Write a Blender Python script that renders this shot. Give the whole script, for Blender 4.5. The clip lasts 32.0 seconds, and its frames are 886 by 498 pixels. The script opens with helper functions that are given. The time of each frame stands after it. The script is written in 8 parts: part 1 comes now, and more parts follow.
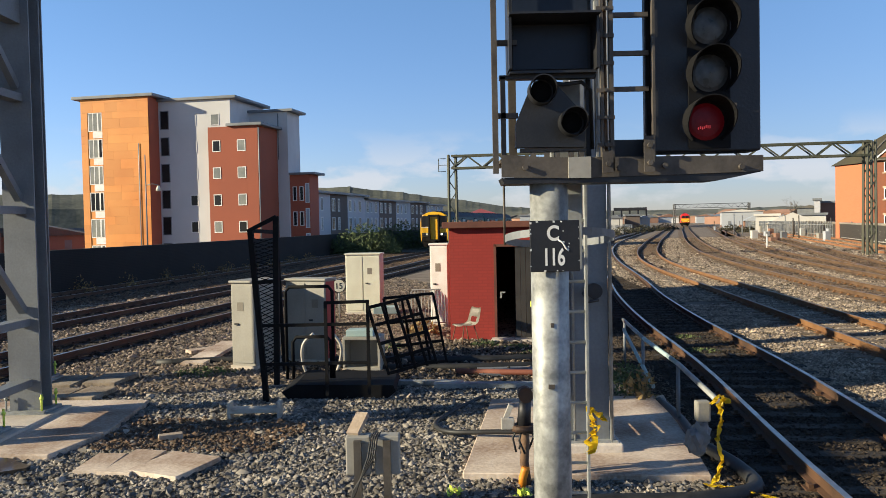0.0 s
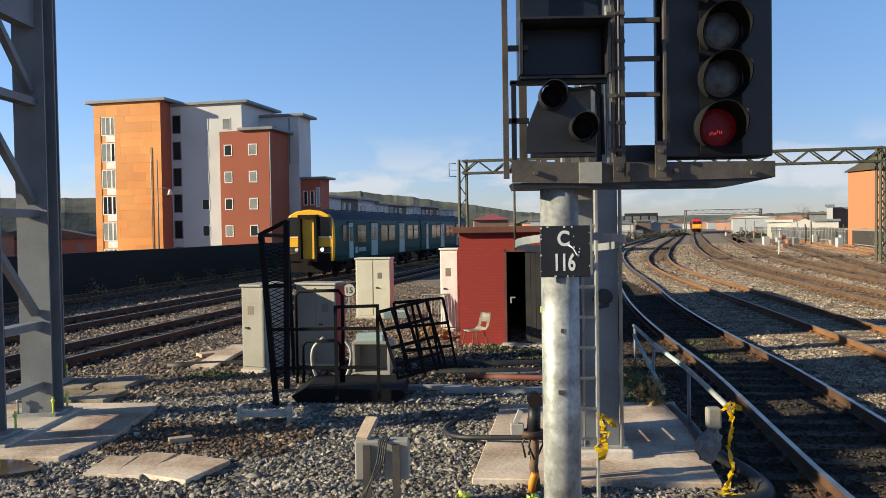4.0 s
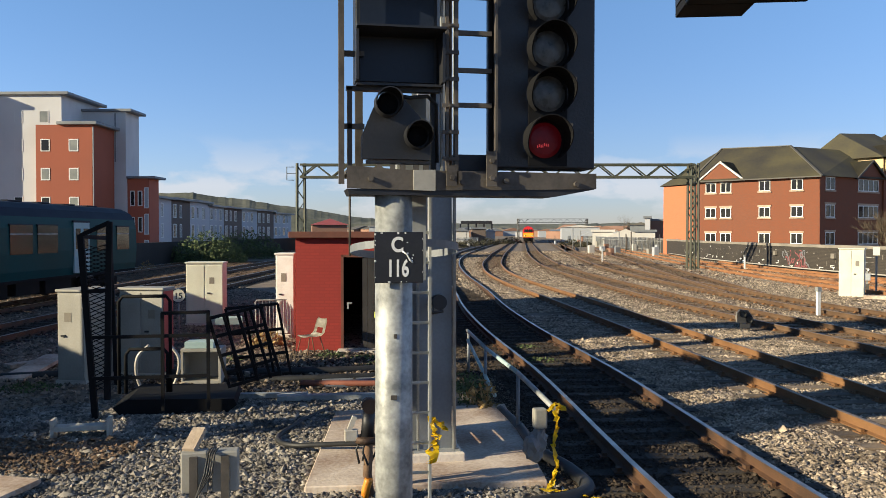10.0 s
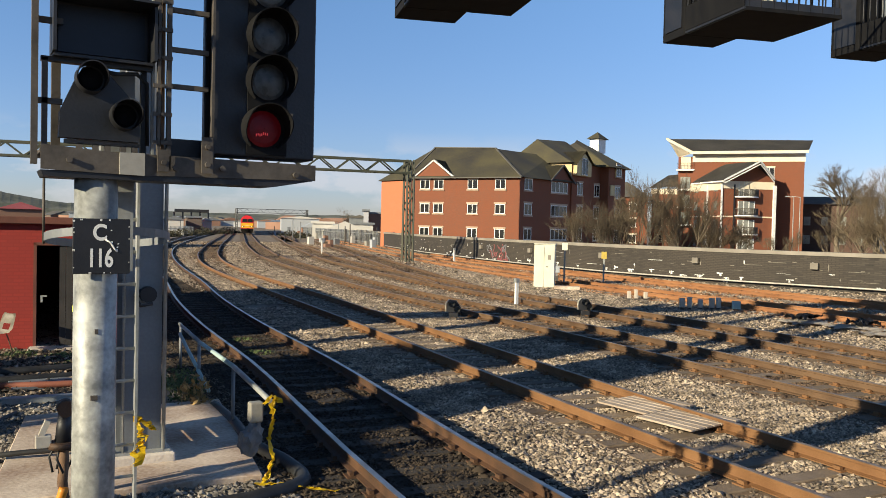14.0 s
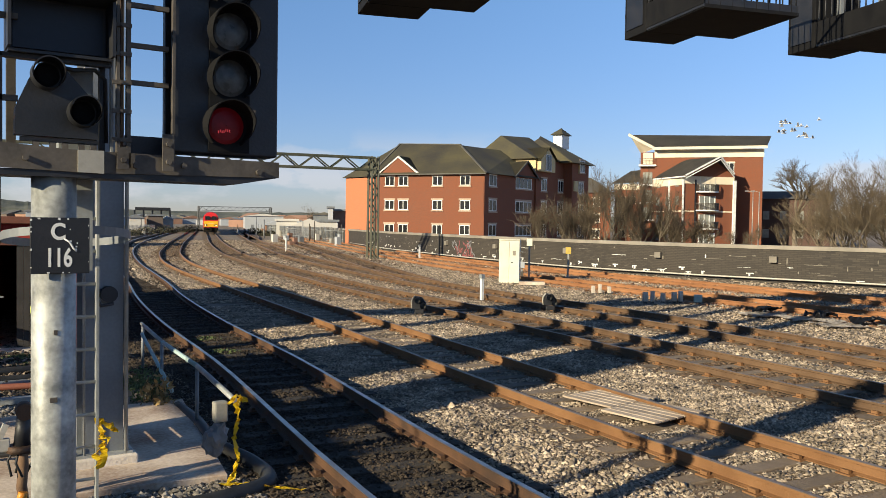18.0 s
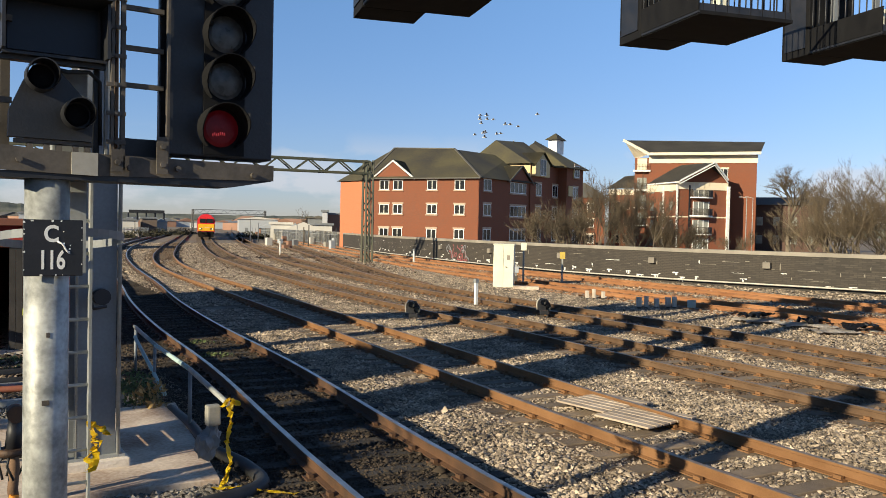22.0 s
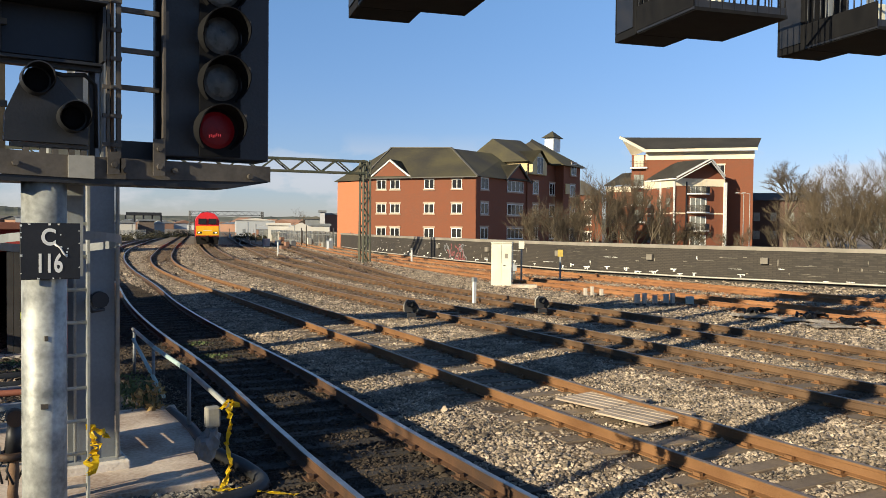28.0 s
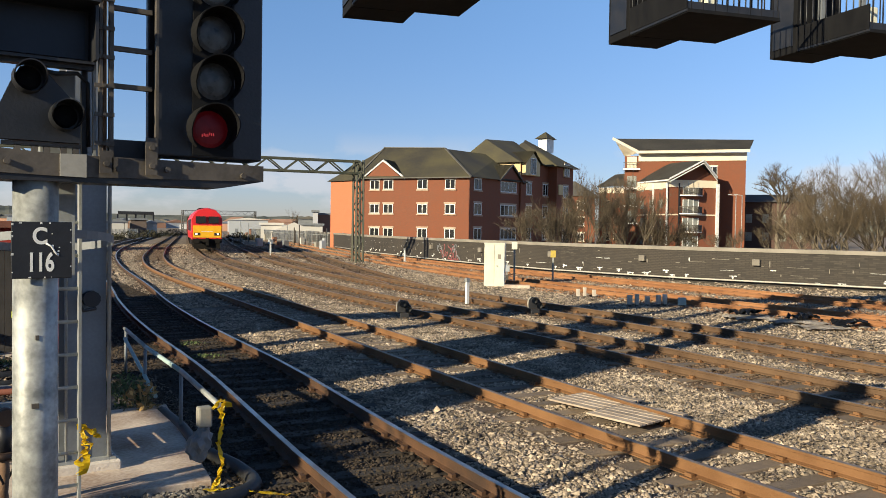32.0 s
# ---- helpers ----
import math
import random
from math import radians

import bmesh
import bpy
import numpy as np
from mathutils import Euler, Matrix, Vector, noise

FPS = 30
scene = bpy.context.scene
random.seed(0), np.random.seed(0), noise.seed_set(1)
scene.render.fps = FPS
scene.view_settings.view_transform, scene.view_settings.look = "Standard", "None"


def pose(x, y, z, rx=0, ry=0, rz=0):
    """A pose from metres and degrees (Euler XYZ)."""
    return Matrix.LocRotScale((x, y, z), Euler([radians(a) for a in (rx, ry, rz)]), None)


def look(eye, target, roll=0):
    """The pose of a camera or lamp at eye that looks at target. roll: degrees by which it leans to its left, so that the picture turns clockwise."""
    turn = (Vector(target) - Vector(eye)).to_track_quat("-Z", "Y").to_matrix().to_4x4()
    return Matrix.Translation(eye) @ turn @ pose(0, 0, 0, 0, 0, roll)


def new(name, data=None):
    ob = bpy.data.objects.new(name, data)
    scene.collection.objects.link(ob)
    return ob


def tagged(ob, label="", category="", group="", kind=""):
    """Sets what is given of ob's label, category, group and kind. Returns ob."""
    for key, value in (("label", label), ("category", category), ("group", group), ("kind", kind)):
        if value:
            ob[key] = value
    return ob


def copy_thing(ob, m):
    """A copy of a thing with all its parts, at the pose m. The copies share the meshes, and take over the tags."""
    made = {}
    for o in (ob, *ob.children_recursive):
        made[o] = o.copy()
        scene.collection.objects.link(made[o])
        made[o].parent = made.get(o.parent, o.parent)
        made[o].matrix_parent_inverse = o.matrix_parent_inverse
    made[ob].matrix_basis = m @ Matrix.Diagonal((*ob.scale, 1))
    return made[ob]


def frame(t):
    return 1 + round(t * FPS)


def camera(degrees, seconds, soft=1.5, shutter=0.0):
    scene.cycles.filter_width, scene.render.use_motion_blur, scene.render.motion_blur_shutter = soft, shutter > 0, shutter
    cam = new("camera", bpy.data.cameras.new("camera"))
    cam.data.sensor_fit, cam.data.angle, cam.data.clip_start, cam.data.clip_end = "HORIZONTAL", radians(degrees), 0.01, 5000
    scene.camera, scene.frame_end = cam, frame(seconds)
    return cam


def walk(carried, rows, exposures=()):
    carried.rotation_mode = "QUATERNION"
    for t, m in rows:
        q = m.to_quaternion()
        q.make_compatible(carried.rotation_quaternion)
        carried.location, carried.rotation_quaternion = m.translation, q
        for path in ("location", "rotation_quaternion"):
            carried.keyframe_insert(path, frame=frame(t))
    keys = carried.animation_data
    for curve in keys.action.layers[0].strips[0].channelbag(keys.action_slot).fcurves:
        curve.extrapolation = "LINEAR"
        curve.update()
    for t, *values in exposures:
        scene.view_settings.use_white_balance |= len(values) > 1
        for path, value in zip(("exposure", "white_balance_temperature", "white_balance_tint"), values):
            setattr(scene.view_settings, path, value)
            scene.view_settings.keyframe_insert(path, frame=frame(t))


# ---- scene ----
cam = camera(56.8, 32.0, 0.8)
PATH = [
    (0.0, pose(0.000, 0, 2.60, 88.19, 1.14, -0.03)),
    (0.5, pose(0.000, 0, 2.60, 88.30, 1.13, 0.14)),
    (1.0, pose(0.000, 0, 2.60, 88.49, 1.02, -0.16)),
    (1.5, pose(0.000, 0, 2.60, 88.47, 0.93, -0.42)),
    (2.0, pose(0.000, 0, 2.60, 88.43, 0.99, -0.87)),
    (2.5, pose(0.000, 0, 2.60, 88.52, 0.89, -0.96)),
    (3.0, pose(0.000, 0, 2.60, 88.63, 0.88, -0.78)),
    (3.5, pose(0.000, 0, 2.60, 88.53, 0.90, -0.18)),
    (4.0, pose(0.000, 0, 2.60, 88.54, 0.91, 0.69)),
    (4.5, pose(0.002, 0, 2.60, 88.51, 0.99, 1.88)),
    (6.5, pose(0.008, 0, 2.60, 88.43, 1.23, 4.05)),
    (7.0, pose(0.009, 0, 2.60, 88.41, 1.19, 3.46)),
    (7.5, pose(0.010, 0, 2.60, 88.49, 1.04, 2.31)),
    (8.0, pose(0.011, 0, 2.60, 88.61, 0.87, 0.24)),
    (8.5, pose(0.012, 0, 2.60, 88.82, 0.52, -1.98)),
    (9.0, pose(0.016, 0, 2.60, 88.86, 0.34, -4.39)),
    (9.5, pose(0.020, 0, 2.60, 88.85, 0.22, -7.27)),
    (10.0, pose(0.025, 0, 2.60, 88.84, -0.01, -10.55)),
    (10.5, pose(0.030, 0, 2.60, 88.84, 0.13, -14.05)),
    (11.0, pose(0.033, 0, 2.60, 88.61, 0.13, -17.59)),
    (11.5, pose(0.035, 0, 2.60, 88.41, -0.36, -20.99)),
    (12.0, pose(0.035, 0, 2.60, 88.28, -0.59, -22.85)),
    (12.5, pose(0.035, 0, 2.60, 88.29, -0.54, -24.01)),
    (13.0, pose(0.035, 0, 2.60, 88.35, -0.63, -25.78)),
    (13.5, pose(0.035, 0, 2.60, 88.40, -0.95, -27.97)),
    (14.0, pose(0.035, 0, 2.60, 88.46, -1.30, -29.94)),
    (14.5, pose(0.035, 0, 2.60, 88.42, -1.30, -31.17)),
    (15.0, pose(0.035, 0, 2.60, 88.43, -1.28, -31.77)),
    (15.5, pose(0.035, 0, 2.60, 88.41, -1.21, -32.19)),
    (17.5, pose(0.035, 0, 2.60, 88.22, -0.88, -32.31)),
    (18.0, pose(0.035, 0, 2.60, 88.26, -0.90, -32.38)),
    (18.5, pose(0.035, 0, 2.60, 88.51, -0.91, -32.27)),
    (19.0, pose(0.035, 0, 2.60, 88.47, -1.05, -32.29)),
    (19.5, pose(0.035, 0, 2.60, 88.26, -1.21, -32.52)),
    (20.0, pose(0.035, 0, 2.60, 88.31, -1.11, -32.48)),
    (20.5, pose(0.035, 0, 2.60, 88.33, -1.16, -32.46)),
    (21.0, pose(0.035, 0, 2.60, 88.42, -1.12, -32.61)),
    (21.5, pose(0.035, 0, 2.60, 88.50, -1.19, -32.70)),
    (22.0, pose(0.035, 0, 2.60, 88.56, -1.20, -32.77)),
    (22.5, pose(0.035, 0, 2.60, 88.57, -1.16, -32.74)),
    (23.0, pose(0.035, 0, 2.60, 88.56, -1.05, -32.71)),
    (23.5, pose(0.035, 0, 2.60, 88.45, -0.94, -32.59)),
    (24.0, pose(0.035, 0, 2.60, 88.40, -0.87, -32.50)),
    (24.5, pose(0.035, 0, 2.60, 88.43, -0.75, -32.58)),
    (25.0, pose(0.035, 0, 2.60, 88.45, -0.68, -32.68)),
    (25.5, pose(0.035, 0, 2.60, 88.47, -0.68, -32.74)),
    (27.5, pose(0.035, 0, 2.60, 88.42, -0.66, -32.94)),
    (28.0, pose(0.035, 0, 2.60, 88.50, -0.58, -32.94)),
    (28.5, pose(0.035, 0, 2.60, 88.63, -0.56, -33.02)),
    (29.0, pose(0.035, 0, 2.60, 88.65, -0.79, -33.20)),
    (29.5, pose(0.035, 0, 2.60, 88.54, -0.77, -33.31)),
    (30.0, pose(0.035, 0, 2.60, 88.48, -0.78, -33.33)),
    (30.5, pose(0.035, 0, 2.60, 88.43, -0.82, -33.28)),
    (31.0, pose(0.035, 0, 2.60, 88.42, -0.75, -33.27)),
    (31.5, pose(0.035, 0, 2.60, 88.48, -0.78, -33.38)),
    (32.0, pose(0.035, 0, 2.60, 88.53, -0.81, -33.42)),
]
walk(cam, PATH, [(0.0, 0.95), (9.0, 0.95), (14.0, 0.80), (32.0, 0.80)])

# ---- light ----
SUN_AZ, SUN_EL = 77.0, 19.0      # the way the shadows fall, from +y towards +x, and the sun's height
_a, _e = radians(SUN_AZ), radians(SUN_EL)
sun_data = bpy.data.lights.new("sun", "SUN")
sun_data.energy, sun_data.angle, sun_data.color = 4.6, radians(0.55), (1.0, 0.88, 0.63)
sun = new("sun", sun_data)
sun.matrix_world = look((-80 * math.sin(_a), -80 * math.cos(_a), 80 * math.tan(_e)), (0, 0, 0))
world = bpy.data.worlds.new("sky")
scene.world = world
world.use_nodes = True
wn, wl = world.node_tree.nodes, world.node_tree.links
wn.clear()
sky = wn.new("ShaderNodeTexSky")
sky.sky_type, sky.sun_disc = "NISHITA", False
sky.sun_elevation, sky.sun_rotation = radians(SUN_EL + 6), radians(180 - SUN_AZ)
sky.air_density, sky.dust_density, sky.ozone_density = 1.0, 0.1, 3.0
bg = wn.new("ShaderNodeBackground")
bg.inputs[1].default_value = 0.055
wo = wn.new("ShaderNodeOutputWorld")
# a thin low bank of cloud above the horizon, all round
tc = wn.new("ShaderNodeTexCoord")
mp = wn.new("ShaderNodeMapping")
mp.inputs["Scale"].default_value, mp.inputs["Location"].default_value = (9, 9, 20), (0.3, 2.1, 0.7)
cn = wn.new("ShaderNodeTexNoise")
cn.inputs["Scale"].default_value, cn.inputs["Detail"].default_value = 1.0, 6
cr = wn.new("ShaderNodeValToRGB")
cr.color_ramp.elements[0].position, cr.color_ramp.elements[1].position = 0.49, 0.57
sp = wn.new("ShaderNodeSeparateXYZ")
hr = wn.new("ShaderNodeValToRGB")
hr.color_ramp.elements[0].position, hr.color_ramp.elements[0].color = 0.0, (0.25, 0.25, 0.25, 1)
mid = hr.color_ramp.elements.new(0.055)
mid.color = (0.65, 0.65, 0.65, 1)
hr.color_ramp.elements[-1].position, hr.color_ramp.elements[-1].color = 0.115, (0, 0, 0, 1)
mu = wn.new("ShaderNodeMath")
mu.operation = "MULTIPLY"
mx = wn.new("ShaderNodeMixRGB")
mx.inputs[2].default_value = (7.4, 7.4, 7.8, 1)
wl.new(tc.outputs["Generated"], mp.inputs[0]), wl.new(mp.outputs[0], cn.inputs["Vector"])
wl.new(cn.outputs[0], cr.inputs[0]), wl.new(tc.outputs["Generated"], sp.inputs[0])
wl.new(sp.outputs[2], hr.inputs[0]), wl.new(cr.outputs[0], mu.inputs[0]), wl.new(hr.outputs[0], mu.inputs[1])
hs_sky = wn.new("ShaderNodeHueSaturation")
hs_sky.inputs["Saturation"].default_value, hs_sky.inputs["Value"].default_value = 1.16, 1.46
tint = wn.new("ShaderNodeMixRGB")
tint.blend_type = "MULTIPLY"
tint.inputs[0].default_value = 1.0
tr = wn.new("ShaderNodeValToRGB")               # the sky greys towards the horizon
tr.color_ramp.elements[0].position, tr.color_ramp.elements[0].color = 0.0, (0.585, 0.615, 0.90, 1)
tr.color_ramp.elements[1].position, tr.color_ramp.elements[1].color = 0.30, (1.15, 1.06, 1.09, 1)
high = tr.color_ramp.elements.new(0.8)
high.color = (0.48, 0.45, 0.48, 1)           # and deepens towards the zenith
wl.new(sp.outputs[2], tr.inputs[0]), wl.new(tr.outputs[0], tint.inputs[2])
wl.new(sky.outputs[0], hs_sky.inputs["Color"]), wl.new(hs_sky.outputs[0], tint.inputs[1])
wl.new(mu.outputs[0], mx.inputs[0]), wl.new(tint.outputs[0], mx.inputs[1]), wl.new(mx.outputs[0], bg.inputs[0])
wl.new(bg.outputs[0], wo.inputs[0])


# ---- materials ----
def mat(name, c1, c2=None, scale=3.0, rough=0.7, metal=0.0, bump=0.0, bscale=40.0, vary=0.0, island=False, glow=None, spec=0.5):
    """A surface whose colour wanders between two tones at two scales, with fine relief."""
    m = bpy.data.materials.new(name)
    m.use_nodes = True
    n, l = m.node_tree.nodes, m.node_tree.links
    b = n["Principled BSDF"]
    b.inputs["Roughness"].default_value, b.inputs["Metallic"].default_value = rough, metal
    b.inputs["Specular IOR Level"].default_value = spec
    c2 = c2 or tuple(v * 0.75 for v in c1)
    t = n.new("ShaderNodeTexCoord")
    big, fine = n.new("ShaderNodeTexNoise"), n.new("ShaderNodeTexNoise")
    big.inputs["Scale"].default_value, big.inputs["Detail"].default_value = scale, 5
    fine.inputs["Scale"].default_value, fine.inputs["Detail"].default_value = bscale, 4
    l.new(t.outputs["Object"], big.inputs["Vector"]), l.new(t.outputs["Object"], fine.inputs["Vector"])
    add = n.new("ShaderNodeMath")
    add.operation = "MULTIPLY_ADD"
    add.inputs[1].default_value = 0.35
    l.new(fine.outputs[0], add.inputs[0]), l.new(big.outputs[0], add.inputs[2])
    ramp = n.new("ShaderNodeValToRGB")
    e = ramp.color_ramp.elements
    e[0].position, e[0].color, e[1].position, e[1].color = 0.48, (*c1, 1), 0.86, (*c2, 1)
    l.new(add.outputs[0], ramp.inputs[0])
    out = ramp.outputs[0]
    if vary:
        src = n.new("ShaderNodeNewGeometry").outputs["Random Per Island"] if island else n.new("ShaderNodeObjectInfo").outputs["Random"]
        mr = n.new("ShaderNodeMapRange")
        mr.inputs[3].default_value, mr.inputs[4].default_value = 1 - vary, 1 + vary
        l.new(src, mr.inputs[0])
        hs = n.new("ShaderNodeHueSaturation")
        l.new(mr.outputs[0], hs.inputs["Value"]), l.new(out, hs.inputs["Color"])
        out = hs.outputs[0]
    l.new(out, b.inputs["Base Color"])
    rr = n.new("ShaderNodeMapRange")
    rr.inputs[3].default_value, rr.inputs[4].default_value = max(0.02, rough - 0.12), min(1, rough + 0.12)
    l.new(big.outputs[0], rr.inputs[0]), l.new(rr.outputs[0], b.inputs["Roughness"])
    if bump:
        bp = n.new("ShaderNodeBump")
        bp.inputs["Strength"].default_value, bp.inputs["Distance"].default_value = bump, 0.02
        l.new(fine.outputs[0], bp.inputs["Height"]), l.new(bp.outputs[0], b.inputs["Normal"])
    if glow:
        b.inputs["Emission Color"].default_value, b.inputs["Emission Strength"].default_value = (*glow[:3], 1), glow[3]
    return m


def brick_mat(name, c1, c2, mortar, w=0.225, h=0.075):
    """Small bricks in courses for walls that stay far off."""
    m = mat(name, c1, c2, 0.35, 0.85)
    n, l = m.node_tree.nodes, m.node_tree.links
    b = n["Principled BSDF"]
    src = b.inputs["Base Color"].links[0].from_socket
    tcn = n.new("ShaderNodeTexCoord")
    s = n.new("ShaderNodeSeparateXYZ")
    ad = n.new("ShaderNodeMath")
    cb = n.new("ShaderNodeCombineXYZ")
    br = n.new("ShaderNodeTexBrick")
    br.inputs["Scale"].default_value = 1.0
    br.inputs["Brick Width"].default_value, br.inputs["Row Height"].default_value, br.inputs["Mortar Size"].default_value = w, h, 0.012
    br.inputs["Color2"].default_value, br.inputs["Mortar"].default_value = (*c2, 1), (*mortar, 1)
    l.new(tcn.outputs["Object"], s.inputs[0]), l.new(s.outputs[0], ad.inputs[0]), l.new(s.outputs[1], ad.inputs[1])
    l.new(ad.outputs[0], cb.inputs[0]), l.new(s.outputs[2], cb.inputs[1]), l.new(cb.outputs[0], br.inputs["Vector"])
    l.new(src, br.inputs["Color1"]), l.new(br.outputs[0], b.inputs["Base Color"])
    return m


M = {}
M["ground"] = mat("ground_ballast", (0.115, 0.088, 0.062), (0.25, 0.195, 0.14), 0.9, 0.95, bump=1.0, bscale=14)
M["bed"] = mat("brown_track_bed", (0.085, 0.055, 0.034), (0.19, 0.13, 0.082), 1.3, 0.95, bump=1.0, bscale=16)
M["stone_orange"] = mat("rust_stained_ballast", (0.24, 0.11, 0.05), (0.38, 0.21, 0.11), 1.5, 0.9, vary=0.45, island=True)
M["dirt"] = mat("oily_dirt", (0.016, 0.011, 0.0075), (0.048, 0.034, 0.022), 0.9, 0.95, bump=1.0, bscale=18)
M["stone_tan"] = mat("ballast_tan", (0.165, 0.128, 0.092), (0.45, 0.36, 0.268), 2.0, 0.9, vary=0.6, island=True)
M["stone_dull"] = mat("ballast_dull", (0.105, 0.080, 0.060), (0.29, 0.228, 0.172), 2.0, 0.9, vary=0.6, island=True)
M["stone_grey"] = mat("ballast_grey", (0.11, 0.098, 0.084), (0.32, 0.285, 0.24), 2.0, 0.9, vary=0.65, island=True)
M["stone_brown"] = mat("ballast_brown", (0.080, 0.049, 0.029), (0.175, 0.113, 0.070), 2.0, 0.9, vary=0.5, island=True)
M["stone_dark"] = mat("ballast_dark", (0.016, 0.011, 0.007), (0.066, 0.046, 0.029), 1.2, 0.9, vary=0.5, island=True)
M["rust_brown"] = mat("brown_rail", (0.080, 0.044, 0.022), (0.15, 0.088, 0.046), 1.5, 0.75, 0.1, 0.3, 60)
M["rust"] = mat("rusty_rail", (0.14, 0.064, 0.023), (0.235, 0.118, 0.048), 1.5, 0.75, 0.1, 0.3, 60)
M["rust_dark"] = mat("dark_rail", (0.05, 0.03, 0.02), (0.12, 0.06, 0.03), 2.5, 0.7, 0.2, 0.3, 60)
M["rust_orange"] = mat("orange_rust", (0.21, 0.085, 0.031), (0.33, 0.155, 0.066), 0.7, 0.85, 0.0, 0.3, 50)
M["railhead"] = mat("polished_railhead", (0.42, 0.40, 0.38), (0.30, 0.25, 0.21), 3.0, 0.32, 0.9)
M["railhead_dull"] = mat("dull_railhead", (0.24, 0.17, 0.12), (0.33, 0.24, 0.17), 3.0, 0.5, 0.6)
M["sleeper"] = mat("weathered_sleeper", (0.12, 0.088, 0.060), (0.22, 0.165, 0.115), 2.5, 0.9, bump=0.6, bscale=30, vary=0.3)
M["sleeper_dark"] = mat("oily_sleeper", (0.022, 0.018, 0.014), (0.055, 0.043, 0.032), 2.5, 0.9, bump=0.6, bscale=30, vary=0.3)
M["concrete_sleeper"] = mat("concrete_sleeper", (0.20, 0.18, 0.15), (0.32, 0.28, 0.23), 2.5, 0.9, bump=0.4, bscale=30, vary=0.25)
M["concrete"] = mat("pale_concrete", (0.40, 0.345, 0.285), (0.64, 0.57, 0.49), 1.3, 0.9, bump=0.35, bscale=35, vary=0.08)
M["slab"] = mat("stained_concrete", (0.25, 0.155, 0.10), (0.68, 0.575, 0.47), 0.9, 0.9, bump=0.25, bscale=22, vary=0.06)
M["lid"] = mat("weathered_brown_board", (0.12, 0.085, 0.055), (0.36, 0.29, 0.21), 1.6, 0.9, bump=0.3, bscale=25, vary=0.2)
M["galv_mast"] = mat("mottled_galvanised_tube", (0.15, 0.155, 0.15), (0.44, 0.45, 0.43), 7.0, 0.55, 0.3, 0.06, 34)
M["galv"] = mat("galvanised_steel", (0.20, 0.21, 0.21), (0.36, 0.37, 0.36), 3.2, 0.6, 0.25, 0.08, 25)
M["grey_steel"] = mat("grey_painted_steel", (0.135, 0.145, 0.158), (0.20, 0.215, 0.228), 1.6, 0.55, 0.1, 0.1, 30)
M["black"] = mat("black_paint", (0.008, 0.009, 0.011), (0.02, 0.02, 0.024), 4.0, 0.5, 0.0, 0.1, 60)
M["black_matt"] = mat("matt_black", (0.004, 0.004, 0.005), (0.009, 0.009, 0.010), 4.0, 0.8, spec=0.2)
M["frame_grey"] = mat("grimy_grey_frame", (0.048, 0.041, 0.034), (0.112, 0.096, 0.080), 5.0, 0.65, 0.2, 0.06, 50)
M["rust_pole"] = mat("rusty_bars", (0.10, 0.055, 0.03), (0.20, 0.12, 0.07), 6.0, 0.8, 0.1, 0.2, 60)
M["white_paint"] = mat("white_paint", (0.78, 0.78, 0.75), (0.62, 0.61, 0.57), 2.5, 0.6, bump=0.05)
M["cream"] = mat("cream_enamel", (0.68, 0.67, 0.54), (0.56, 0.54, 0.43), 1.5, 0.55)
M["cab_grey"] = mat("aged_grey_cabinet", (0.25, 0.238, 0.205), (0.35, 0.332, 0.29), 1.2, 0.6, bump=0.05)
M["red_side"] = mat("faded_red_panel", (0.42, 0.07, 0.055), (0.33, 0.06, 0.05), 2.0, 0.6)
M["shed_red"] = brick_mat("red_painted_brick", (0.33, 0.030, 0.021), (0.25, 0.024, 0.018), (0.24, 0.022, 0.016))
M["shed_roof"] = mat("brown_felt_edge", (0.16, 0.055, 0.035), (0.10, 0.04, 0.03), 2.0, 0.9)
M["door_black"] = mat("black_door_boards", (0.012, 0.011, 0.011), (0.035, 0.03, 0.028), 2.0, 0.7)
M["wood"] = mat("bleached_timber", (0.34, 0.26, 0.19), (0.47, 0.38, 0.29), 3.0, 0.85, bump=0.3, bscale=30, vary=0.2)
M["spray_red"] = mat("faded_spray_paint", (0.20, 0.045, 0.045), (0.30, 0.10, 0.10), 6.0, 0.8)
M["sign_yellow"] = mat("faded_yellow_sign", (0.50, 0.36, 0.06), (0.38, 0.28, 0.06), 9.0, 0.6)
M["yellow_tape"] = mat("yellow_tape", (0.85, 0.62, 0.02), (0.70, 0.50, 0.02), 8.0, 0.45)
M["lime"] = mat("lime_plastic", (0.75, 0.85, 0.10), (0.6, 0.7, 0.1), 8.0, 0.5)
M["pipe_blue"] = mat("pale_blue_pipe", (0.26, 0.38, 0.39), (0.36, 0.46, 0.45), 3.0, 0.8)
M["cable"] = mat("black_cable", (0.012, 0.012, 0.012), (0.03, 0.03, 0.03), 5.0, 0.6)
M["brown_pipe"] = mat("brown_conduit", (0.20, 0.06, 0.035), (0.28, 0.10, 0.06), 3.0, 0.7)
M["lens_clear"] = mat("dusty_lens", (0.03, 0.03, 0.028), (0.11, 0.11, 0.105), 14.0, 0.3, spec=0.4)
M["lens_red"] = mat("red_lens", (0.04, 0.002, 0.004), (0.11, 0.005, 0.009), 9.0, 0.4, spec=0.25, glow=(0.9, 0.02, 0.05, 0.010))
M["led"] = mat("lit_red_spots", (0.9, 0.1, 0.1), None, 10.0, 0.4, glow=(1.0, 0.10, 0.12, 0.17))
M["indicator"] = mat("indicator_glass", (0.010, 0.014, 0.024), (0.016, 0.022, 0.036), 3.0, 0.4, spec=0.3)
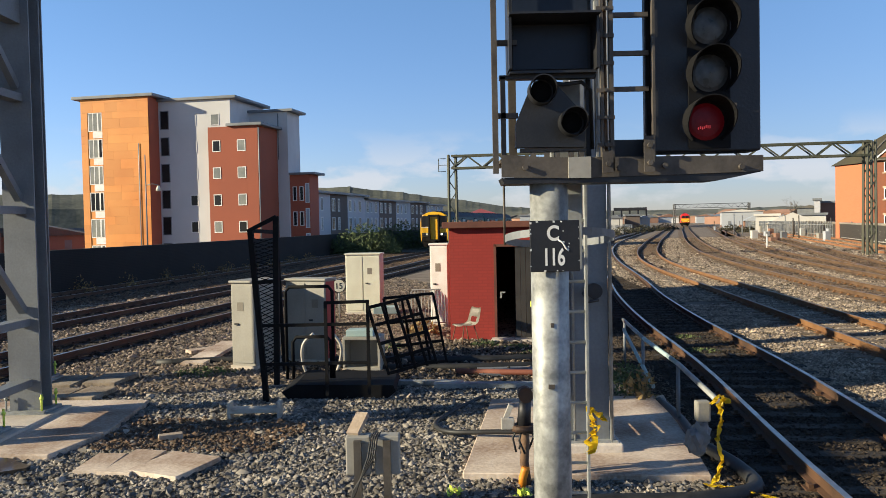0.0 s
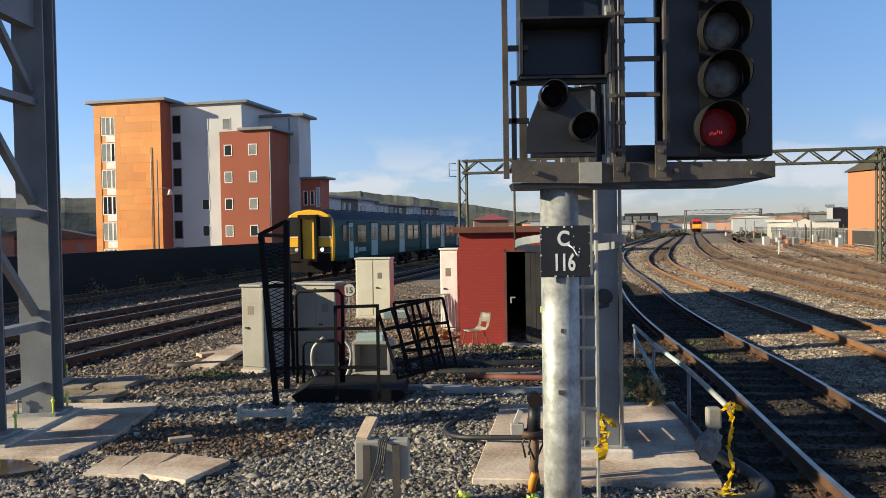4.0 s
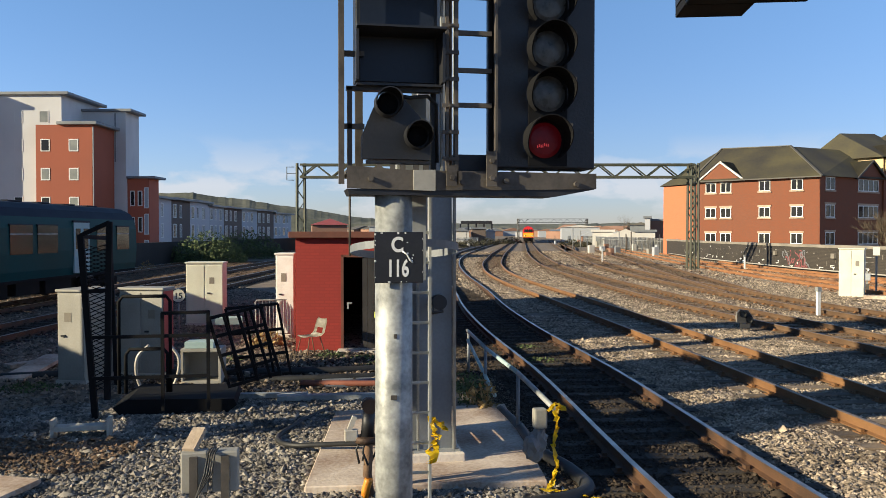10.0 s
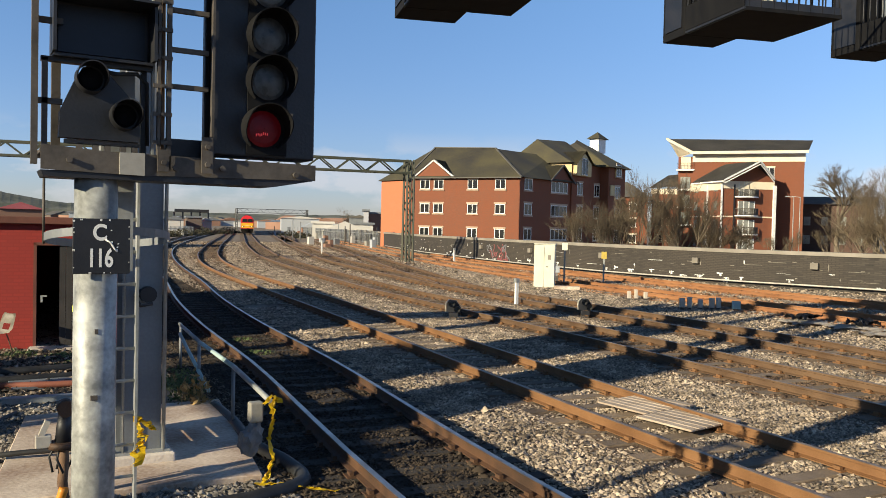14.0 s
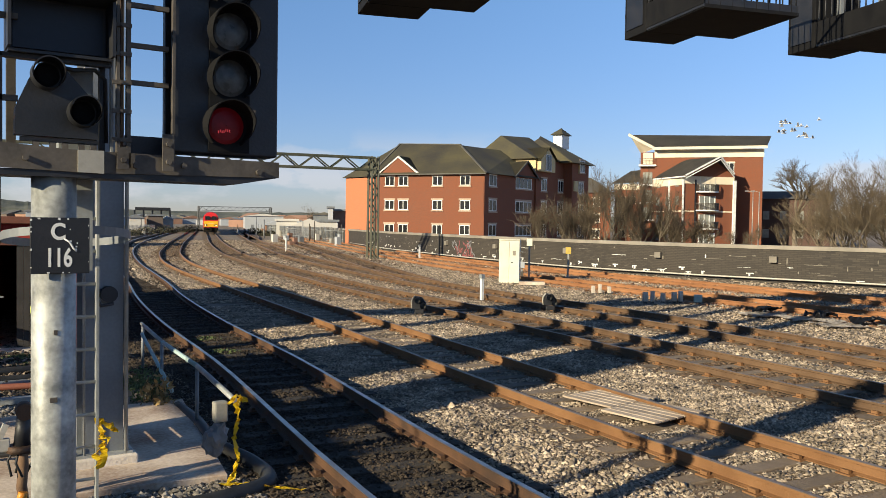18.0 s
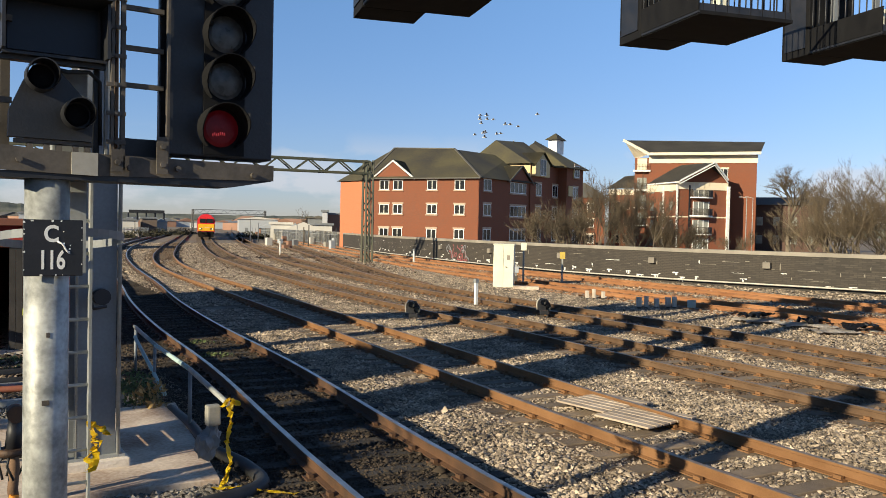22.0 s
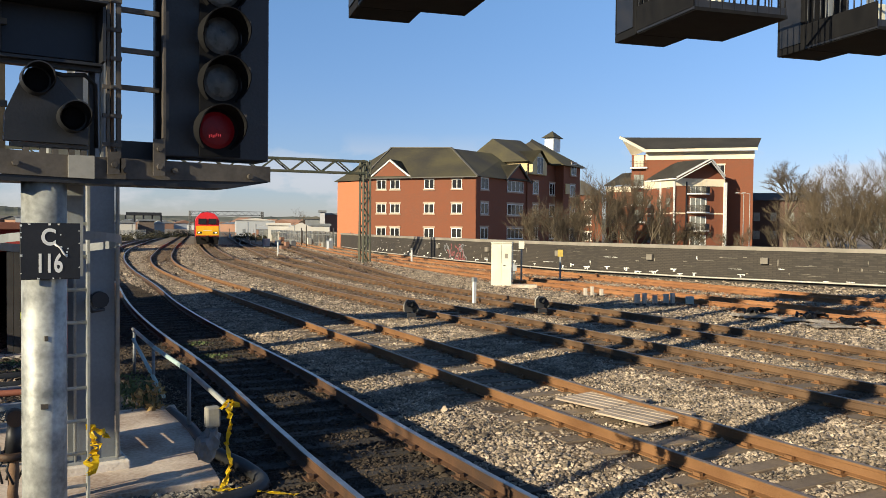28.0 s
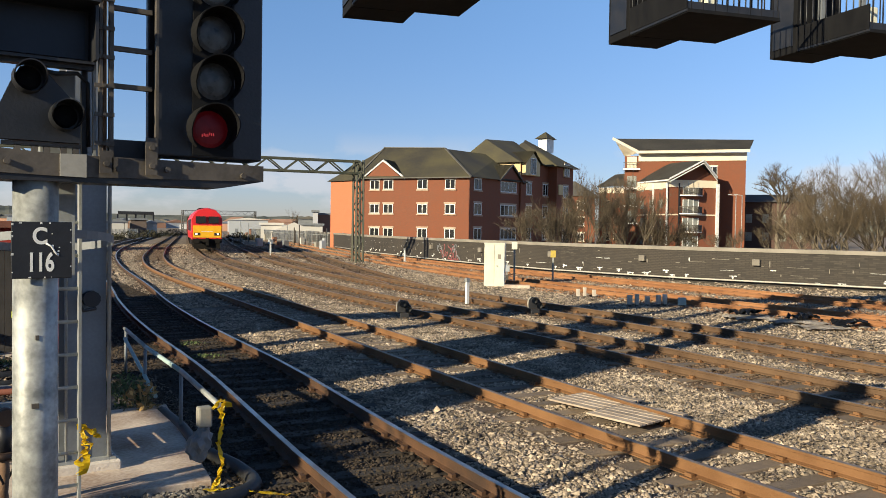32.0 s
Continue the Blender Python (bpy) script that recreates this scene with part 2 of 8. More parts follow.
M["orange_clad"] = mat("orange_terracotta", (0.56, 0.175, 0.018), (0.66, 0.27, 0.06), 0.25, 0.6, vary=0.10)
M["red_clad"] = mat("dark_red_render", (0.34, 0.085, 0.045), (0.40, 0.11, 0.06), 0.3, 0.8)
M["brown_render"] = mat("terracotta_render", (0.265, 0.070, 0.036), (0.31, 0.086, 0.046), 0.3, 0.85)
M["grey_render"] = mat("pale_grey_render", (0.47, 0.465, 0.46), (0.58, 0.57, 0.56), 0.25, 0.9)
M["roof_grey"] = mat("grey_roof_edge", (0.14, 0.15, 0.16), (0.20, 0.21, 0.22), 1.0, 0.5)
M["glass"] = mat("dark_window_glass", (0.012, 0.013, 0.015), (0.03, 0.03, 0.03), 0.6, 0.08, spec=0.22)
M["glass_pale"] = mat("curtained_glass", (0.30, 0.30, 0.26), (0.16, 0.17, 0.16), 0.8, 0.15)
M["brick"] = brick_mat("red_brick", (0.170, 0.046, 0.017), (0.215, 0.062, 0.026), (0.14, 0.062, 0.036))
M["cream_wall"] = mat("cream_render", (0.52, 0.40, 0.20), (0.60, 0.48, 0.27), 0.5, 0.85)
M["brick_salmon"] = brick_mat("salmon_render", (0.46, 0.135, 0.058), (0.50, 0.16, 0.072), (0.48, 0.16, 0.08))
M["brick_dark"] = brick_mat("blackened_stone", (0.012, 0.010, 0.009), (0.060, 0.049, 0.039), (0.030, 0.026, 0.021), 0.225, 0.085)
# near-black because the shade on the west wall's sunless face is in the colour
M["wall_left"] = brick_mat("shade_dark_wall", (0.006, 0.0055, 0.005), (0.013, 0.0115, 0.010), (0.005, 0.005, 0.005))
M["brick_sill"] = mat("worn_stone_sill", (0.34, 0.24, 0.17), (0.46, 0.35, 0.26), 1.0, 0.85)
M["coping"] = mat("stone_coping", (0.18, 0.16, 0.13), (0.27, 0.24, 0.20), 1.0, 0.9, vary=0.15)
M["slate"] = mat("mossy_slate", (0.032, 0.029, 0.025), (0.085, 0.074, 0.036), 0.22, 0.85, bump=0.3, bscale=6)
M["slate_grey"] = mat("grey_slate", (0.075, 0.070, 0.062), (0.12, 0.11, 0.095), 0.4, 0.8, bump=0.3, bscale=6)
M["sandstone"] = mat("cream_stone", (0.66, 0.56, 0.40), (0.74, 0.65, 0.50), 0.6, 0.85)
M["teal"] = mat("teal_bodyside", (0.003, 0.042, 0.042), (0.005, 0.058, 0.058), 0.5, 0.5, spec=0.12)
M["navy_roof"] = mat("navy_roof", (0.005, 0.007, 0.016), (0.009, 0.012, 0.024), 0.8, 0.6, spec=0.25)
M["aqua_door"] = mat("pale_aqua_door", (0.20, 0.34, 0.37), (0.26, 0.40, 0.42), 1.0, 0.4, spec=0.3)
M["cab_yellow"] = mat("cab_yellow", (0.80, 0.42, 0.012), (0.72, 0.37, 0.014), 2.0, 0.4)
M["under"] = mat("grimy_underframe", (0.006, 0.0055, 0.005), (0.016, 0.013, 0.011), 2.0, 0.9, spec=0.2)
M["train_glass"] = mat("train_glass", (0.012, 0.014, 0.016), (0.02, 0.02, 0.022), 2.0, 0.08, spec=0.35)
M["headlight"] = mat("lit_headlight", (1, 1, 0.9), None, 2.0, 0.3, glow=(1, 0.93, 0.75, 1.2))
M["loco_red"] = mat("locomotive_red", (0.62, 0.02, 0.02), (0.52, 0.02, 0.02), 1.0, 0.4)
M["bark"] = mat("winter_bark", (0.11, 0.085, 0.06), (0.20, 0.16, 0.11), 3.0, 0.9)
M["twig"] = mat("winter_twigs", (0.088, 0.064, 0.039), (0.155, 0.117, 0.073), 1.0, 0.9, vary=0.2)
M["leaf"] = mat("dull_green_leaves", (0.05, 0.075, 0.025), (0.10, 0.13, 0.045), 2.0, 0.8, vary=0.4, island=True)
M["dead_leaf"] = mat("withered_leaves", (0.22, 0.14, 0.05), (0.32, 0.22, 0.09), 2.0, 0.85, vary=0.4, island=True)
M["hill"] = mat("wooded_hill", (0.045, 0.055, 0.045), (0.15, 0.15, 0.115), 0.012, 1.0, bump=0.8, bscale=0.1)
# brown brick darkened in its colour to stand for the shadow on the house
M["shade_brick"] = brick_mat("shade_darkened_brick", (0.052, 0.024, 0.017), (0.095, 0.046, 0.032), (0.07, 0.05, 0.04))
M["far_dark"] = mat("distant_dark_brick", (0.10, 0.075, 0.062), (0.15, 0.115, 0.095), 0.1, 0.9)
M["far_grey"] = mat("distant_cladding", (0.30, 0.32, 0.35), (0.42, 0.44, 0.46), 0.1, 0.8)
M["scrub"] = mat("dark_scrub", (0.030, 0.030, 0.018), (0.070, 0.062, 0.036), 2.0, 0.9, vary=0.4, island=True)
M["feather"] = mat("pale_feathers", (0.42, 0.45, 0.50), (0.55, 0.57, 0.60), 3.0, 0.8)
M["puddle"] = mat("shallow_puddle", (0.060, 0.042, 0.028), (0.11, 0.08, 0.055), 1.2, 0.10, spec=0.5)
M["far_pale"] = mat("distant_pale_render", (0.40, 0.40, 0.42), (0.50, 0.50, 0.52), 0.1, 0.8)
M["far_brown"] = mat("distant_brick", (0.22, 0.12, 0.08), (0.30, 0.17, 0.12), 0.1, 0.9)
M["far_white"] = mat("distant_white", (0.56, 0.54, 0.50), (0.44, 0.42, 0.39), 0.1, 0.8)
M["plastic_white"] = mat("scuffed_white_plastic", (0.50, 0.47, 0.41), (0.36, 0.33, 0.28), 6.0, 0.45)
M["oxide"] = mat("pink_red_sheet", (0.50, 0.13, 0.14), (0.42, 0.11, 0.12), 0.5, 0.7)


# ---- building blocks ----
def add_box(bm, x0, x1, y0, y1, z0, z1, slot=0, bevel=0.0):
    v = [bm.verts.new((x, y, z)) for z in (z0, z1) for y in (y0, y1) for x in (x0, x1)]
    fs = [bm.faces.new([v[i] for i in q]) for q in ((0, 2, 3, 1), (4, 5, 7, 6), (0, 1, 5, 4), (2, 6, 7, 3), (0, 4, 6, 2), (1, 3, 7, 5))]
    for f in fs:
        f.material_index = slot
    if bevel:
        es = list({e for f in fs for e in f.edges})
        for f in bmesh.ops.bevel(bm, geom=es, offset=bevel, segments=2, affect="EDGES", profile=0.5)["faces"]:
            f.material_index = slot
    return v


def add_tube(bm, a, b, r0, r1=None, n=8, slot=0, caps=True, smooth=True):
    a, b = Vector(a), Vector(b)
    r1 = r0 if r1 is None else r1
    d = (b - a).normalized()
    u = d.orthogonal().normalized()
    w = d.cross(u)
    ring = []
    for p, r in ((a, r0), (b, r1)):
        ring.append([bm.verts.new(p + r * (math.cos(2 * math.pi * i / n) * u + math.sin(2 * math.pi * i / n) * w)) for i in range(n)])
    for i in range(n):
        f = bm.faces.new((ring[0][i], ring[0][(i + 1) % n], ring[1][(i + 1) % n], ring[1][i]))
        f.material_index, f.smooth = slot, smooth
    if caps:
        bm.faces.new(ring[0][::-1]).material_index = slot
        bm.faces.new(ring[1]).material_index = slot


def add_path(bm, pts, r, n=6, slot=0):
    """A bent round bar or cable through points."""
    pts = [Vector(p) for p in pts]
    rings = []
    u = None
    for i, p in enumerate(pts):
        d = (pts[min(i + 1, len(pts) - 1)] - pts[max(i - 1, 0)]).normalized()
        u = d.orthogonal().normalized() if u is None else (u - d * u.dot(d)).normalized()
        w = d.cross(u)
        rings.append([bm.verts.new(p + r * (math.cos(2 * math.pi * k / n) * u + math.sin(2 * math.pi * k / n) * w)) for k in range(n)])
    for a, b in zip(rings, rings[1:]):
        for k in range(n):
            f = bm.faces.new((a[k], a[(k + 1) % n], b[(k + 1) % n], b[k]))
            f.material_index, f.smooth = slot, True
    bm.faces.new(rings[0][::-1]).material_index = slot
    bm.faces.new(rings[-1]).material_index = slot


def add_bar(bm, a, b, w, h, slot=0):
    """A straight bar of rectangular section from a to b."""
    a, b = Vector(a), Vector(b)
    d = (b - a).normalized()
    u = d.cross(Vector((0, 0, 1)))
    u = Vector((1, 0, 0)) if u.length < 1e-4 else u.normalized()
    k = u.cross(d)
    vs = [[bm.verts.new(p + su * u * w / 2 + sk * k * h / 2) for su, sk in ((-1, -1), (1, -1), (1, 1), (-1, 1))] for p in (a, b)]
    for i in range(4):
        bm.faces.new((vs[0][i], vs[0][(i + 1) % 4], vs[1][(i + 1) % 4], vs[1][i])).material_index = slot
    bm.faces.new(vs[0][::-1]).material_index = slot
    bm.faces.new(vs[1]).material_index = slot


def add_prism(bm, poly, y0, y1, slot=0):
    """A plate cut to an outline in x and z, thick from y0 to y1."""
    a = [bm.verts.new((x, y0, z)) for x, z in poly]
    b = [bm.verts.new((x, y1, z)) for x, z in poly]
    n = len(poly)
    for i in range(n):
        bm.faces.new((a[i], a[(i + 1) % n], b[(i + 1) % n], b[i])).material_index = slot
    bm.faces.new(a[::-1]).material_index = slot
    bm.faces.new(b).material_index = slot


def add_slab(bm, poly, z0, z1, slot=0):
    """A plate cut to an outline in x and y."""
    a = [bm.verts.new((x, y, z0)) for x, y in poly]
    b = [bm.verts.new((x, y, z1)) for x, y in poly]
    n = len(poly)
    for i in range(n):
        bm.faces.new((a[i], a[(i + 1) % n], b[(i + 1) % n], b[i])).material_index = slot
    bm.faces.new(a[::-1]).material_index = slot
    bm.faces.new(b).material_index = slot


def mesh_of(name, bm, mats):
    bmesh.ops.recalc_face_normals(bm, faces=bm.faces)
    me = bpy.data.meshes.new(name)
    bm.to_mesh(me)
    bm.free()
    for m in mats if isinstance(mats, (list, tuple)) else [mats]:
        me.materials.append(m)
    return me


def part(name, bm, material, parent=None, label=""):
    ob = new(name, mesh_of(name, bm, material))
    ob.parent = parent
    return tagged(ob, label)


def thing(name, label, category, m=None, group="", kind=""):
    ob = new(name)
    ob.empty_display_size = 0.2
    if m is not None:
        ob.matrix_world = m
    return tagged(ob, label, category, group, kind)


def box_part(name, dims, material, parent, label="", bevel=0.0):
    bm = bmesh.new()
    add_box(bm, *dims, bevel=bevel)
    return part(name, bm, material, parent, label)


def curve_of(pts):
    """A smooth line through x, y points, as dense rows of x, y and length."""
    p = np.array(pts, float)
    d = np.r_[0, np.cumsum(np.hypot(*np.diff(p, axis=0).T))]
    m = np.gradient(p, d, axis=0)
    q = []
    for i in range(len(p) - 1):
        h = d[i + 1] - d[i]
        for s in np.linspace(0, 1, max(2, int(h / 1.5)), endpoint=False):
            q.append((2 * s**3 - 3 * s**2 + 1) * p[i] + (s**3 - 2 * s**2 + s) * h * m[i] + (-2 * s**3 + 3 * s**2) * p[i + 1] + (s**3 - s**2) * h * m[i + 1])
    q.append(p[-1])
    q = np.array(q)
    return q, np.r_[0, np.cumsum(np.hypot(*np.diff(q, axis=0).T))]


def rise(x):
    """The ground climbs a little towards the far side of the line."""
    return min(max(0.01 * (x - 6), 0), 0.2)

# ---- ground and tracks ----
GROUND = -0.19
bm = bmesh.new()
xs = [-3000, -600, -150, -60, -25, -10, 0, 6, 10, 14, 18, 22, 30, 60, 150, 600, 3000]
ys = [-900, -150, -30, 0, 10, 20, 30, 45, 70, 120, 250, 700, 4000]
grid = [[bm.verts.new((x, y, GROUND + rise(x))) for x in xs] for y in ys]
for j in range(len(ys) - 1):
    for i in range(len(xs) - 1):
        bm.faces.new((grid[j][i], grid[j][i + 1], grid[j + 1][i + 1], grid[j + 1][i]))
ground = part("ground", bm, M["ground"])
tagged(ground, "grey-brown railway ballast and cinders spread flat", "ground", kind="structure")

RAIL = [(-0.07, -0.159), (0.07, -0.159), (0.07, -0.148), (0.012, -0.13), (0.012, -0.045), (0.036, -0.035), (0.036, -0.006), (0.028, 0), (-0.028, 0), (-0.036, -0.006), (-0.036, -0.035), (-0.012, -0.045), (-0.012, -0.13), (-0.07, -0.148)]


def sleeper_mesh(name, wood, iron):
    bm = bmesh.new()
    add_box(bm, -1.28, 1.28, -0.125, 0.125, -0.30, -0.163, bevel=0.012)
    for s in (-1, 1):
        c = s * 0.752
        add_box(bm, c - 0.17, c + 0.17, -0.09, 0.09, -0.164, -0.145, 1)
        for k in (-0.11, 0.11):
            add_box(bm, c + k - 0.025, c + k + 0.025, -0.05, 0.05, -0.146, -0.105, 1)
    return mesh_of(name, bm, [wood, iron])


SLEEPER_WOOD = sleeper_mesh("sleeper", M["sleeper"], M["rust_dark"])
SLEEPER_RUST = sleeper_mesh("sleeper", M["sleeper"], M["rust"])
SLEEPER_CONC = sleeper_mesh("sleeper", M["concrete_sleeper"], M["rust"])
SLEEPER_OILY = sleeper_mesh("sleeper", M["sleeper_dark"], M["rust_dark"])
TRACKS = {}


def track(name, pts, label, side, head, sleeper, near, bed):
    """Two rails on sleepers along a line; the sleepers of the near stretch are pieces of their own."""
    q, s = curve_of(pts)
    TRACKS[name] = (q, s)
    tr = thing(name, label, "railway track", kind="structure")
    t = np.gradient(q, s, axis=0)
    nrm = np.stack([t[:, 1], -t[:, 0]], 1)
    zs = [rise(x) for x in q[:, 0]]
    for sgn in (-1, 1):
        bm = bmesh.new()
        rings = []
        for p, nn, z in zip(q, nrm, zs):
            c = p + nn * sgn * 0.7525
            rings.append([bm.verts.new((c[0] + nn[0] * a, c[1] + nn[1] * a, z + b)) for a, b in RAIL])
        k = len(RAIL)
        for a, b in zip(rings, rings[1:]):
            for i in range(k):
                bm.faces.new((a[i], b[i], b[(i + 1) % k], a[(i + 1) % k])).material_index = 1 if i in (6, 7, 8) else 0
        part("rail", bm, [side, head], tr)
    strip = bmesh.new()
    rows = [[strip.verts.new((*(p + nn * k), z + GROUND + e)) for k, e in ((-1.7, -0.02), (-1.4, 0.004), (1.4, 0.004), (1.7, -0.02))] for p, nn, z in zip(q, nrm, zs)]
    for a, b in zip(rows, rows[1:]):
        for k in range(3):
            strip.faces.new((a[k], a[k + 1], b[k + 1], b[k]))
    part("track_bed", strip, bed, tr)
    far = bmesh.new()
    n = int(s[-1] / 0.65)
    for i in range(n):
        d = i * 0.65
        x, y = np.interp(d, s, q[:, 0]), np.interp(d, s, q[:, 1])
        tx, ty = np.interp(d, s, t[:, 0]), np.interp(d, s, t[:, 1])
        ang = math.atan2(-tx, ty) + random.uniform(-0.015, 0.015)
        if near[0] < y < near[1]:
            ob = new("sleeper", sleeper)
            ob.parent = tr
            ob.matrix_local = Matrix.Translation((x, y, rise(x))) @ Matrix.Rotation(ang, 4, "Z")
        elif y < 110:
            ca, sa = math.cos(ang), math.sin(ang)
            z = rise(x)
            v = [far.verts.new((x + ca * a - sa * b, y + sa * a + ca * b, z - 0.163)) for a, b in ((-1.28, -0.12), (1.28, -0.12), (1.28, 0.12), (-1.28, 0.12))]
            w = [far.verts.new(u.co - Vector((0, 0, 0.06))) for u in v]
            far.faces.new(v)
            for a in range(4):
                far.faces.new((v[a], w[a], w[(a + 1) % 4], v[(a + 1) % 4]))
    if far.verts:
        tagged(part("far_sleepers", far, sleeper.materials[0], tr), kind="stuff")
    return tr


T1 = [(3.3, -25), (3.75, -5), (4.4, 7), (5.38, 15), (5.85, 20.5), (6.75, 28), (7.9, 35.2), (10.0, 49.8), (12.7, 65), (16, 80), (22.8, 105), (40.5, 164), (64, 242)]
T2 = [(6.6, -20), (7.7, -2), (8.42, 8.7), (8.9, 13.2), (9.4, 17.7), (9.8, 21.6), (10.4, 27.5), (11, 33.6), (11.65, 40.3), (13.2, 51.2), (15.6, 62.5), (20.2, 79.7), (32.5, 122), (57, 206), (68, 246)]
T3 = [(11.4, -20), (12.2, 0), (12.72, 7), (13.05, 11), (13.28, 13.2), (13.58, 16.3), (14.05, 22.5), (14.6, 29), (15.7, 37), (17.4, 48), (19.7, 60), (22.8, 72.6), (28.8, 94.8), (36.8, 122.7), (51.2, 172.7), (72.4, 244.6), (84, 286)]
T4 = [(14.6, -20), (15.6, 0), (16.35, 9), (16.75, 11.5), (17.02, 13.6), (17.25, 16.5), (17.5, 21), (17.8, 25.5), (18.45, 31.5), (19.7, 40), (22.2, 53), (29.5, 80), (38.5, 110), (63, 190), (85, 260)]
T5 = [(22.6, -20), (23.1, 0), (23.5, 12), (23.9, 20), (24.5, 29), (26.2, 40), (29.4, 53), (37, 80), (49, 120), (74, 200)]
T6 = [(27.6, -20), (28, 0), (28.4, 15.6), (28.8, 21.2), (29.4, 30.1), (30.6, 42), (34.0, 60), (40.5, 80), (52.5, 120), (78, 200)]
L1 = [(-26.0, -40), (-22.5, -5), (-16.4, 30), (-12.9, 50), (-7.6, 80), (1, 120), (12, 160), (24, 200)]
L2 = [(-25.0, -48), (-16.4, 0), (-11.5, 24.4), (-9.2, 35.8), (-6.35, 50), (-1.1, 76), (6.4, 108), (16, 143), (33, 200)]
L3 = [(-21.0, -48), (-12.4, 0), (-8.7, 18.2), (-6.95, 26.9), (-2.4, 49), (3.2, 76), (10.2, 105), (20, 138), (36, 190)]
MORE = [("track_10", [(30, 78), (33, 92), (44, 125), (66, 190)]), ("track_11", [(18.6, 31), (22.5, 44), (27.5, 60), (35, 84), (47.5, 122)]), ("track_12", [(8.6, 52), (12.6, 72), (18.5, 95), (32, 140)])]
motif = "rusty rails on weathered sleepers in ballast"
track("track_1", T1, "dark rails with bright heads on oily sleepers", M["rust_dark"], M["railhead"], SLEEPER_OILY, (4, 40), M["dirt"])
track("track_2", T2, "orange-brown rusty rails on weathered sleepers", M["rust"], M["railhead_dull"], SLEEPER_RUST, (4, 42), M["bed"])
track("track_3", T3, motif, M["rust_brown"], M["railhead_dull"], SLEEPER_RUST, (3, 38), M["bed"])
track("track_4", T4, motif, M["rust_brown"], M["railhead_dull"], SLEEPER_RUST, (3, 36), M["bed"])
track("track_5", T5, "disused bright orange rusty rails", M["rust_orange"], M["rust_orange"], SLEEPER_CONC, (8, 40), M["rust_orange"])
track("track_6", T6, "disused bright orange rusty rails", M["rust_orange"], M["rust_orange"], SLEEPER_CONC, (12, 50), M["rust_orange"])
track("track_7", L3, "dark rails with bright heads on oily sleepers", M["rust_dark"], M["railhead"], SLEEPER_OILY, (12, 50), M["dirt"])
track("track_8", L2, "dark rails with bright heads on oily sleepers", M["rust_dark"], M["railhead"], SLEEPER_OILY, (18, 55), M["dirt"])
track("track_9", L1, "dark rails with bright heads on oily sleepers", M["rust_dark"], M["railhead"], SLEEPER_OILY, (25, 55), M["dirt"])


for nm, pts in MORE:
    track(nm, pts, motif, M["rust_brown"], M["railhead_dull"], SLEEPER_RUST, (0, 0), M["bed"])


def clear_of(pts, polys):
    ok = np.ones(len(pts), bool)
    for poly in polys:
        inside = np.zeros(len(pts), bool)
        n = len(poly)
        for i in range(n):
            (x1, y1), (x2, y2) = poly[i], poly[(i + 1) % n]
            c = ((y1 > pts[:, 1]) != (y2 > pts[:, 1])) & (pts[:, 0] < (x2 - x1) * (pts[:, 1] - y1) / (y2 - y1 + 1e-9) + x1)
            inside ^= c
        ok &= ~inside
    return ok


rng = np.random.default_rng(7)
SLAB_B = [(0.16, 8.77), (2.77, 8.51), (3.34, 12.48), (0.69, 12.44)]
SLAB_A = [(-8.2, 10.1), (-5.5, 9.88), (-4.82, 9.82), (-4.55, 10.9), (-4.70, 12.9), (-8.2, 13.1)]
KEEP = [SLAB_B, SLAB_A]


def on_sleepers(p, buried=0.0):
    hit = np.zeros(len(p), bool)
    for q, s in TRACKS.values():
        xc, sl = np.interp(p[:, 1], q[:, 1], q[:, 0]), np.interp(p[:, 1], q[:, 1], s)
        g = np.gradient(q[:, 0], q[:, 1])
        k = np.interp(p[:, 1], q[:, 1], g)
        lat = (p[:, 0] - xc) / np.sqrt(1 + k * k)
        ph = (sl + lat * k * 0.98 + 0.16) % 0.65
        here = (p[:, 1] > q[0, 1]) & (p[:, 1] < q[-1, 1])
        hit |= here & (np.abs(lat) < 1.27) & (ph < 0.30) & (rng.random(len(p)) > buried)
        hit |= here & (np.abs(np.abs(lat) - 0.7525) < 0.10)
    return hit


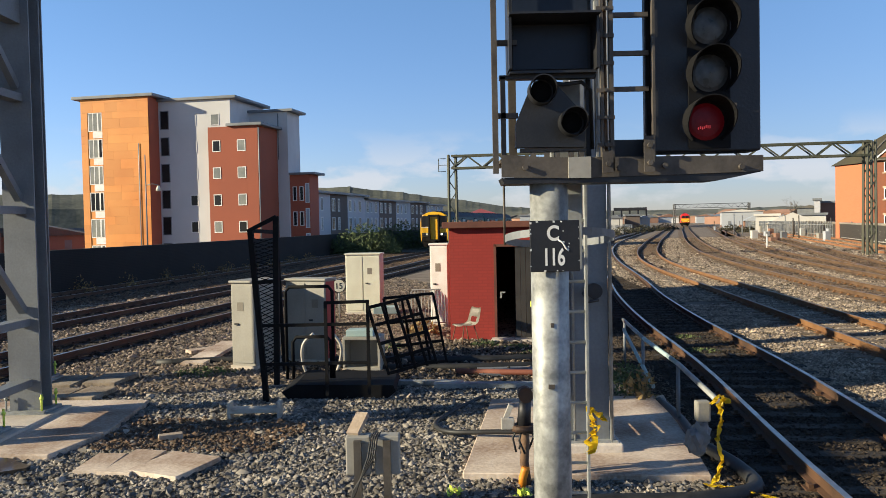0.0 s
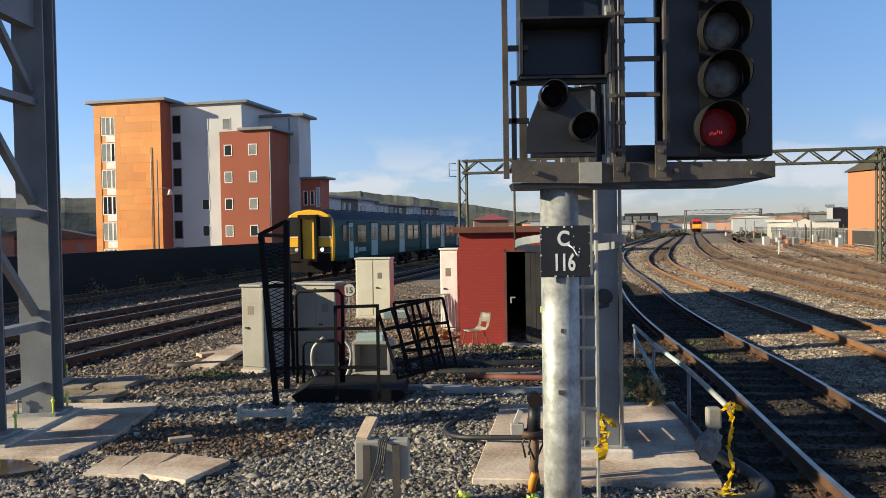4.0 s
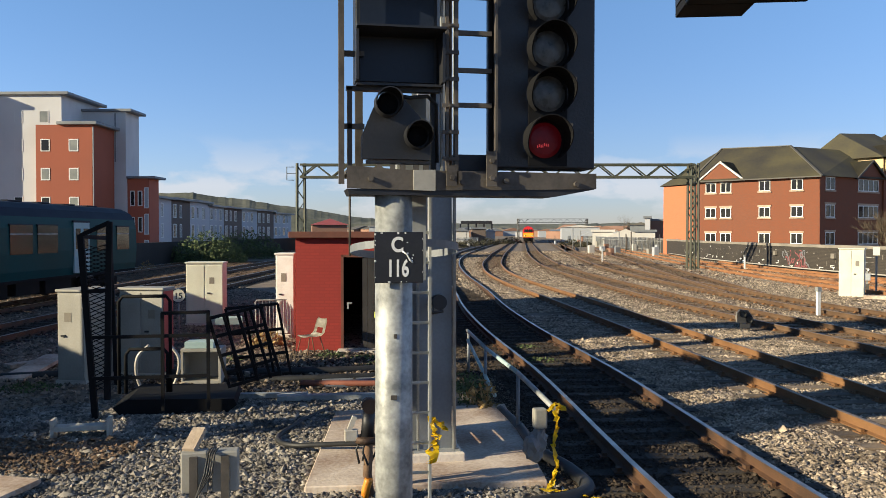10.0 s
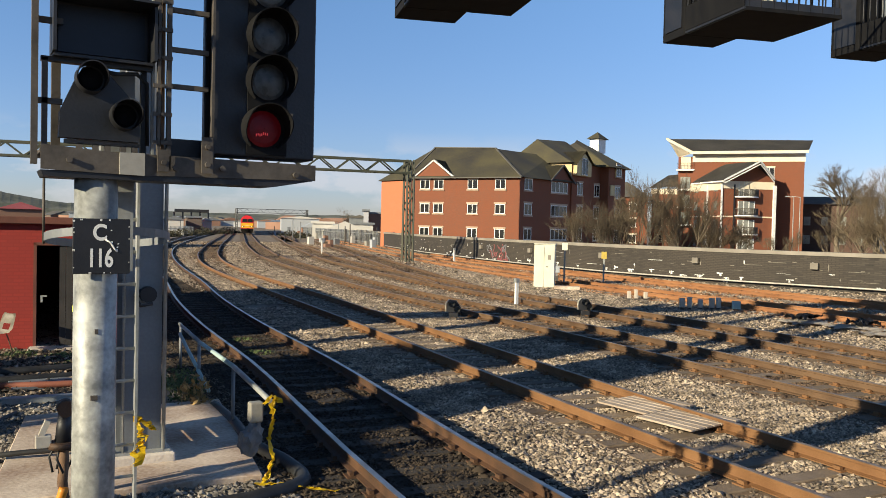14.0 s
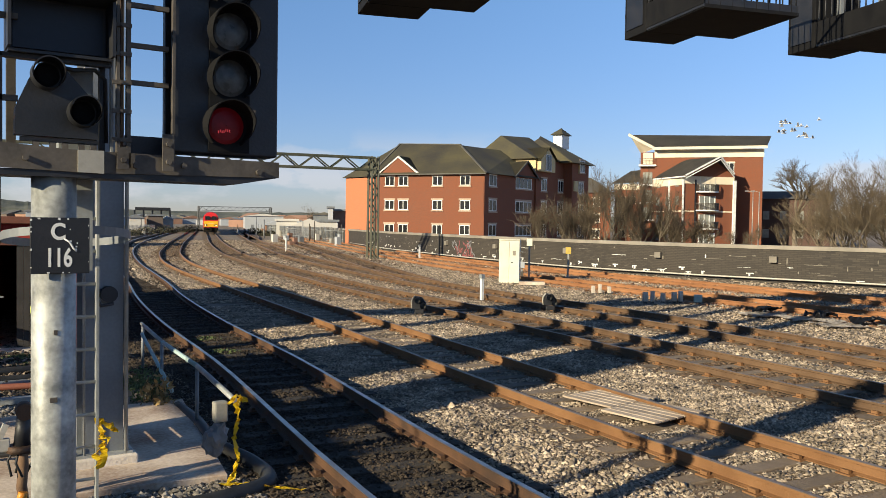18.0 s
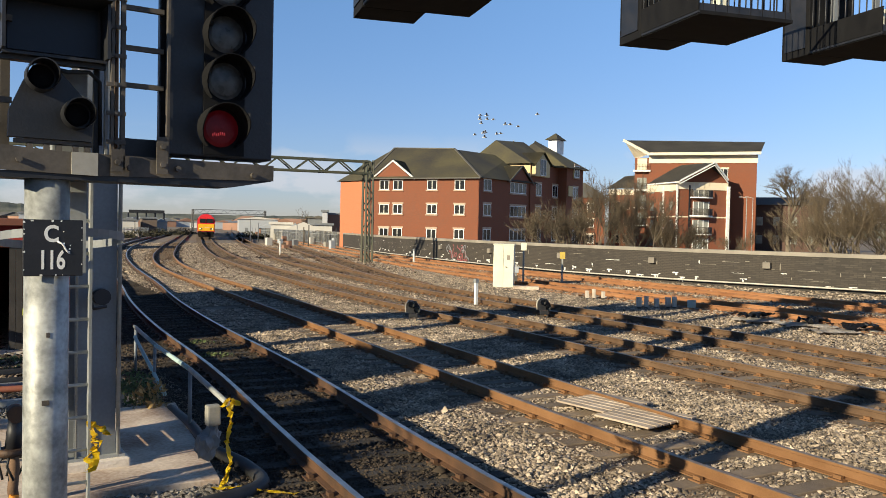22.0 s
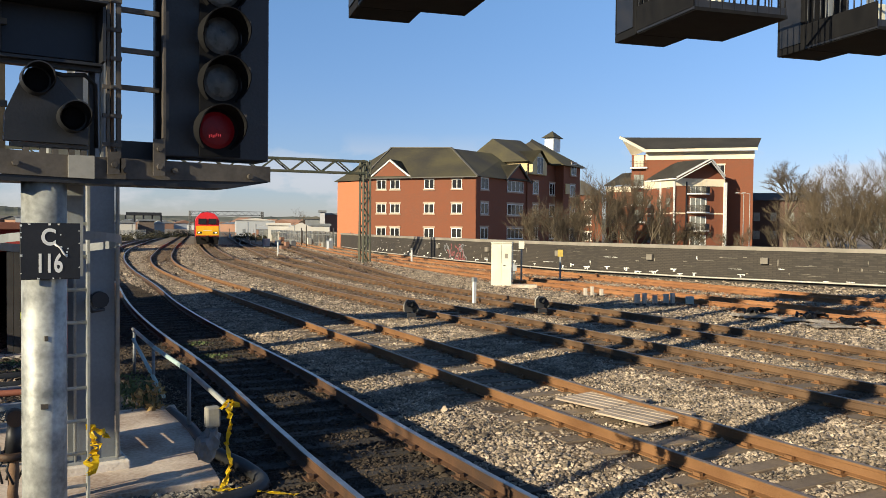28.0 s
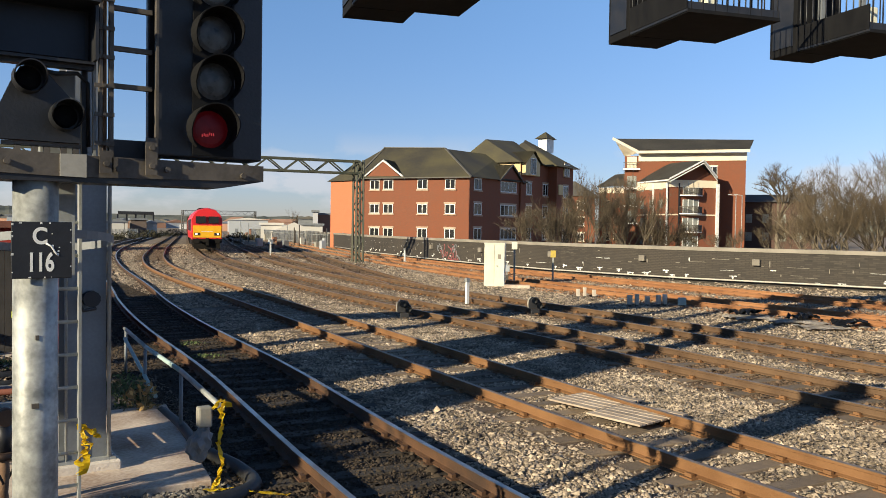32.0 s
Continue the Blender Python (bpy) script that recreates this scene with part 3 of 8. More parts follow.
def stones(name, label, poly, density, size, material, lift=0.0, buried=0.06, brown=("track_3", "track_4", "track_10", "track_11", "track_12")):
    """Loose broken stones lying over an area, each with its own turn and shape."""
    pa = np.array(poly)
    lo, hi = pa.min(0), pa.max(0)
    n = int(density * np.prod(hi - lo))
    p = rng.uniform(lo, hi, (n, 2))
    p = p[~clear_of(p, [poly]) & clear_of(p, KEEP)]
    p = p[~on_sleepers(p, buried)]
    n = len(p)
    base = np.array([(1, 0.3, -0.3), (-1, -0.3, -0.3), (-0.3, 1, -0.2), (0.3, -1, -0.4), (0.2, 0.2, 1)], float)
    v = base[None] * rng.uniform(0.65, 1.15, (n, 5, 1)) + rng.normal(0, 0.17, (n, 5, 3))
    a, b = rng.uniform(0, 6.28, n), np.clip(rng.normal(0, 0.4, n), -0.8, 0.8)
    ca, sa, cb, sb = np.cos(a), np.sin(a), np.cos(b), np.sin(b)
    R = np.zeros((n, 3, 3))
    R[:, 0, 0], R[:, 0, 1], R[:, 0, 2] = ca, -sa * cb, sa * sb
    R[:, 1, 0], R[:, 1, 1], R[:, 1, 2] = sa, ca * cb, -ca * sb
    R[:, 2, 1], R[:, 2, 2] = sb, cb
    sz = size * rng.lognormal(0, 0.28, n)
    v = np.einsum("nij,nkj->nki", R, v * np.array([1.25, 0.85, 0.62])) * sz[:, None, None]
    z = GROUND + np.clip(0.01 * (p[:, 0] - 6), 0, 0.2) + sz * 0.5 + lift + rng.uniform(-0.2, 0.5, n) * sz
    for k in ("track_2", "track_3", "track_4"):     # the fill between these rails lies lower, so that the timbers show
        q, s = TRACKS[k]
        z = np.where(np.abs(p[:, 0] - np.interp(p[:, 1], q[:, 1], q[:, 0])) < 1.28, z - 0.006, z)
    v += np.concatenate([p, z[:, None]], 1)[:, None, :]
    f = np.array([(0, 2, 4), (2, 1, 4), (1, 3, 4), (3, 0, 4)])           # bedded in: the underside is left out
    faces = (f[None] + (np.arange(n) * 5)[:, None, None]).reshape(-1)
    me = bpy.data.meshes.new(name)
    me.vertices.add(n * 5), me.loops.add(n * 12), me.polygons.add(n * 4)
    me.vertices.foreach_set("co", v.reshape(-1))
    me.loops.foreach_set("vertex_index", faces.astype(np.int32))
    me.polygons.foreach_set("loop_start", np.arange(0, n * 12, 3, dtype=np.int32))
    me.polygons.foreach_set("use_smooth", np.repeat(rng.random(n) < 0.6, 4))
    me.update(calc_edges=True)
    me.materials.append(material)
    if brown:                                     # stained stones lie close to the worked rails
        me.materials.append(M["stone_dark" if "track_7" in brown else "stone_brown"])
        near = np.zeros(n, bool)
        for k in brown:
            q, s = TRACKS[k]
            near |= (np.abs(p[:, 0] - np.interp(p[:, 1], q[:, 1], q[:, 0], 1e6, 1e6)) < rng.uniform(0.9, 1.5, n))
        me.polygons.foreach_set("material_index", np.repeat(near.astype(np.int32), 4))
    return tagged(new(name, me), label, "ballast", kind="stuff")


stones("ballast_grey", "loose grey broken ballast stones", [(-7, 6.6), (3.0, 6.2), (2.85, 9.5), (2.5, 14), (-2.5, 14.4), (-9, 12)], 1250, 0.0255, M["stone_grey"])
stones("ballast_grey", "loose grey-brown ballast stones beside the tracks", [(-9, 12), (-2.5, 14.4), (2.5, 14), (3.6, 20), (2.5, 30), (-3, 44), (-8, 44), (-15, 26)], 190, 0.033, M["stone_dull"], brown=("track_7", "track_8", "track_9"))
stones("ballast_dark", "oil-darkened ballast stones between the rails", [(2.6, 5.2), (5.2, 5.2), (6.15, 14), (7.65, 28), (9.3, 38), (6, 38), (3.6, 22), (2.95, 12)], 620, 0.021, M["stone_dark"], 0.010, 0.6)
stones("ballast_tan", "sunlit tan ballast stones between the tracks", [(5.2, 5), (14.5, 4.5), (15.5, 11), (17, 24), (9.5, 26), (7.4, 26), (6.7, 19), (6.15, 14)], 1050, 0.0225, M["stone_tan"], 0.0, 0.0)
stones("ballast_tan", "sunlit tan ballast stones between the tracks", [(14.5, 4.5), (29, 5), (31, 28), (24, 45), (11, 52), (8, 30), (9.5, 26), (17, 24), (15.5, 11)], 220, 0.030, M["stone_tan"])
stones("ballast_orange", "rust-stained orange ballast round the disused rails", [(21.6, 8), (25.9, 8), (26.8, 29), (31.5, 52), (28, 52), (22.6, 29)], 60, 0.045, M["stone_orange"], 0.01)
stones("ballast_orange", "rust-stained orange ballast round the disused rails", [(27.2, 10), (30.4, 10), (31.6, 30), (36, 58), (32.5, 58), (27.6, 30)], 60, 0.045, M["stone_orange"], 0.01)
stones("ballast_tan", "pale ballast stones further along the line", [(7.5, 27), (12, 27), (15, 48), (17, 60), (12, 60), (8.5, 40)], 230, 0.034, M["stone_tan"])
stones("ballast_dark", "brown earth and cinders scattered over the stones", [(-4.6, 10.2), (-2.2, 9.9), (-1.8, 11.3), (-4.4, 11.9)], 420, 0.026, M["stone_brown"], 0.03)
stones("ballast_dark", "brown earth and cinders before the shed", [(-2.5, 14.4), (2.5, 14), (3.4, 18), (2, 19.2), (-4, 18)], 160, 0.03, M["stone_dark"], 0.015)

stones("ballast_tan", "brown and tan ballast stones further along the line", [(8, 40), (33, 40), (42, 75), (52, 110), (22, 105), (13, 65)], 40, 0.046, M["stone_tan"], brown=("track_2", "track_3", "track_4", "track_10", "track_11", "track_12"))
stones("ballast_dark", "brown ballast stones further along the line", [(8, 40), (33, 40), (42, 75), (52, 110), (22, 105), (13, 65)], 3, 0.06, M["stone_brown"])
stones("ballast_grey", "brown ballast stones between the western tracks", [(-15, 26), (-9, 12), (-17, 12), (-14, 44), (-6, 80), (4, 80), (-3, 44), (-8, 44)], 80, 0.042, M["stone_brown"], brown=("track_7", "track_8", "track_9"))
stones("ballast_tan", "pale ballast stones along the foot of the wall", [(30.2, 8), (38.5, 8), (35.6, 20), (32.9, 28), (31.6, 36), (31.3, 36), (30.6, 28)], 38, 0.05, M["stone_tan"])

# ---- the colour-light signal ----
def hood(bm, lens, c, r, depth):
    """A lamp's visor: three quarters of a tube round a stepped lens, open below, pointing to -y."""
    n = 20
    rows = []
    for y, rr in ((0, r), (-depth, r * 1.03)):
        for dr in (0.0, -0.006):
            rows.append([(c[0] + (rr + dr) * math.cos(a), c[1] + y, c[2] + (rr + dr) * math.sin(a)) for a in [radians(-52 + 284 * i / n) for i in range(n + 1)]])
    for k in range(n + 1):        # the lower lip draws back towards the lens
        s = math.sin(radians(-52 + 284 * k / n))
        cut = max(0.0, 0.25 - s) / 1.25
        for row in rows[2:]:
            x, y, z = row[k]
            row[k] = (x, y + depth * 0.8 * cut, z)
    vs = [[bm.verts.new(p) for p in row] for row in rows]
    for a, b in ((0, 2), (3, 1), (2, 3)):
        for k in range(n):
            bm.faces.new((vs[a][k], vs[a][k + 1], vs[b][k + 1], vs[b][k]))
    m = 24
    for i in range(5):
        r0, r1 = r * 0.80 * (1 - i / 5), r * 0.80 * (1 - (i + 1) / 5)
        y0, y1 = c[1] - 0.004 - 0.02 * math.sqrt(i / 5), c[1] - 0.004 - 0.02 * math.sqrt((i + 0.8) / 5)
        ring = [[lens.verts.new((c[0] + q * math.cos(6.2832 * k / m), y, c[2] + q * math.sin(6.2832 * k / m))) for k in range(m)] for q, y in ((r0, y0), (max(r1, 0.002), y1))]
        for k in range(m):
            lens.faces.new((ring[0][k], ring[0][(k + 1) % m], ring[1][(k + 1) % m], ring[1][k]))


def signal():
    SY = 4.75
    sg = thing("railway_signal", "black three-aspect signal showing red on a galvanised post", "signal", pose(0.632, SY + 0.12, GROUND))
    inv = pose(-0.632, -SY - 0.12, -GROUND)

    def sp(name, bm, m, label="", parent=None):
        bm.transform(inv)
        return part(name, bm, m, parent or sg, label)

    bm = bmesh.new()
    add_tube(bm, (0.632, SY + 0.12, GROUND - 0.1), (0.632, SY + 0.12, 2.86), 0.112, n=32)
    post = sp("post", bm, M["galv_mast"], "weathered galvanised steel tube")
    for z in (1.98, 1.62):
        bm = bmesh.new()
        add_box(bm, 0.60 + (z - 1.62) * 0.05, 0.635, SY - 0.005, SY + 0.02, z, z + 0.025)
        sp("bolt", bm, M["frame_grey"])
    # the beam that carries the heads
    for poly, dims in (([(0.345, 2.855), (0.73, 2.845), (0.73, 2.96), (0.345, 2.985)], (0.345, 0.73, SY - 0.02, SY + 0.5, 2.945, 2.965)), ([(0.855, 2.845), (1.85, 2.862), (1.85, 2.955), (0.855, 2.962)], (0.855, 1.85, SY - 0.02, SY + 0.5, 2.94, 2.955))):
        bm = bmesh.new()
        add_prism(bm, poly, SY - 0.03, SY - 0.02)
        sp("beam", bm, M["frame_grey"], "grimy grey steel channel")
        bm = bmesh.new()
        add_box(bm, *dims)
        sp("beam_flange", bm, M["frame_grey"])
    bm = bmesh.new()
    add_prism(bm, [(0.728, 2.845), (0.857, 2.842), (0.857, 2.965), (0.728, 2.962)], SY - 0.045, SY - 0.031)
    sp("joint_plate", bm, M["cab_grey"], "pale bolted joint plate")
    bm = bmesh.new()
    a = [(0.36, 2.818), (1.60, 2.815), (1.84, 2.860), (1.84, 2.866), (0.345, 2.852)]
    add_prism(bm, a, SY - 0.02, SY + 0.26)
    sp("undertray", bm, M["black"], "black tray under the beam")
    for x, z in ((0.48, 2.91), (1.02, 2.895), (1.28, 2.905), (1.72, 2.89)):
        bm = bmesh.new()
        add_tube(bm, (x, SY - 0.055, z), (x, SY - 0.02, z), 0.017, n=6)
        sp("beam_bolt", bm, M["frame_grey"])
    # main head
    head = box_part("head", (1.222, 1.85, SY + 0.0, SY + 0.22, 2.985, 4.45), M["black"], None, "black steel lamp case", 0.01)
    head.data.transform(inv)
    head.parent = sg
    bm = bmesh.new()
    add_box(bm, 1.196, 1.222, SY + 0.03, SY + 0.06, 2.99, 4.4)
    add_box(bm, 1.43, 1.67, SY - 0.012, SY - 0.001, 3.0, 4.3)
    sp("backboard", bm, M["black_matt"], parent=head)
    for i, (x, z) in enumerate(((1.525, 3.152), (1.548, 3.43), (1.548, 3.70), (1.55, 3.97))):
        bm, lens = bmesh.new(), bmesh.new()
        hood(bm, lens, (x, SY - 0.014, z), 0.134, 0.16)
        sp("visor", bm, M["black_matt"], "black visor round the red lens" if i == 0 else "black visor round an unlit lens", head)
        sp("lens", lens, M["lens_red"] if i == 0 else M["lens_clear"], "red lens" if i == 0 else "unlit lens", head)
        bm = bmesh.new()
        add_box(bm, x + 0.125, x + 0.165, SY - 0.06, SY - 0.012, z + 0.07, z + 0.10)
        sp("visor_clip", bm, M["frame_grey"], parent=head)
    bm = bmesh.new()
    for k in range(7):
        x, z = 1.475 + 0.011 * k, 3.112 + 0.004 * math.sin(k * 1.9) + 0.002 * k
        add_tube(bm, (x, SY - 0.042, z - 0.008), (x, SY - 0.042, z + 0.008), 0.0028, n=5)
    sp("lit_spots", bm, M["led"], "lit red points in the lens", head)
    # route indicator box over the position-light
    box = box_part("route_indicator", (0.405, 0.895, SY + 0.1, SY + 0.3, 3.46, 4.5), M["black"], None, "black route indicator box", 0.008)
    box.data.transform(inv)
    box.parent = sg
    bm = bmesh.new()
    for z0, z1 in ((3.49, 3.74), (3.79, 4.03)):
        add_box(bm, 0.43, 0.87, SY + 0.085, SY + 0.105, z0, z1, 0)
    sp("indicator_panel", bm, M["indicator"], "dark blue-grey glass panels", box)
    for z in (3.755, 4.05):
        bm = bmesh.new()
        add_box(bm, 0.395, 0.905, SY - 0.16, SY + 0.10, z, z + 0.012)
        sp("cowl", bm, M["black"], "black sheet cowl", box)
    for x in (0.402, 0.898):
        bm = bmesh.new()
        add_box(bm, x - 0.008, x + 0.008, SY - 0.10, SY + 0.098, 3.464, 3.752)
        sp("cowl_cheek", bm, M["black"], "", box)
    bm = bmesh.new()
    add_box(bm, 0.40, 0.90, SY - 0.03, SY + 0.098, 3.448, 3.462)
    sp("cowl", bm, M["black"], "black sheet lip", box)
    # position-light signal
    bm = bmesh.new()
    add_prism(bm, [(0.432, 3.028), (0.834, 3.025), (0.838, 3.18), (0.80, 3.245), (0.672, 3.385), (0.60, 3.42), (0.545, 3.405), (0.505, 3.33), (0.436, 3.165)], SY + 0.0, SY + 0.08)
    pl = sp("position_light", bm, M["black"], "black quarter-shaped shunting signal")
    for x, z in ((0.582, 3.345), (0.756, 3.163)):
        bm, lens = bmesh.new(), bmesh.new()
        hood(bm, lens, (x, SY - 0.004, z), 0.076, 0.15)
        sp("visor", bm, M["black"], parent=pl)
        sp("lens", lens, M["black_matt"], parent=pl)
        bm = bmesh.new()
        add_tube(bm, (x, SY - 0.12, z), (x, SY - 0.0, z), 0.08, n=24, caps=False)
        sp("sleeve", bm, M["black"], parent=pl)
    bm = bmesh.new()
    add_box(bm, 0.46, 0.84, SY + 0.02, SY + 0.06, 3.0, 3.022)
    for x in (0.52, 0.60, 0.66, 0.74, 0.80):
        add_box(bm, x, x + 0.03, SY + 0.02, SY + 0.05, 2.96, 3.004)
    sp("foot", bm, M["frame_grey"], parent=pl)
    bm = bmesh.new()
    add_path(bm, [(0.60, SY + 0.1, 3.42), (0.72, SY + 0.06, 3.395), (0.83, SY + 0.08, 3.41), (0.89, SY + 0.12, 3.37), (0.895, SY + 0.12, 3.02)], 0.012)
    sp("cable", bm, M["cable"])
    # upright bars and rungs
    for x, w, y, z0, z1, m in ((0.315, 0.032, -0.02, 2.88, 4.4, "frame_grey"), (0.365, 0.028, 0.02, 2.95, 3.44, "frame_grey"), (0.43, 0.045, 0.16, 2.95, 3.44, "frame_grey"),
                               (0.875, 0.030, 0.12, 2.96, 3.46, "black"), (0.908, 0.014, 0.02, 2.96, 4.4, "galv"), (0.931, 0.016, -0.03, 2.88, 4.4, "frame_grey"), (0.956, 0.014, 0.0, 2.96, 4.4, "rust_pole"),
                               (0.985, 0.022, -0.03, 2.88, 4.4, "frame_grey"), (1.222, 0.014, -0.05, 2.88, 4.4, "frame_grey")):
        bm = bmesh.new()
        add_box(bm, x - w / 2, x + w / 2, SY + y, SY + y + 0.04, z0, z1)
        sp("upright", bm, M[m])
    for k in range(9):                              # small clips that hold the cable bars together
        bm = bmesh.new()
        z = 3.02 + 0.155 * k
        add_box(bm, 0.898, 0.998, SY - 0.042, SY - 0.031, z, z + 0.022)
        add_tube(bm, (0.944, SY - 0.052, z + 0.011), (0.944, SY - 0.041, z + 0.011), 0.009, n=6)
        sp("clip", bm, M["frame_grey"])
    for z in (3.34, 3.545, 3.765, 3.98):
        bm = bmesh.new()
        add_box(bm, 0.996, 1.205, SY + 0.0, SY + 0.03, z, z + 0.026)
        sp("rung", bm, M["frame_grey"])
    bm = bmesh.new()
    add_box(bm, 0.345, 0.905, SY + 0.02, SY + 0.07, 3.425, 3.448)
    sp("cross_bar", bm, M["black"])
    for x, z1 in ((0.952, 2.99), (1.19, 3.075)):
        bm = bmesh.new()
        add_box(bm, x - 0.032, x + 0.030, SY - 0.064, SY - 0.053, 2.87, z1)
        for z in (2.92, 3.02)[:1 if z1 < 3 else 2]:
            add_tube(bm, (x, SY - 0.084, z), (x, SY - 0.06, z), 0.016, n=6)
        sp("bracket", bm, M["frame_grey"])
    bm = bmesh.new()
    add_box(bm, 0.99, 1.2, SY + 0.1, SY + 0.3, 2.96, 3.07)
    sp("terminal_box", bm, M["black"])
    for z in (3.62, 3.2, 4.1):
        bm = bmesh.new()
        add_box(bm, 0.33, 0.45, SY + 0.02, SY + 0.05, z, z + 0.03)
        sp("tie_bar", bm, M["frame_grey"])
    bm = bmesh.new()
    add_box(bm, 0.68, 0.86, SY + 0.32, SY + 0.44, 2.3, 3.45)
    sp("rear_mast", bm, M["galv"], "galvanised mast behind the position-light")
    # identification plate
    pb = box_part("number_plate", (0.502, 0.79, SY - 0.02, SY - 0.006, 2.306, 2.603), M["black"], None, "chipped black plate with white characters", 0.004)
    pb.data.transform(inv)
    pb.parent = sg
    bm = bmesh.new()
    for i in range(22):
        x, z = random.choice(((random.uniform(0.505, 0.787), random.choice((2.312, 2.596))), (random.choice((0.507, 0.784)), random.uniform(2.31, 2.6)), (random.uniform(0.68, 0.76), random.uniform(2.42, 2.56))))
        w = random.uniform(0.002, 0.006)
        add_box(bm, x - w, x + w, SY - 0.0212, SY - 0.0195, z - w, z + w)
    tagged(sp("chip", bm, M["white_paint"], parent=pb), kind="stuff")
    for txt, x, z, size in (("C", 0.636, 2.489, 0.120), ("116", 0.639, 2.346, 0.136)):
        cu = bpy.data.curves.new("lettering", "FONT")
        cu.body, cu.size, cu.align_x, cu.extrude, cu.offset = txt, size, "CENTER", 0.001, 0.0034
        cu.materials.append(M["white_paint"])
        ob = new("lettering", cu)
        ob.parent = pb
        ob.matrix_local = inv @ pose(x, SY - 0.0215, z, 90, 0, 0) @ Matrix.Diagonal((0.64 if txt == "116" else 0.86, 1, 1, 1))
        tagged(ob, "hand-painted white characters " + txt)
    bm = bmesh.new()
    add_path(bm, [(0.665, SY - 0.021, 2.49), (0.69, SY - 0.0215, 2.475), (0.71, SY - 0.0215, 2.44), (0.725, SY - 0.021, 2.425)], 0.005)
    sp("paint_run", bm, M["white_paint"], parent=pb)


signal()


def ladder():
    LY = 5.55
    ld = thing("signal_ladder", "narrow galvanised ladder with a safety hoop behind the signal post", "ladder", pose(0.8, LY, GROUND))
    inv = pose(-0.8, -LY, -GROUND)
    for x in (0.605, 0.965):
        bm = bmesh.new()
        add_box(bm, x - 0.008, x + 0.008, LY - 0.03, LY + 0.03, GROUND, 2.9)
        bm.transform(inv)
        part("stile", bm, M["galv"], ld)
    for i in range(14):
        z = GROUND + 0.1 + i * 0.207
        bm = bmesh.new()
        add_tube(bm, (0.6, LY, z), (0.97, LY, z), 0.011, n=8)
        bm.transform(inv)
        part("rung", bm, M["galv"], ld)
    bm = bmesh.new()
    n, c, r = 28, (0.79, LY + 0.0), 0.37
    rings = [[bm.verts.new((c[0] + q * math.cos(6.2832 * i / n), c[1] + q * math.sin(6.2832 * i / n), 2.46 + z - 0.05 * math.sin(6.2832 * i / n))) for q, z in ((r, 0), (r, 0.05), (r - 0.006, 0.05), (r - 0.006, 0))] for i in range(n)]
    for i in range(n):
        for k in range(4):
            bm.faces.new((rings[i][k], rings[i][(k + 1) % 4], rings[(i + 1) % n][(k + 1) % 4], rings[(i + 1) % n][k]))
    bm.transform(inv)
    part("hoop", bm, M["grey_steel"], ld, "flat grey steel hoop")
    for a, z1 in ((math.pi * 0.97, 2.87), (math.pi * 0.3, 2.87)):
        bm = bmesh.new()
        x, y = c[0] + r * math.cos(a), c[1] + r * math.sin(a)
        add_tube(bm, (x, y, 2.44), (x, y, z1), 0.008, n=6)
        bm.transform(inv)
        part("hoop_strap", bm, M["frame_grey"], ld)
    bm = bmesh.new()
    add_box(bm, 0.585, 0.60, LY - 0.04, LY, 2.02, 2.06)
    bm.transform(inv)
    part("tag", bm, M["lime"], ld, "small lime tag")


ladder()


def tape(name, pts, label, seed):
    """A crumpled strip of barrier tape."""
    rnd = random.Random(seed)
    bm = bmesh.new()
    for k in range(2):
        prev = None
        q = [Vector(p) + Vector((rnd.uniform(-0.02, 0.02), rnd.uniform(-0.02, 0.02), 0)) for p in pts]
        dense = [q[i].lerp(q[i + 1], s / 4) for i in range(len(q) - 1) for s in range(4)] + [q[-1]]
        for p in dense:
            a = rnd.uniform(0, 3.14)
            w = Vector((math.cos(a), math.sin(a), rnd.uniform(-0.6, 0.6))) * rnd.uniform(0.018, 0.034)
            pair = (bm.verts.new(p + w), bm.verts.new(p - w))
            if prev:
                bm.faces.new((prev[0], prev[1], pair[1], pair[0]))
            prev = pair
    bmesh.ops.solidify(bm, geom=bm.faces[:], thickness=0.0015)
    ob = part(name, bm, M["yellow_tape"])
    return tagged(ob, label, "tape")


tape("barrier_tape", [(0.985, 5.53, 1.33), (0.99, 5.5, 1.25), (1.01, 5.49, 1.2), (0.98, 5.5, 1.12), (0.965, 5.5, 1.02)], "yellow tape knotted to the ladder", 3)
tape("barrier_tape", [(0.985, 5.53, 1.31), (1.03, 5.5, 1.28), (1.06, 5.5, 1.24)], "loose end of yellow tape on the ladder", 5)


def h_column(bm, x, y, w, d, z0, z1, t=0.03):
    """A broad-flanged column: flanges towards -y and +y."""
    a, b, c = w / 2, d / 2, t / 2
    add_slab(bm, [(x + p, y + q) for p, q in ((-a, -b), (a, -b), (a, -b + t), (c, -b + t), (c, b - t), (a, b - t), (a, b), (-a, b), (-a, b - t), (-c, b - t), (-c, -b + t), (-a, -b + t))], z0, z1)


def slab(name, poly, z1, label, mat_key="slab", cat="slab"):
    bm = bmesh.new()
    add_slab(bm, poly, GROUND - 0.05, z1)
    bmesh.ops.bevel(bm, geom=bm.edges[:], offset=0.012, segments=1, affect="EDGES")
    return tagged(part(name, bm, M[mat_key]), label, cat)


slab("concrete_slab", SLAB_B, -0.10, "pale stained concrete base slab under the gantry column")
slab("concrete_slab", SLAB_A, -0.10, "pale concrete base slab under the gantry legs")


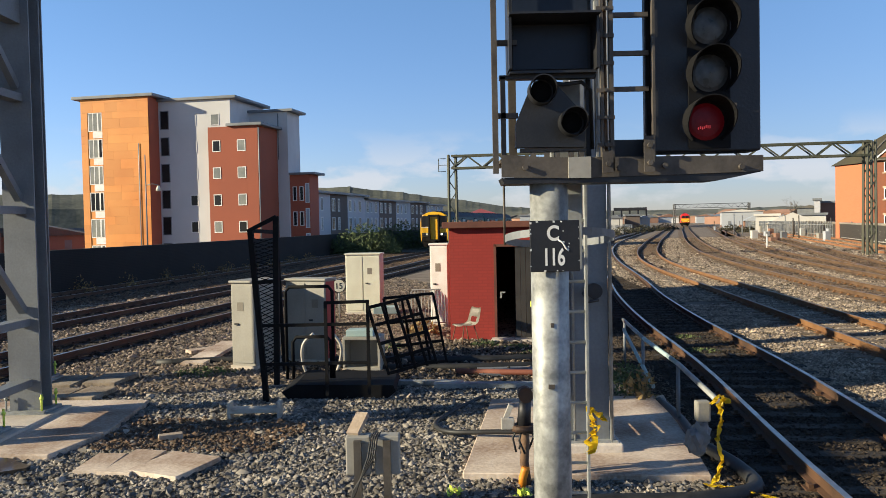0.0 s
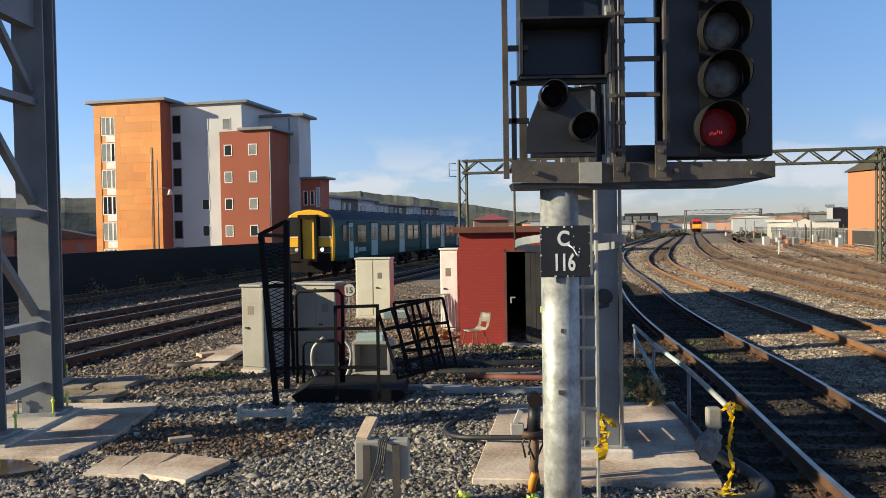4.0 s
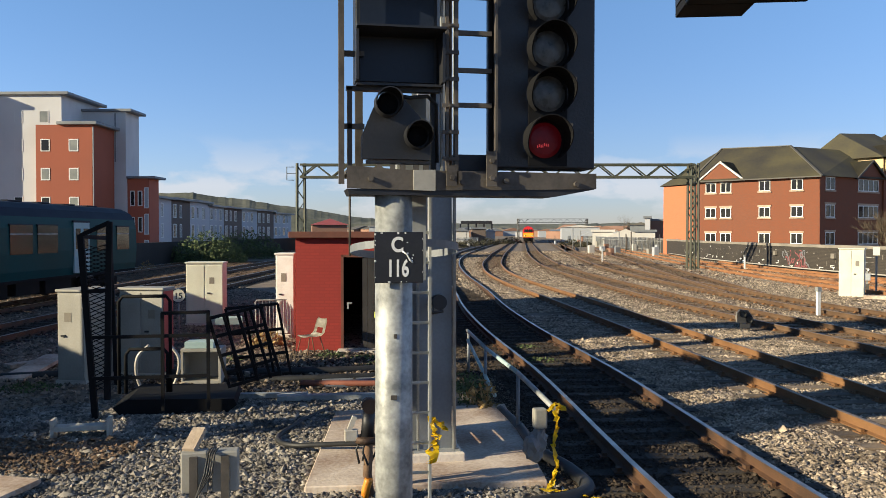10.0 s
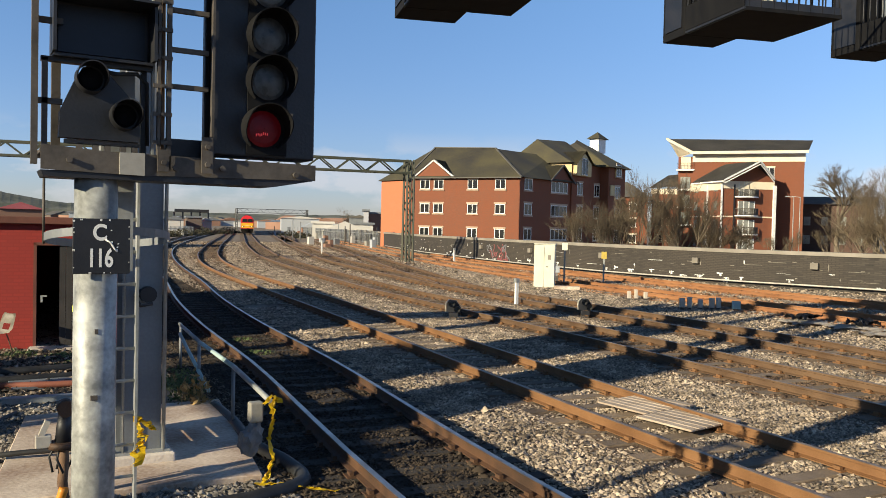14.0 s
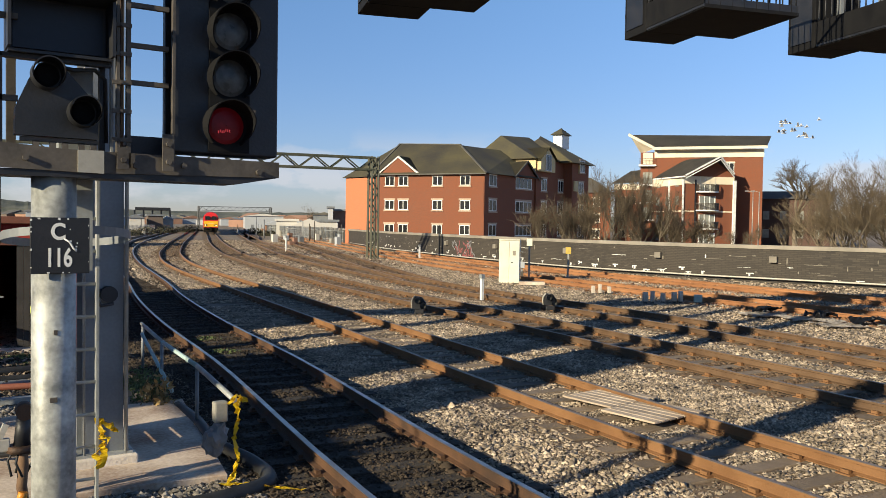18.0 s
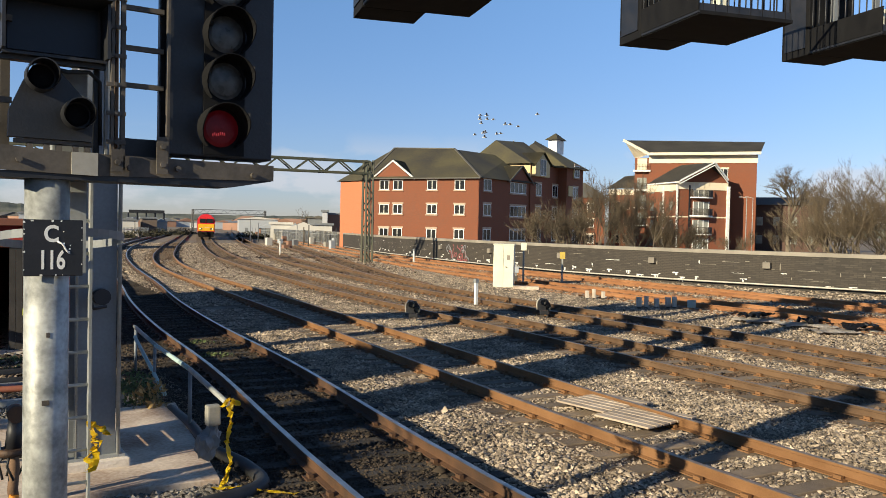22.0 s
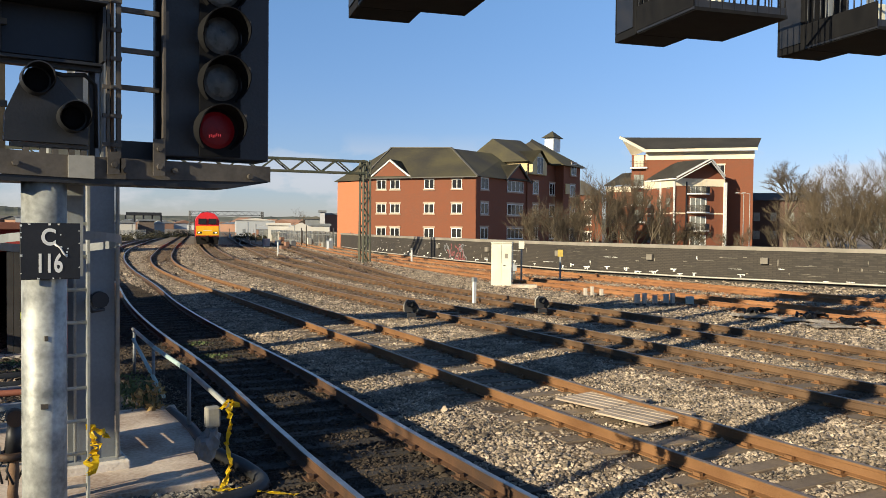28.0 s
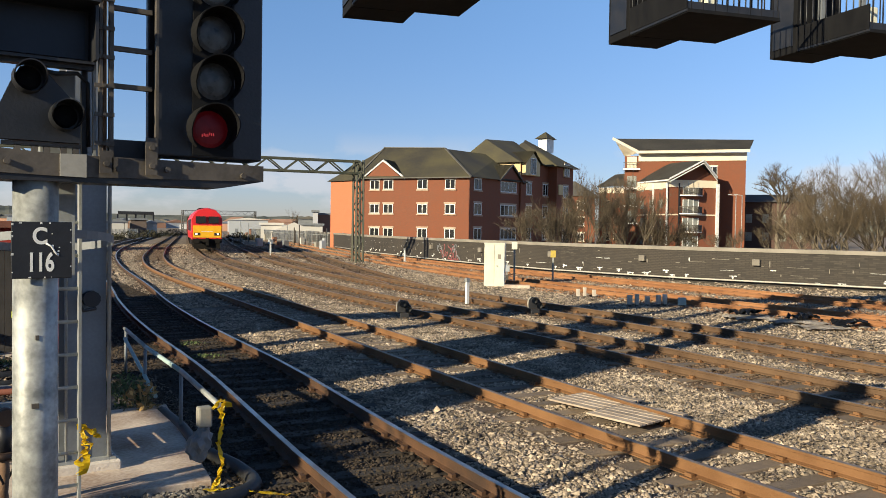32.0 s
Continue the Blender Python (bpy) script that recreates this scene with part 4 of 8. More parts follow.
def puddle(x, y, rx, ry, seed):
    """Still water in a dip of the ground, with an uneven shore."""
    r = random.Random(seed)
    bm = bmesh.new()
    n = 28
    ph = [r.uniform(0, 6.28) for k in range(3)]
    rim = []
    for i in range(n):
        a = 6.2832 * i / n
        k = 1 + 0.16 * math.sin(2 * a + ph[0]) + 0.10 * math.sin(3 * a + ph[1]) + 0.06 * math.sin(7 * a + ph[2])
        rim.append((x + rx * k * math.cos(a), y + ry * k * math.sin(a)))
    add_slab(bm, rim, GROUND - 0.02, GROUND + 0.074)
    tagged(part("puddle", bm, M["puddle"]), "shallow brown puddle at the slab's edge", "puddle")


puddle(-5.85, 9.45, 0.85, 0.42, 3)


def gantry_column():
    g = thing("gantry_column", "grey painted steel gantry column on a bolted base", "column", pose(1.72, 9.75, -0.1))
    inv = pose(-1.72, -9.75, 0.1)
    for nm, fn, m, lb in (("plinth", lambda b: add_box(b, 1.30, 2.05, 9.42, 10.1, -0.12, 0.0, bevel=0.02), "concrete", "concrete plinth"),
                          ("base_plate", lambda b: add_box(b, 1.36, 2.0, 9.48, 10.05, 0.0, 0.03), "galv", "steel base plate"),
                          ("shaft", lambda b: h_column(b, 1.70, 9.76, 0.42, 0.42, 0.03, 10.2), "grey_steel", "grey steel shaft")):
        b = bmesh.new()
        fn(b)
        b.transform(inv)
        part(nm, b, M[m], g, lb)
    b = bmesh.new()
    h_column(b, 1.90, 10.86, 0.36, 0.34, 0.0, 10.2)
    b.transform(inv)
    part("shaft", b, M["grey_steel"], g, "second grey steel shaft behind the first")
    for k in range(5):
        b = bmesh.new()
        add_bar(b, (1.75, 9.95, 0.5 + 1.75 * k), (1.87, 10.7, 1.5 + 1.75 * k), 0.07, 0.07)
        b.transform(inv)
        part("lacing", b, M["grey_steel"], g, "diagonal lacing bar")
    for k in range(5):                            # slotted plates low between the two shafts
        b = bmesh.new()
        add_box(b, 1.76, 1.80, 9.97, 10.69, 0.02 + 0.115 * k, 0.11 + 0.115 * k)
        b.transform(inv)
        part("batten_plate", b, M["grey_steel"], g)
    for x, y in ((1.40, 9.53), (1.95, 9.53), (1.95, 10.0), (1.40, 10.0)):
        b = bmesh.new()
        add_tube(b, (x, y, 0.0), (x, y, 0.13), 0.018, n=8)
        add_tube(b, (x, y, 0.03), (x, y, 0.06), 0.035, n=6)
        b.transform(inv)
        part("anchor_bolt", b, M["galv"], g)
    b = bmesh.new()
    add_tube(b, (1.93, 9.5, 0.0), (1.93, 9.5, 9.0), 0.022, n=8)
    add_tube(b, (1.50, 9.5, 0.0), (1.50, 9.5, 9.0), 0.012, n=8)
    b.transform(inv)
    part("conduit", b, M["galv"], g, "thin conduit up the column")
    b = bmesh.new()
    add_tube(b, (1.74, 9.52, 1.78), (1.74, 9.42, 1.78), 0.09, n=12)
    add_path(b, [(1.66, 9.45, 1.83), (1.6, 9.4, 1.76), (1.65, 9.4, 1.66), (1.78, 9.42, 1.68)], 0.02)
    b.transform(inv)
    part("lamp_fitting", b, M["black"], g, "small black fitting")


gantry_column()


def gantry_tower():
    g = thing("gantry_tower", "tall grey steel gantry legs with diagonal lacing", "gantry", pose(-6.5, 11.6, -0.1))
    inv = pose(6.5, -11.6, 0.1)

    def gp(nm, b, m, lb=""):
        b.transform(inv)
        return part(nm, b, M[m], g, lb)

    for x, y, w, d in ((-6.21, 10.72, 0.34, 0.34), (-6.16, 12.1, 0.46, 0.34), (-7.40, 14.7, 0.48, 0.42)):
        b = bmesh.new()
        h_column(b, x, y, w, d, -0.02, 10.4, 0.028)
        gp("leg", b, "grey_steel")
        b = bmesh.new()
        add_box(b, x - 0.36, x + 0.36, y - 0.32, y + 0.32, -0.10, -0.055)
        add_box(b, x - 0.32, x + 0.32, y - 0.28, y + 0.28, -0.055, -0.02)
        gp("base_plate", b, "galv")
        for sx in (-0.26, 0.26):
            for sy in (-0.22, 0.22):
                b = bmesh.new()
                add_tube(b, (x + sx, y + sy, -0.02), (x + sx, y + sy, 0.22), 0.016, n=8)
                add_tube(b, (x + sx, y + sy, 0.14), (x + sx, y + sy, 0.18), 0.028, n=6, slot=0)
                gp("anchor_bolt", b, "lime" if sx > 0 else "galv")
    # deep plates above the view, added so that the legs cast a broader shadow
    for z in (5.6, 6.5, 7.4, 8.3):
        b = bmesh.new()
        add_box(b, -6.24, -6.04, 10.90, 11.92, z, z + 0.55)
        gp("batten_plate", b, "grey_steel", "unseen deep plate added to widen the legs' shadow")
    for z in (0.33, 1.22, 2.85, 4.48):
        b = bmesh.new()
        add_box(b, -6.24, -6.04, 10.90, 11.92, z, z + 0.11)
        gp("lacing", b, "grey_steel", "horizontal lacing bar")
        if z > 1:
            b = bmesh.new()
            add_bar(b, (-6.14, 10.90, z + 1.2), (-6.14, 11.92, z + 0.22), 0.10, 0.10)
            gp("lacing", b, "grey_steel", "diagonal lacing bar")
    b = bmesh.new()
    add_tube(b, (-6.07, 10.53, -0.02), (-6.07, 10.53, 9.0), 0.011, n=6)
    gp("conduit", b, "galv", "thin bright conduit up the front leg")
    b = bmesh.new()
    add_box(b, -6.72, -5.72, 10.25, 12.45, -0.104, -0.058, bevel=0.01)
    gp("plinth", b, "concrete", "pale concrete plinth under both legs")
    b = bmesh.new()
    add_box(b, -9.5, -6.2, 10.46, 10.50, 4.02, 4.12)
    add_bar(b, (-9.5, 10.48, 4.9), (-6.4, 10.48, 4.1), 0.05, 0.06)
    gp("bracket", b, "grey_steel", "bracket reaching out from the leg")
    b = bmesh.new()
    add_box(b, -7.40, -7.17, 14.47, 14.486, 4.72, 4.75)
    gp("mark", b, "white_paint", "white height mark")
    b = bmesh.new()
    add_bar(b, (-20, 15.6, 10.3), (26, 6.8, 10.3), 1.1, 0.5)
    gp("bridge", b, "grey_steel", "long bridge of the gantry across the line")


gantry_tower()


def signal_platform():
    """An unseen platform with cases, added west of the gantry to throw the broad shade over the nearest tracks."""
    p = thing("signal_platform", "unseen platform of black boxes added to shade the tracks", "platform", pose(-10.6, 11.3, GROUND))
    for y in (-5.6, -2.0, 1.0):
        b = bmesh.new()
        add_box(b, -0.12, 0.12, y - 0.12, y + 0.12, 0, 5.1)
        part("post", b, M["grey_steel"], p)
    b = bmesh.new()
    add_box(b, -0.6, 0.6, -6.0, 1.3, 5.1, 5.18)
    part("deck", b, M["black"], p, "plated deck")
    # boxes sized to the shade they have to cast
    for y0, y1, z0, z1 in ((-2.1, 1.1, 5.18, 6.8), (-2.4, 0.0, 6.8, 8.6), (-4.9, -3.4, 5.18, 8.3)):
        b = bmesh.new()
        add_box(b, -0.35, 0.35, y0, y1, z0, z1, bevel=0.02)
        part("case", b, M["black"], p, "black sheet-steel case")
    for y in (-5.9, -4.4, -2.9, -1.5, -0.1, 1.2):
        b = bmesh.new()
        add_tube(b, (0.55, y, 5.18), (0.55, y, 6.2), 0.03, n=6)
        part("rail_post", b, M["galv"], p)
    b = bmesh.new()
    add_tube(b, (0.55, -5.9, 6.2), (0.55, 1.2, 6.2), 0.03, n=6)
    part("handrail", b, M["galv"], p)


signal_platform()


def gantry_signal(x, y, z):
    """A signal hung from the gantry, seen from below: black case, platform and open cage behind it."""
    s = thing("gantry_signal", "black signal case with a caged platform hung from the gantry", "signal", pose(x, y, z, 0, 0, -16), group="gantry signals")

    def gp(nm, m, fn, lb=""):
        b = bmesh.new()
        fn(b)
        return part(nm, b, M[m], s, lb)

    gp("case", "black_matt", lambda b: add_box(b, 0, 1.08, -0.78, 0, 0, 2.4, bevel=0.01), "black sheet-steel case")
    gp("floor", "black_matt", lambda b: add_box(b, 0.03, 1.85, -2.6, -0.8, 0.0, 0.06), "black plated platform floor")
    gp("side_panel", "black", lambda b: add_box(b, -0.02, 0.0, -0.7, -0.1, 0.15, 2.2), "grey side cover")
    gp("side_panel", "black_matt", lambda b: add_box(b, 0.0, 0.025, -2.6, -0.8, 0.06, 0.5))
    for k in range(11):
        gp("cage_bar", "black", lambda b: add_tube(b, (0.02, -0.85 - 0.17 * k, 0.06), (0.02, -0.85 - 0.17 * k, 1.3), 0.014, n=5))
        gp("cage_bar", "black", lambda b: add_tube(b, (1.83, -0.85 - 0.17 * k, 0.06), (1.83, -0.85 - 0.17 * k, 1.3), 0.014, n=5))
    for k in range(8):
        gp("cage_bar", "black", lambda b: add_tube(b, (0.1 + 0.23 * k, -2.58, 0.06), (0.1 + 0.23 * k, -2.58, 1.3), 0.014, n=5))
    for p, q in (((0.02, -2.6), (0.02, -0.8)), ((1.83, -2.6), (1.83, -0.8)), ((0.02, -2.58), (1.83, -2.58))):
        gp("handrail", "black", lambda b: add_bar(b, (*p, 1.3), (*q, 1.3), 0.04, 0.04))
        gp("kickboard", "black", lambda b: add_bar(b, (*p, 0.1), (*q, 0.1), 0.02, 0.16))
    for x0 in (0.4, 1.4):
        gp("hanger", "grey_steel", lambda b: add_bar(b, (x0, -1.0, 0.05), (x0, -1.0, 4.1), 0.1, 0.1))
    gp("lamp_back", "cream", lambda b: add_box(b, 1.3, 1.5, -1.3, -1.1, 0.3, 0.9, bevel=0.02), "pale relay case")
    return s


gantry_signal(6.39, 12.88, 6.2)
gantry_signal(11.48, 11.61, 6.2)
gantry_signal(15.13, 10.61, 6.2)


# ---- lineside cabinets, shed and litter ----
def cabinet(name, x, y, w, d, h, turn, body, label, doors=2, plinth=True, side=None):
    c = thing(name, label, "cabinet", pose(x, y, GROUND, 0, 0, turn))
    b = bmesh.new()
    add_box(b, 0, w, 0, d, 0.08, h, bevel=0.012)
    part("body", b, body, c)
    b = bmesh.new()
    add_box(b, -0.03, w + 0.03, -0.035, d + 0.03, h, h + 0.05, bevel=0.015)
    part("lid", b, body, c)
    if plinth:
        b = bmesh.new()
        add_box(b, -0.03, w + 0.03, -0.03, d + 0.03, 0, 0.09)
        part("plinth", b, M["concrete"], c)
    for i in range(doors):
        x0, x1 = w * i / doors + 0.03, w * (i + 1) / doors - 0.008
        b = bmesh.new()
        add_box(b, x0, x1, -0.018, 0.004, 0.14, h - 0.05, bevel=0.006)
        dr = part("door", b, body, c)
        if i == doors - 1:
            b = bmesh.new()
            add_box(b, x0 + 0.06, x0 + 0.14, -0.045, -0.018, h * 0.52, h * 0.52 + 0.035)
            part("handle", b, M["black"], dr)
            b = bmesh.new()
            add_box(b, x0 + 0.12, x0 + 0.26, -0.0215, -0.018, h * 0.68, h * 0.78)
            part("notice", b, M["coping"], dr, "faded notice")
    if side:
        b = bmesh.new()
        add_box(b, w, w + 0.012, 0.02, d - 0.02, 0.12, h - 0.02)
        part("side_panel", b, side, c, "faded red side panel")
    return c


cabinet("relay_cabinet", -4.17, 16.0, 0.55, 0.9, 1.70, -20, M["cab_grey"], "aged grey-beige relay cabinet on the ballast", 1)
cabinet("relay_cabinet", -3.22, 16.65, 0.90, 0.4, 1.68, -20, M["cab_grey"], "wide aged grey relay cabinet with a red side", 2, side=M["red_side"])
cabinet("equipment_cabinet", -3.03, 25.3, 1.08, 0.6, 1.86, -7, M["cream"], "tall cream double-door equipment cabinet")
cabinet("white_cabinet", -0.36, 22.0, 0.48, 0.5, 2.2, -12, M["white_paint"], "narrow white cabinet beside the red shed", 1)
cabinet("trackside_cabinet", 22.03, 29.9, 0.92, 0.7, 2.1, -42, M["cream"], "tall pale cream cabinet beside the rusty tracks", 2)


def red_shed():
    m = pose(0.14, 19.45, GROUND, 0, 0, -9)
    s = thing("red_shed", "small red-painted shed with a flat brown roof and open black door", "shed", m)
    W, Dp, Hh = 2.75, 11.5, 2.66
    for dims in ((0, 1.08, 0, 0.05, 0, Hh), (2.07, W, 0, 0.05, 0, Hh), (1.08, 2.07, 0, 0.05, 2.25, Hh)):
        b = bmesh.new()
        add_box(b, *dims)
        part("front_wall", b, M["shed_red"], s)
    b = bmesh.new()
    for dims in ((1.06, 1.12, -0.02, 0.06, 0, 2.27), (2.03, 2.09, -0.02, 0.06, 0, 2.27), (1.06, 2.09, -0.02, 0.06, 2.21, 2.27)):
        add_box(b, *dims)
    part("door_frame", b, M["shed_roof"], s, "brown timber door frame")
    for nm, dims in (("side_wall", (0, 0.05, 0.05, Dp, 0, Hh)), ("side_wall", (W - 0.05, W, 0.05, Dp, 0, Hh)), ("rear_wall", (0.05, W - 0.05, Dp - 0.05, Dp, 0, Hh))):
        b = bmesh.new()
        add_box(b, *dims)
        part(nm, b, M["shed_red"], s)
    b = bmesh.new()
    add_box(b, -0.14, W + 0.14, -0.16, Dp + 0.1, Hh, Hh + 0.15, bevel=0.015)
    part("roof", b, M["shed_roof"], s, "flat roof with a brown edge board")
    b = bmesh.new()
    for k in range(4):
        add_box(b, 1.56 + 0.125 * k, 1.56 + 0.125 * (k + 1) - 0.006, 0.01, 0.045, 0.05, 2.24)
    d = part("door", b, M["door_black"], s, "black boarded door")
    b = bmesh.new()
    add_box(b, 1.2, 1.24, -0.02, 0.0, 1.0, 1.12)
    add_box(b, 1.2, 1.32, -0.025, -0.005, 1.12, 1.15)
    part("latch", b, M["galv"], d)
    b = bmesh.new()
    add_box(b, 0.05, W - 0.05, 0.05, Dp - 0.05, 0.0, 0.04)
    part("floor", b, M["concrete"], s)
    b = bmesh.new()
    add_box(b, 1.0, 2.3, -0.5, -0.02, 0.0, 0.07, bevel=0.01)
    part("doorstep", b, M["concrete"], s)


red_shed()


def chair(m):
    c = thing("plastic_chair", "scuffed white moulded plastic chair on brown tube legs", "chair", m)
    b = bmesh.new()
    rows = []
    for y, z, w in ((-0.24, 0.43, 0.20), (-0.20, 0.45, 0.22), (0.0, 0.43, 0.23), (0.14, 0.44, 0.22), (0.21, 0.50, 0.22), (0.25, 0.62, 0.22), (0.29, 0.76, 0.21), (0.31, 0.82, 0.17)):
        rows.append([b.verts.new((w * s, y, z + 0.02 * abs(s) ** 2)) for s in (-1, -0.5, 0, 0.5, 1)])
    for i, (r0, r1) in enumerate(zip(rows, rows[1:])):
        for k in range(4):
            if i == 4 and k in (1, 2):
                continue
            b.faces.new((r0[k], r0[k + 1], r1[k + 1], r1[k]))
    bmesh.ops.solidify(b, geom=b.faces[:], thickness=0.012)
    for f in b.faces:
        f.smooth = True
    part("shell", b, M["plastic_white"], c, "one-piece shell with a slot in the back")
    for sx in (-1, 1):
        for y0, y1 in ((-0.16, -0.25), (0.12, 0.24)):
            b = bmesh.new()
            add_tube(b, (sx * 0.17, y0, 0.43), (sx * 0.22, y1, 0.0), 0.012, n=8)
            part("leg", b, M["rust_pole"], c)
    return c


chair(pose(0.48, 18.75, GROUND, 0, 0, -58))


def cage():
    """A welded black steel stillage: tall meshed end, low rails and a leaning gate."""
    c = thing("steel_stillage", "black welded steel stillage with a tall meshed end", "stillage", pose(-2.2, 13.2, GROUND))
    inv = pose(2.2, -13.2, -GROUND)
    Z = GROUND

    def cp(nm, b, m, lb="", parent=None):
        b.transform(inv)
        return part(nm, b, M[m], parent or c, lb)

    b = bmesh.new()
    add_prism(b, [(-2.50, Z), (-0.95, Z), (-0.80, Z + 0.12), (-0.84, Z + 0.22), (-2.40, Z + 0.26), (-2.62, Z + 0.14)], 13.0, 14.3)
    cp("skip", b, "black_matt", "shallow black steel tray")
    for a, t_, w in (((-2.84, 12.9, Z), (-3.03, 12.9, 2.57), 0.085), ((-2.66, 12.85, Z + 0.3), (-2.61, 12.85, 2.76), 0.085), ((-2.78, 14.1, Z + 0.3), (-2.86, 14.1, 2.5), 0.06)):
        b = bmesh.new()
        add_bar(b, a, t_, w, w)
        cp("post", b, "black_matt")
    for p, q in (((-3.03, 12.9, 2.55), (-2.61, 12.86, 2.75)), ((-2.98, 12.9, 1.72), (-2.64, 12.86, 1.74)), ((-3.02, 12.9, 2.54), (-2.86, 14.1, 2.5))):
        b = bmesh.new()
        add_bar(b, p, q, 0.06, 0.06)
        cp("top_rail", b, "black_matt")
    b = bmesh.new()
    for k in range(26):
        z = Z + 0.42 + 0.056 * k
        add_bar(b, (-2.86 - 0.03 * z, 12.9, z), (-2.66, 12.87, z + 0.10), 0.013, 0.013)
        if k % 2 == 0:
            add_bar(b, (-2.86 - 0.03 * z, 12.9, z + 0.12), (-2.66, 12.87, z), 0.01, 0.01)
    tagged(cp("mesh_panel", b, "black_matt", "fine wire mesh"), kind="stuff")
    b = bmesh.new()
    for k in range(11):
        z = 1.72 + 0.06 * k
        add_bar(b, (-2.98, 12.9, z), (-2.64, 12.87, z + 0.10), 0.013, 0.013)
        add_bar(b, (-2.98, 12.9, z + 0.1), (-2.64, 12.87, z), 0.010, 0.010)
    tagged(cp("mesh_panel", b, "black_matt", "fine wire mesh"), kind="stuff")
    for z in (1.24, 0.63):
        b = bmesh.new()
        add_bar(b, (-2.86, 12.79, Z + z), (-1.18, 12.79, Z + z), 0.034, 0.05)
        cp("rail", b, "black_matt")
    b = bmesh.new()
    add_bar(b, (-1.88, 12.79, 1.39), (-1.18, 12.79, 1.40), 0.034, 0.05)
    cp("rail", b, "black_matt")
    for x, zz in ((-1.86, 1.4), (-1.20, 1.42)):
        b = bmesh.new()
        add_bar(b, (x, 12.78, Z + 0.12), (x, 12.78, zz), 0.05, 0.045)
        cp("post", b, "black_matt")
    for x0, x1, z1 in ((-2.48, -1.86, 0.98), (-2.58, -1.82, 1.80)):
        b = bmesh.new()
        add_path(b, [(x0, 13.3, Z + 0.3), (x0, 13.3, Z + z1 - 0.08), (x0 + 0.06, 13.3, Z + z1), (x1 - 0.06, 13.3, Z + z1), (x1, 13.3, Z + z1 - 0.08), (x1, 13.3, Z + 0.3)], 0.03)
        cp("hoop", b, "black_matt", "bent tube hoop")
    P = lambda u, v: (-1.20 + u * 0.76 + v * 0.30, 12.9 + 0.25 * u, 1.29 - v * 1.05 + u * 0.12)
    for u in (0, 0.28, 0.55, 0.8, 1.0):
        b = bmesh.new()
        add_bar(b, P(u, -0.02), P(u, 1.02), 0.055, 0.045)
        cp("gate_bar", b, "black_matt")
    for v in (0, 0.27, 0.55, 0.8, 1.0):
        b = bmesh.new()
        add_bar(b, P(0, v), P(1, v - 0.03), 0.034, 0.05)
        cp("gate_bar", b, "black_matt")
    Q = lambda u, v: (-0.98 + u * 0.80 + v * 0.20, 13.25 + 0.2 * u, 1.40 - v * 1.12 + u * 0.05)
    for u in (0, 0.35, 0.68, 1.0):                 # a second gate leaning behind the first
        b = bmesh.new()
        add_bar(b, Q(u, 0), Q(u, 1.02), 0.045, 0.04)
        cp("rear_gate_bar", b, "black_matt")
    for v in (0, 0.36, 0.7, 1.0):
        b = bmesh.new()
        add_bar(b, Q(0, v), Q(1, v), 0.034, 0.045)
        cp("rear_gate_bar", b, "black_matt")


cage()


def tool_crate(m):
    """A pale open-sided equipment crate."""
    c = thing("equipment_crate", "pale grey open-fronted equipment crate behind the stillage", "crate", m)
    for nm, dims in (("top", (-0.36, 0.36, -0.25, 0.25, 0.62, 0.68)), ("base", (-0.36, 0.36, -0.25, 0.25, 0.04, 0.10)), ("back", (-0.34, 0.34, 0.20, 0.24, 0.10, 0.62)),
                     ("side", (-0.36, -0.31, -0.25, 0.25, 0.10, 0.62)), ("side", (0.31, 0.36, -0.25, 0.25, 0.10, 0.62)), ("lid", (-0.30, 0.22, -0.2, 0.2, 0.68, 0.80))):
        b = bmesh.new()
        add_box(b, *dims, bevel=0.008)
        part(nm, b, M["cab_grey"] if nm != "lid" else M["pipe_blue"], c)
    for x in (-0.33, 0.33):
        for y in (-0.22, 0.22):
            b = bmesh.new()
            add_box(b, x - 0.03, x + 0.03, y - 0.03, y + 0.03, 0, 0.05)
            part("foot", b, M["black"], c)


tool_crate(pose(-1.55, 15.6, GROUND, 0, 0, -6))


def frame_stand(m):
    """A short white bench-like stand."""
    s = thing("white_stand", "low white plastic stand on the ballast", "stand", m)
    for nm, dims in (("top", (-0.36, 0.36, -0.1, 0.1, 0.12, 0.19)), ("side", (-0.38, -0.33, -0.11, 0.11, 0, 0.28)), ("side", (0.33, 0.38, -0.11, 0.11, 0, 0.28))):
        b = bmesh.new()
        add_box(b, *dims, bevel=0.008)
        part(nm, b, M["plastic_white"], s)


frame_stand(pose(-2.76, 11.75, GROUND, 0, 0, 2))


def barrier(m):
    s = thing("crowd_barrier", "galvanised crowd-control barrier leaning against the shed", "barrier", m)
    b = bmesh.new()
    add_path(b, [(0, 0, 0), (0, 0, 1.0), (0.04, 0, 1.05), (0.86, 0, 1.05), (0.9, 0, 1.0), (0.9, 0, 0)], 0.018)
    add_path(b, [(0, 0, 0.15), (0.9, 0, 0.15)], 0.014)
    part("frame", b, M["galv"], s)
    for i in range(1, 10):
        b = bmesh.new()
        add_tube(b, (0.09 * i, 0, 0.15), (0.09 * i, 0, 1.05), 0.009, n=6)
        part("bar", b, M["galv"], s)


barrier(pose(-0.85, 21.6, GROUND, -14, 0, 6))


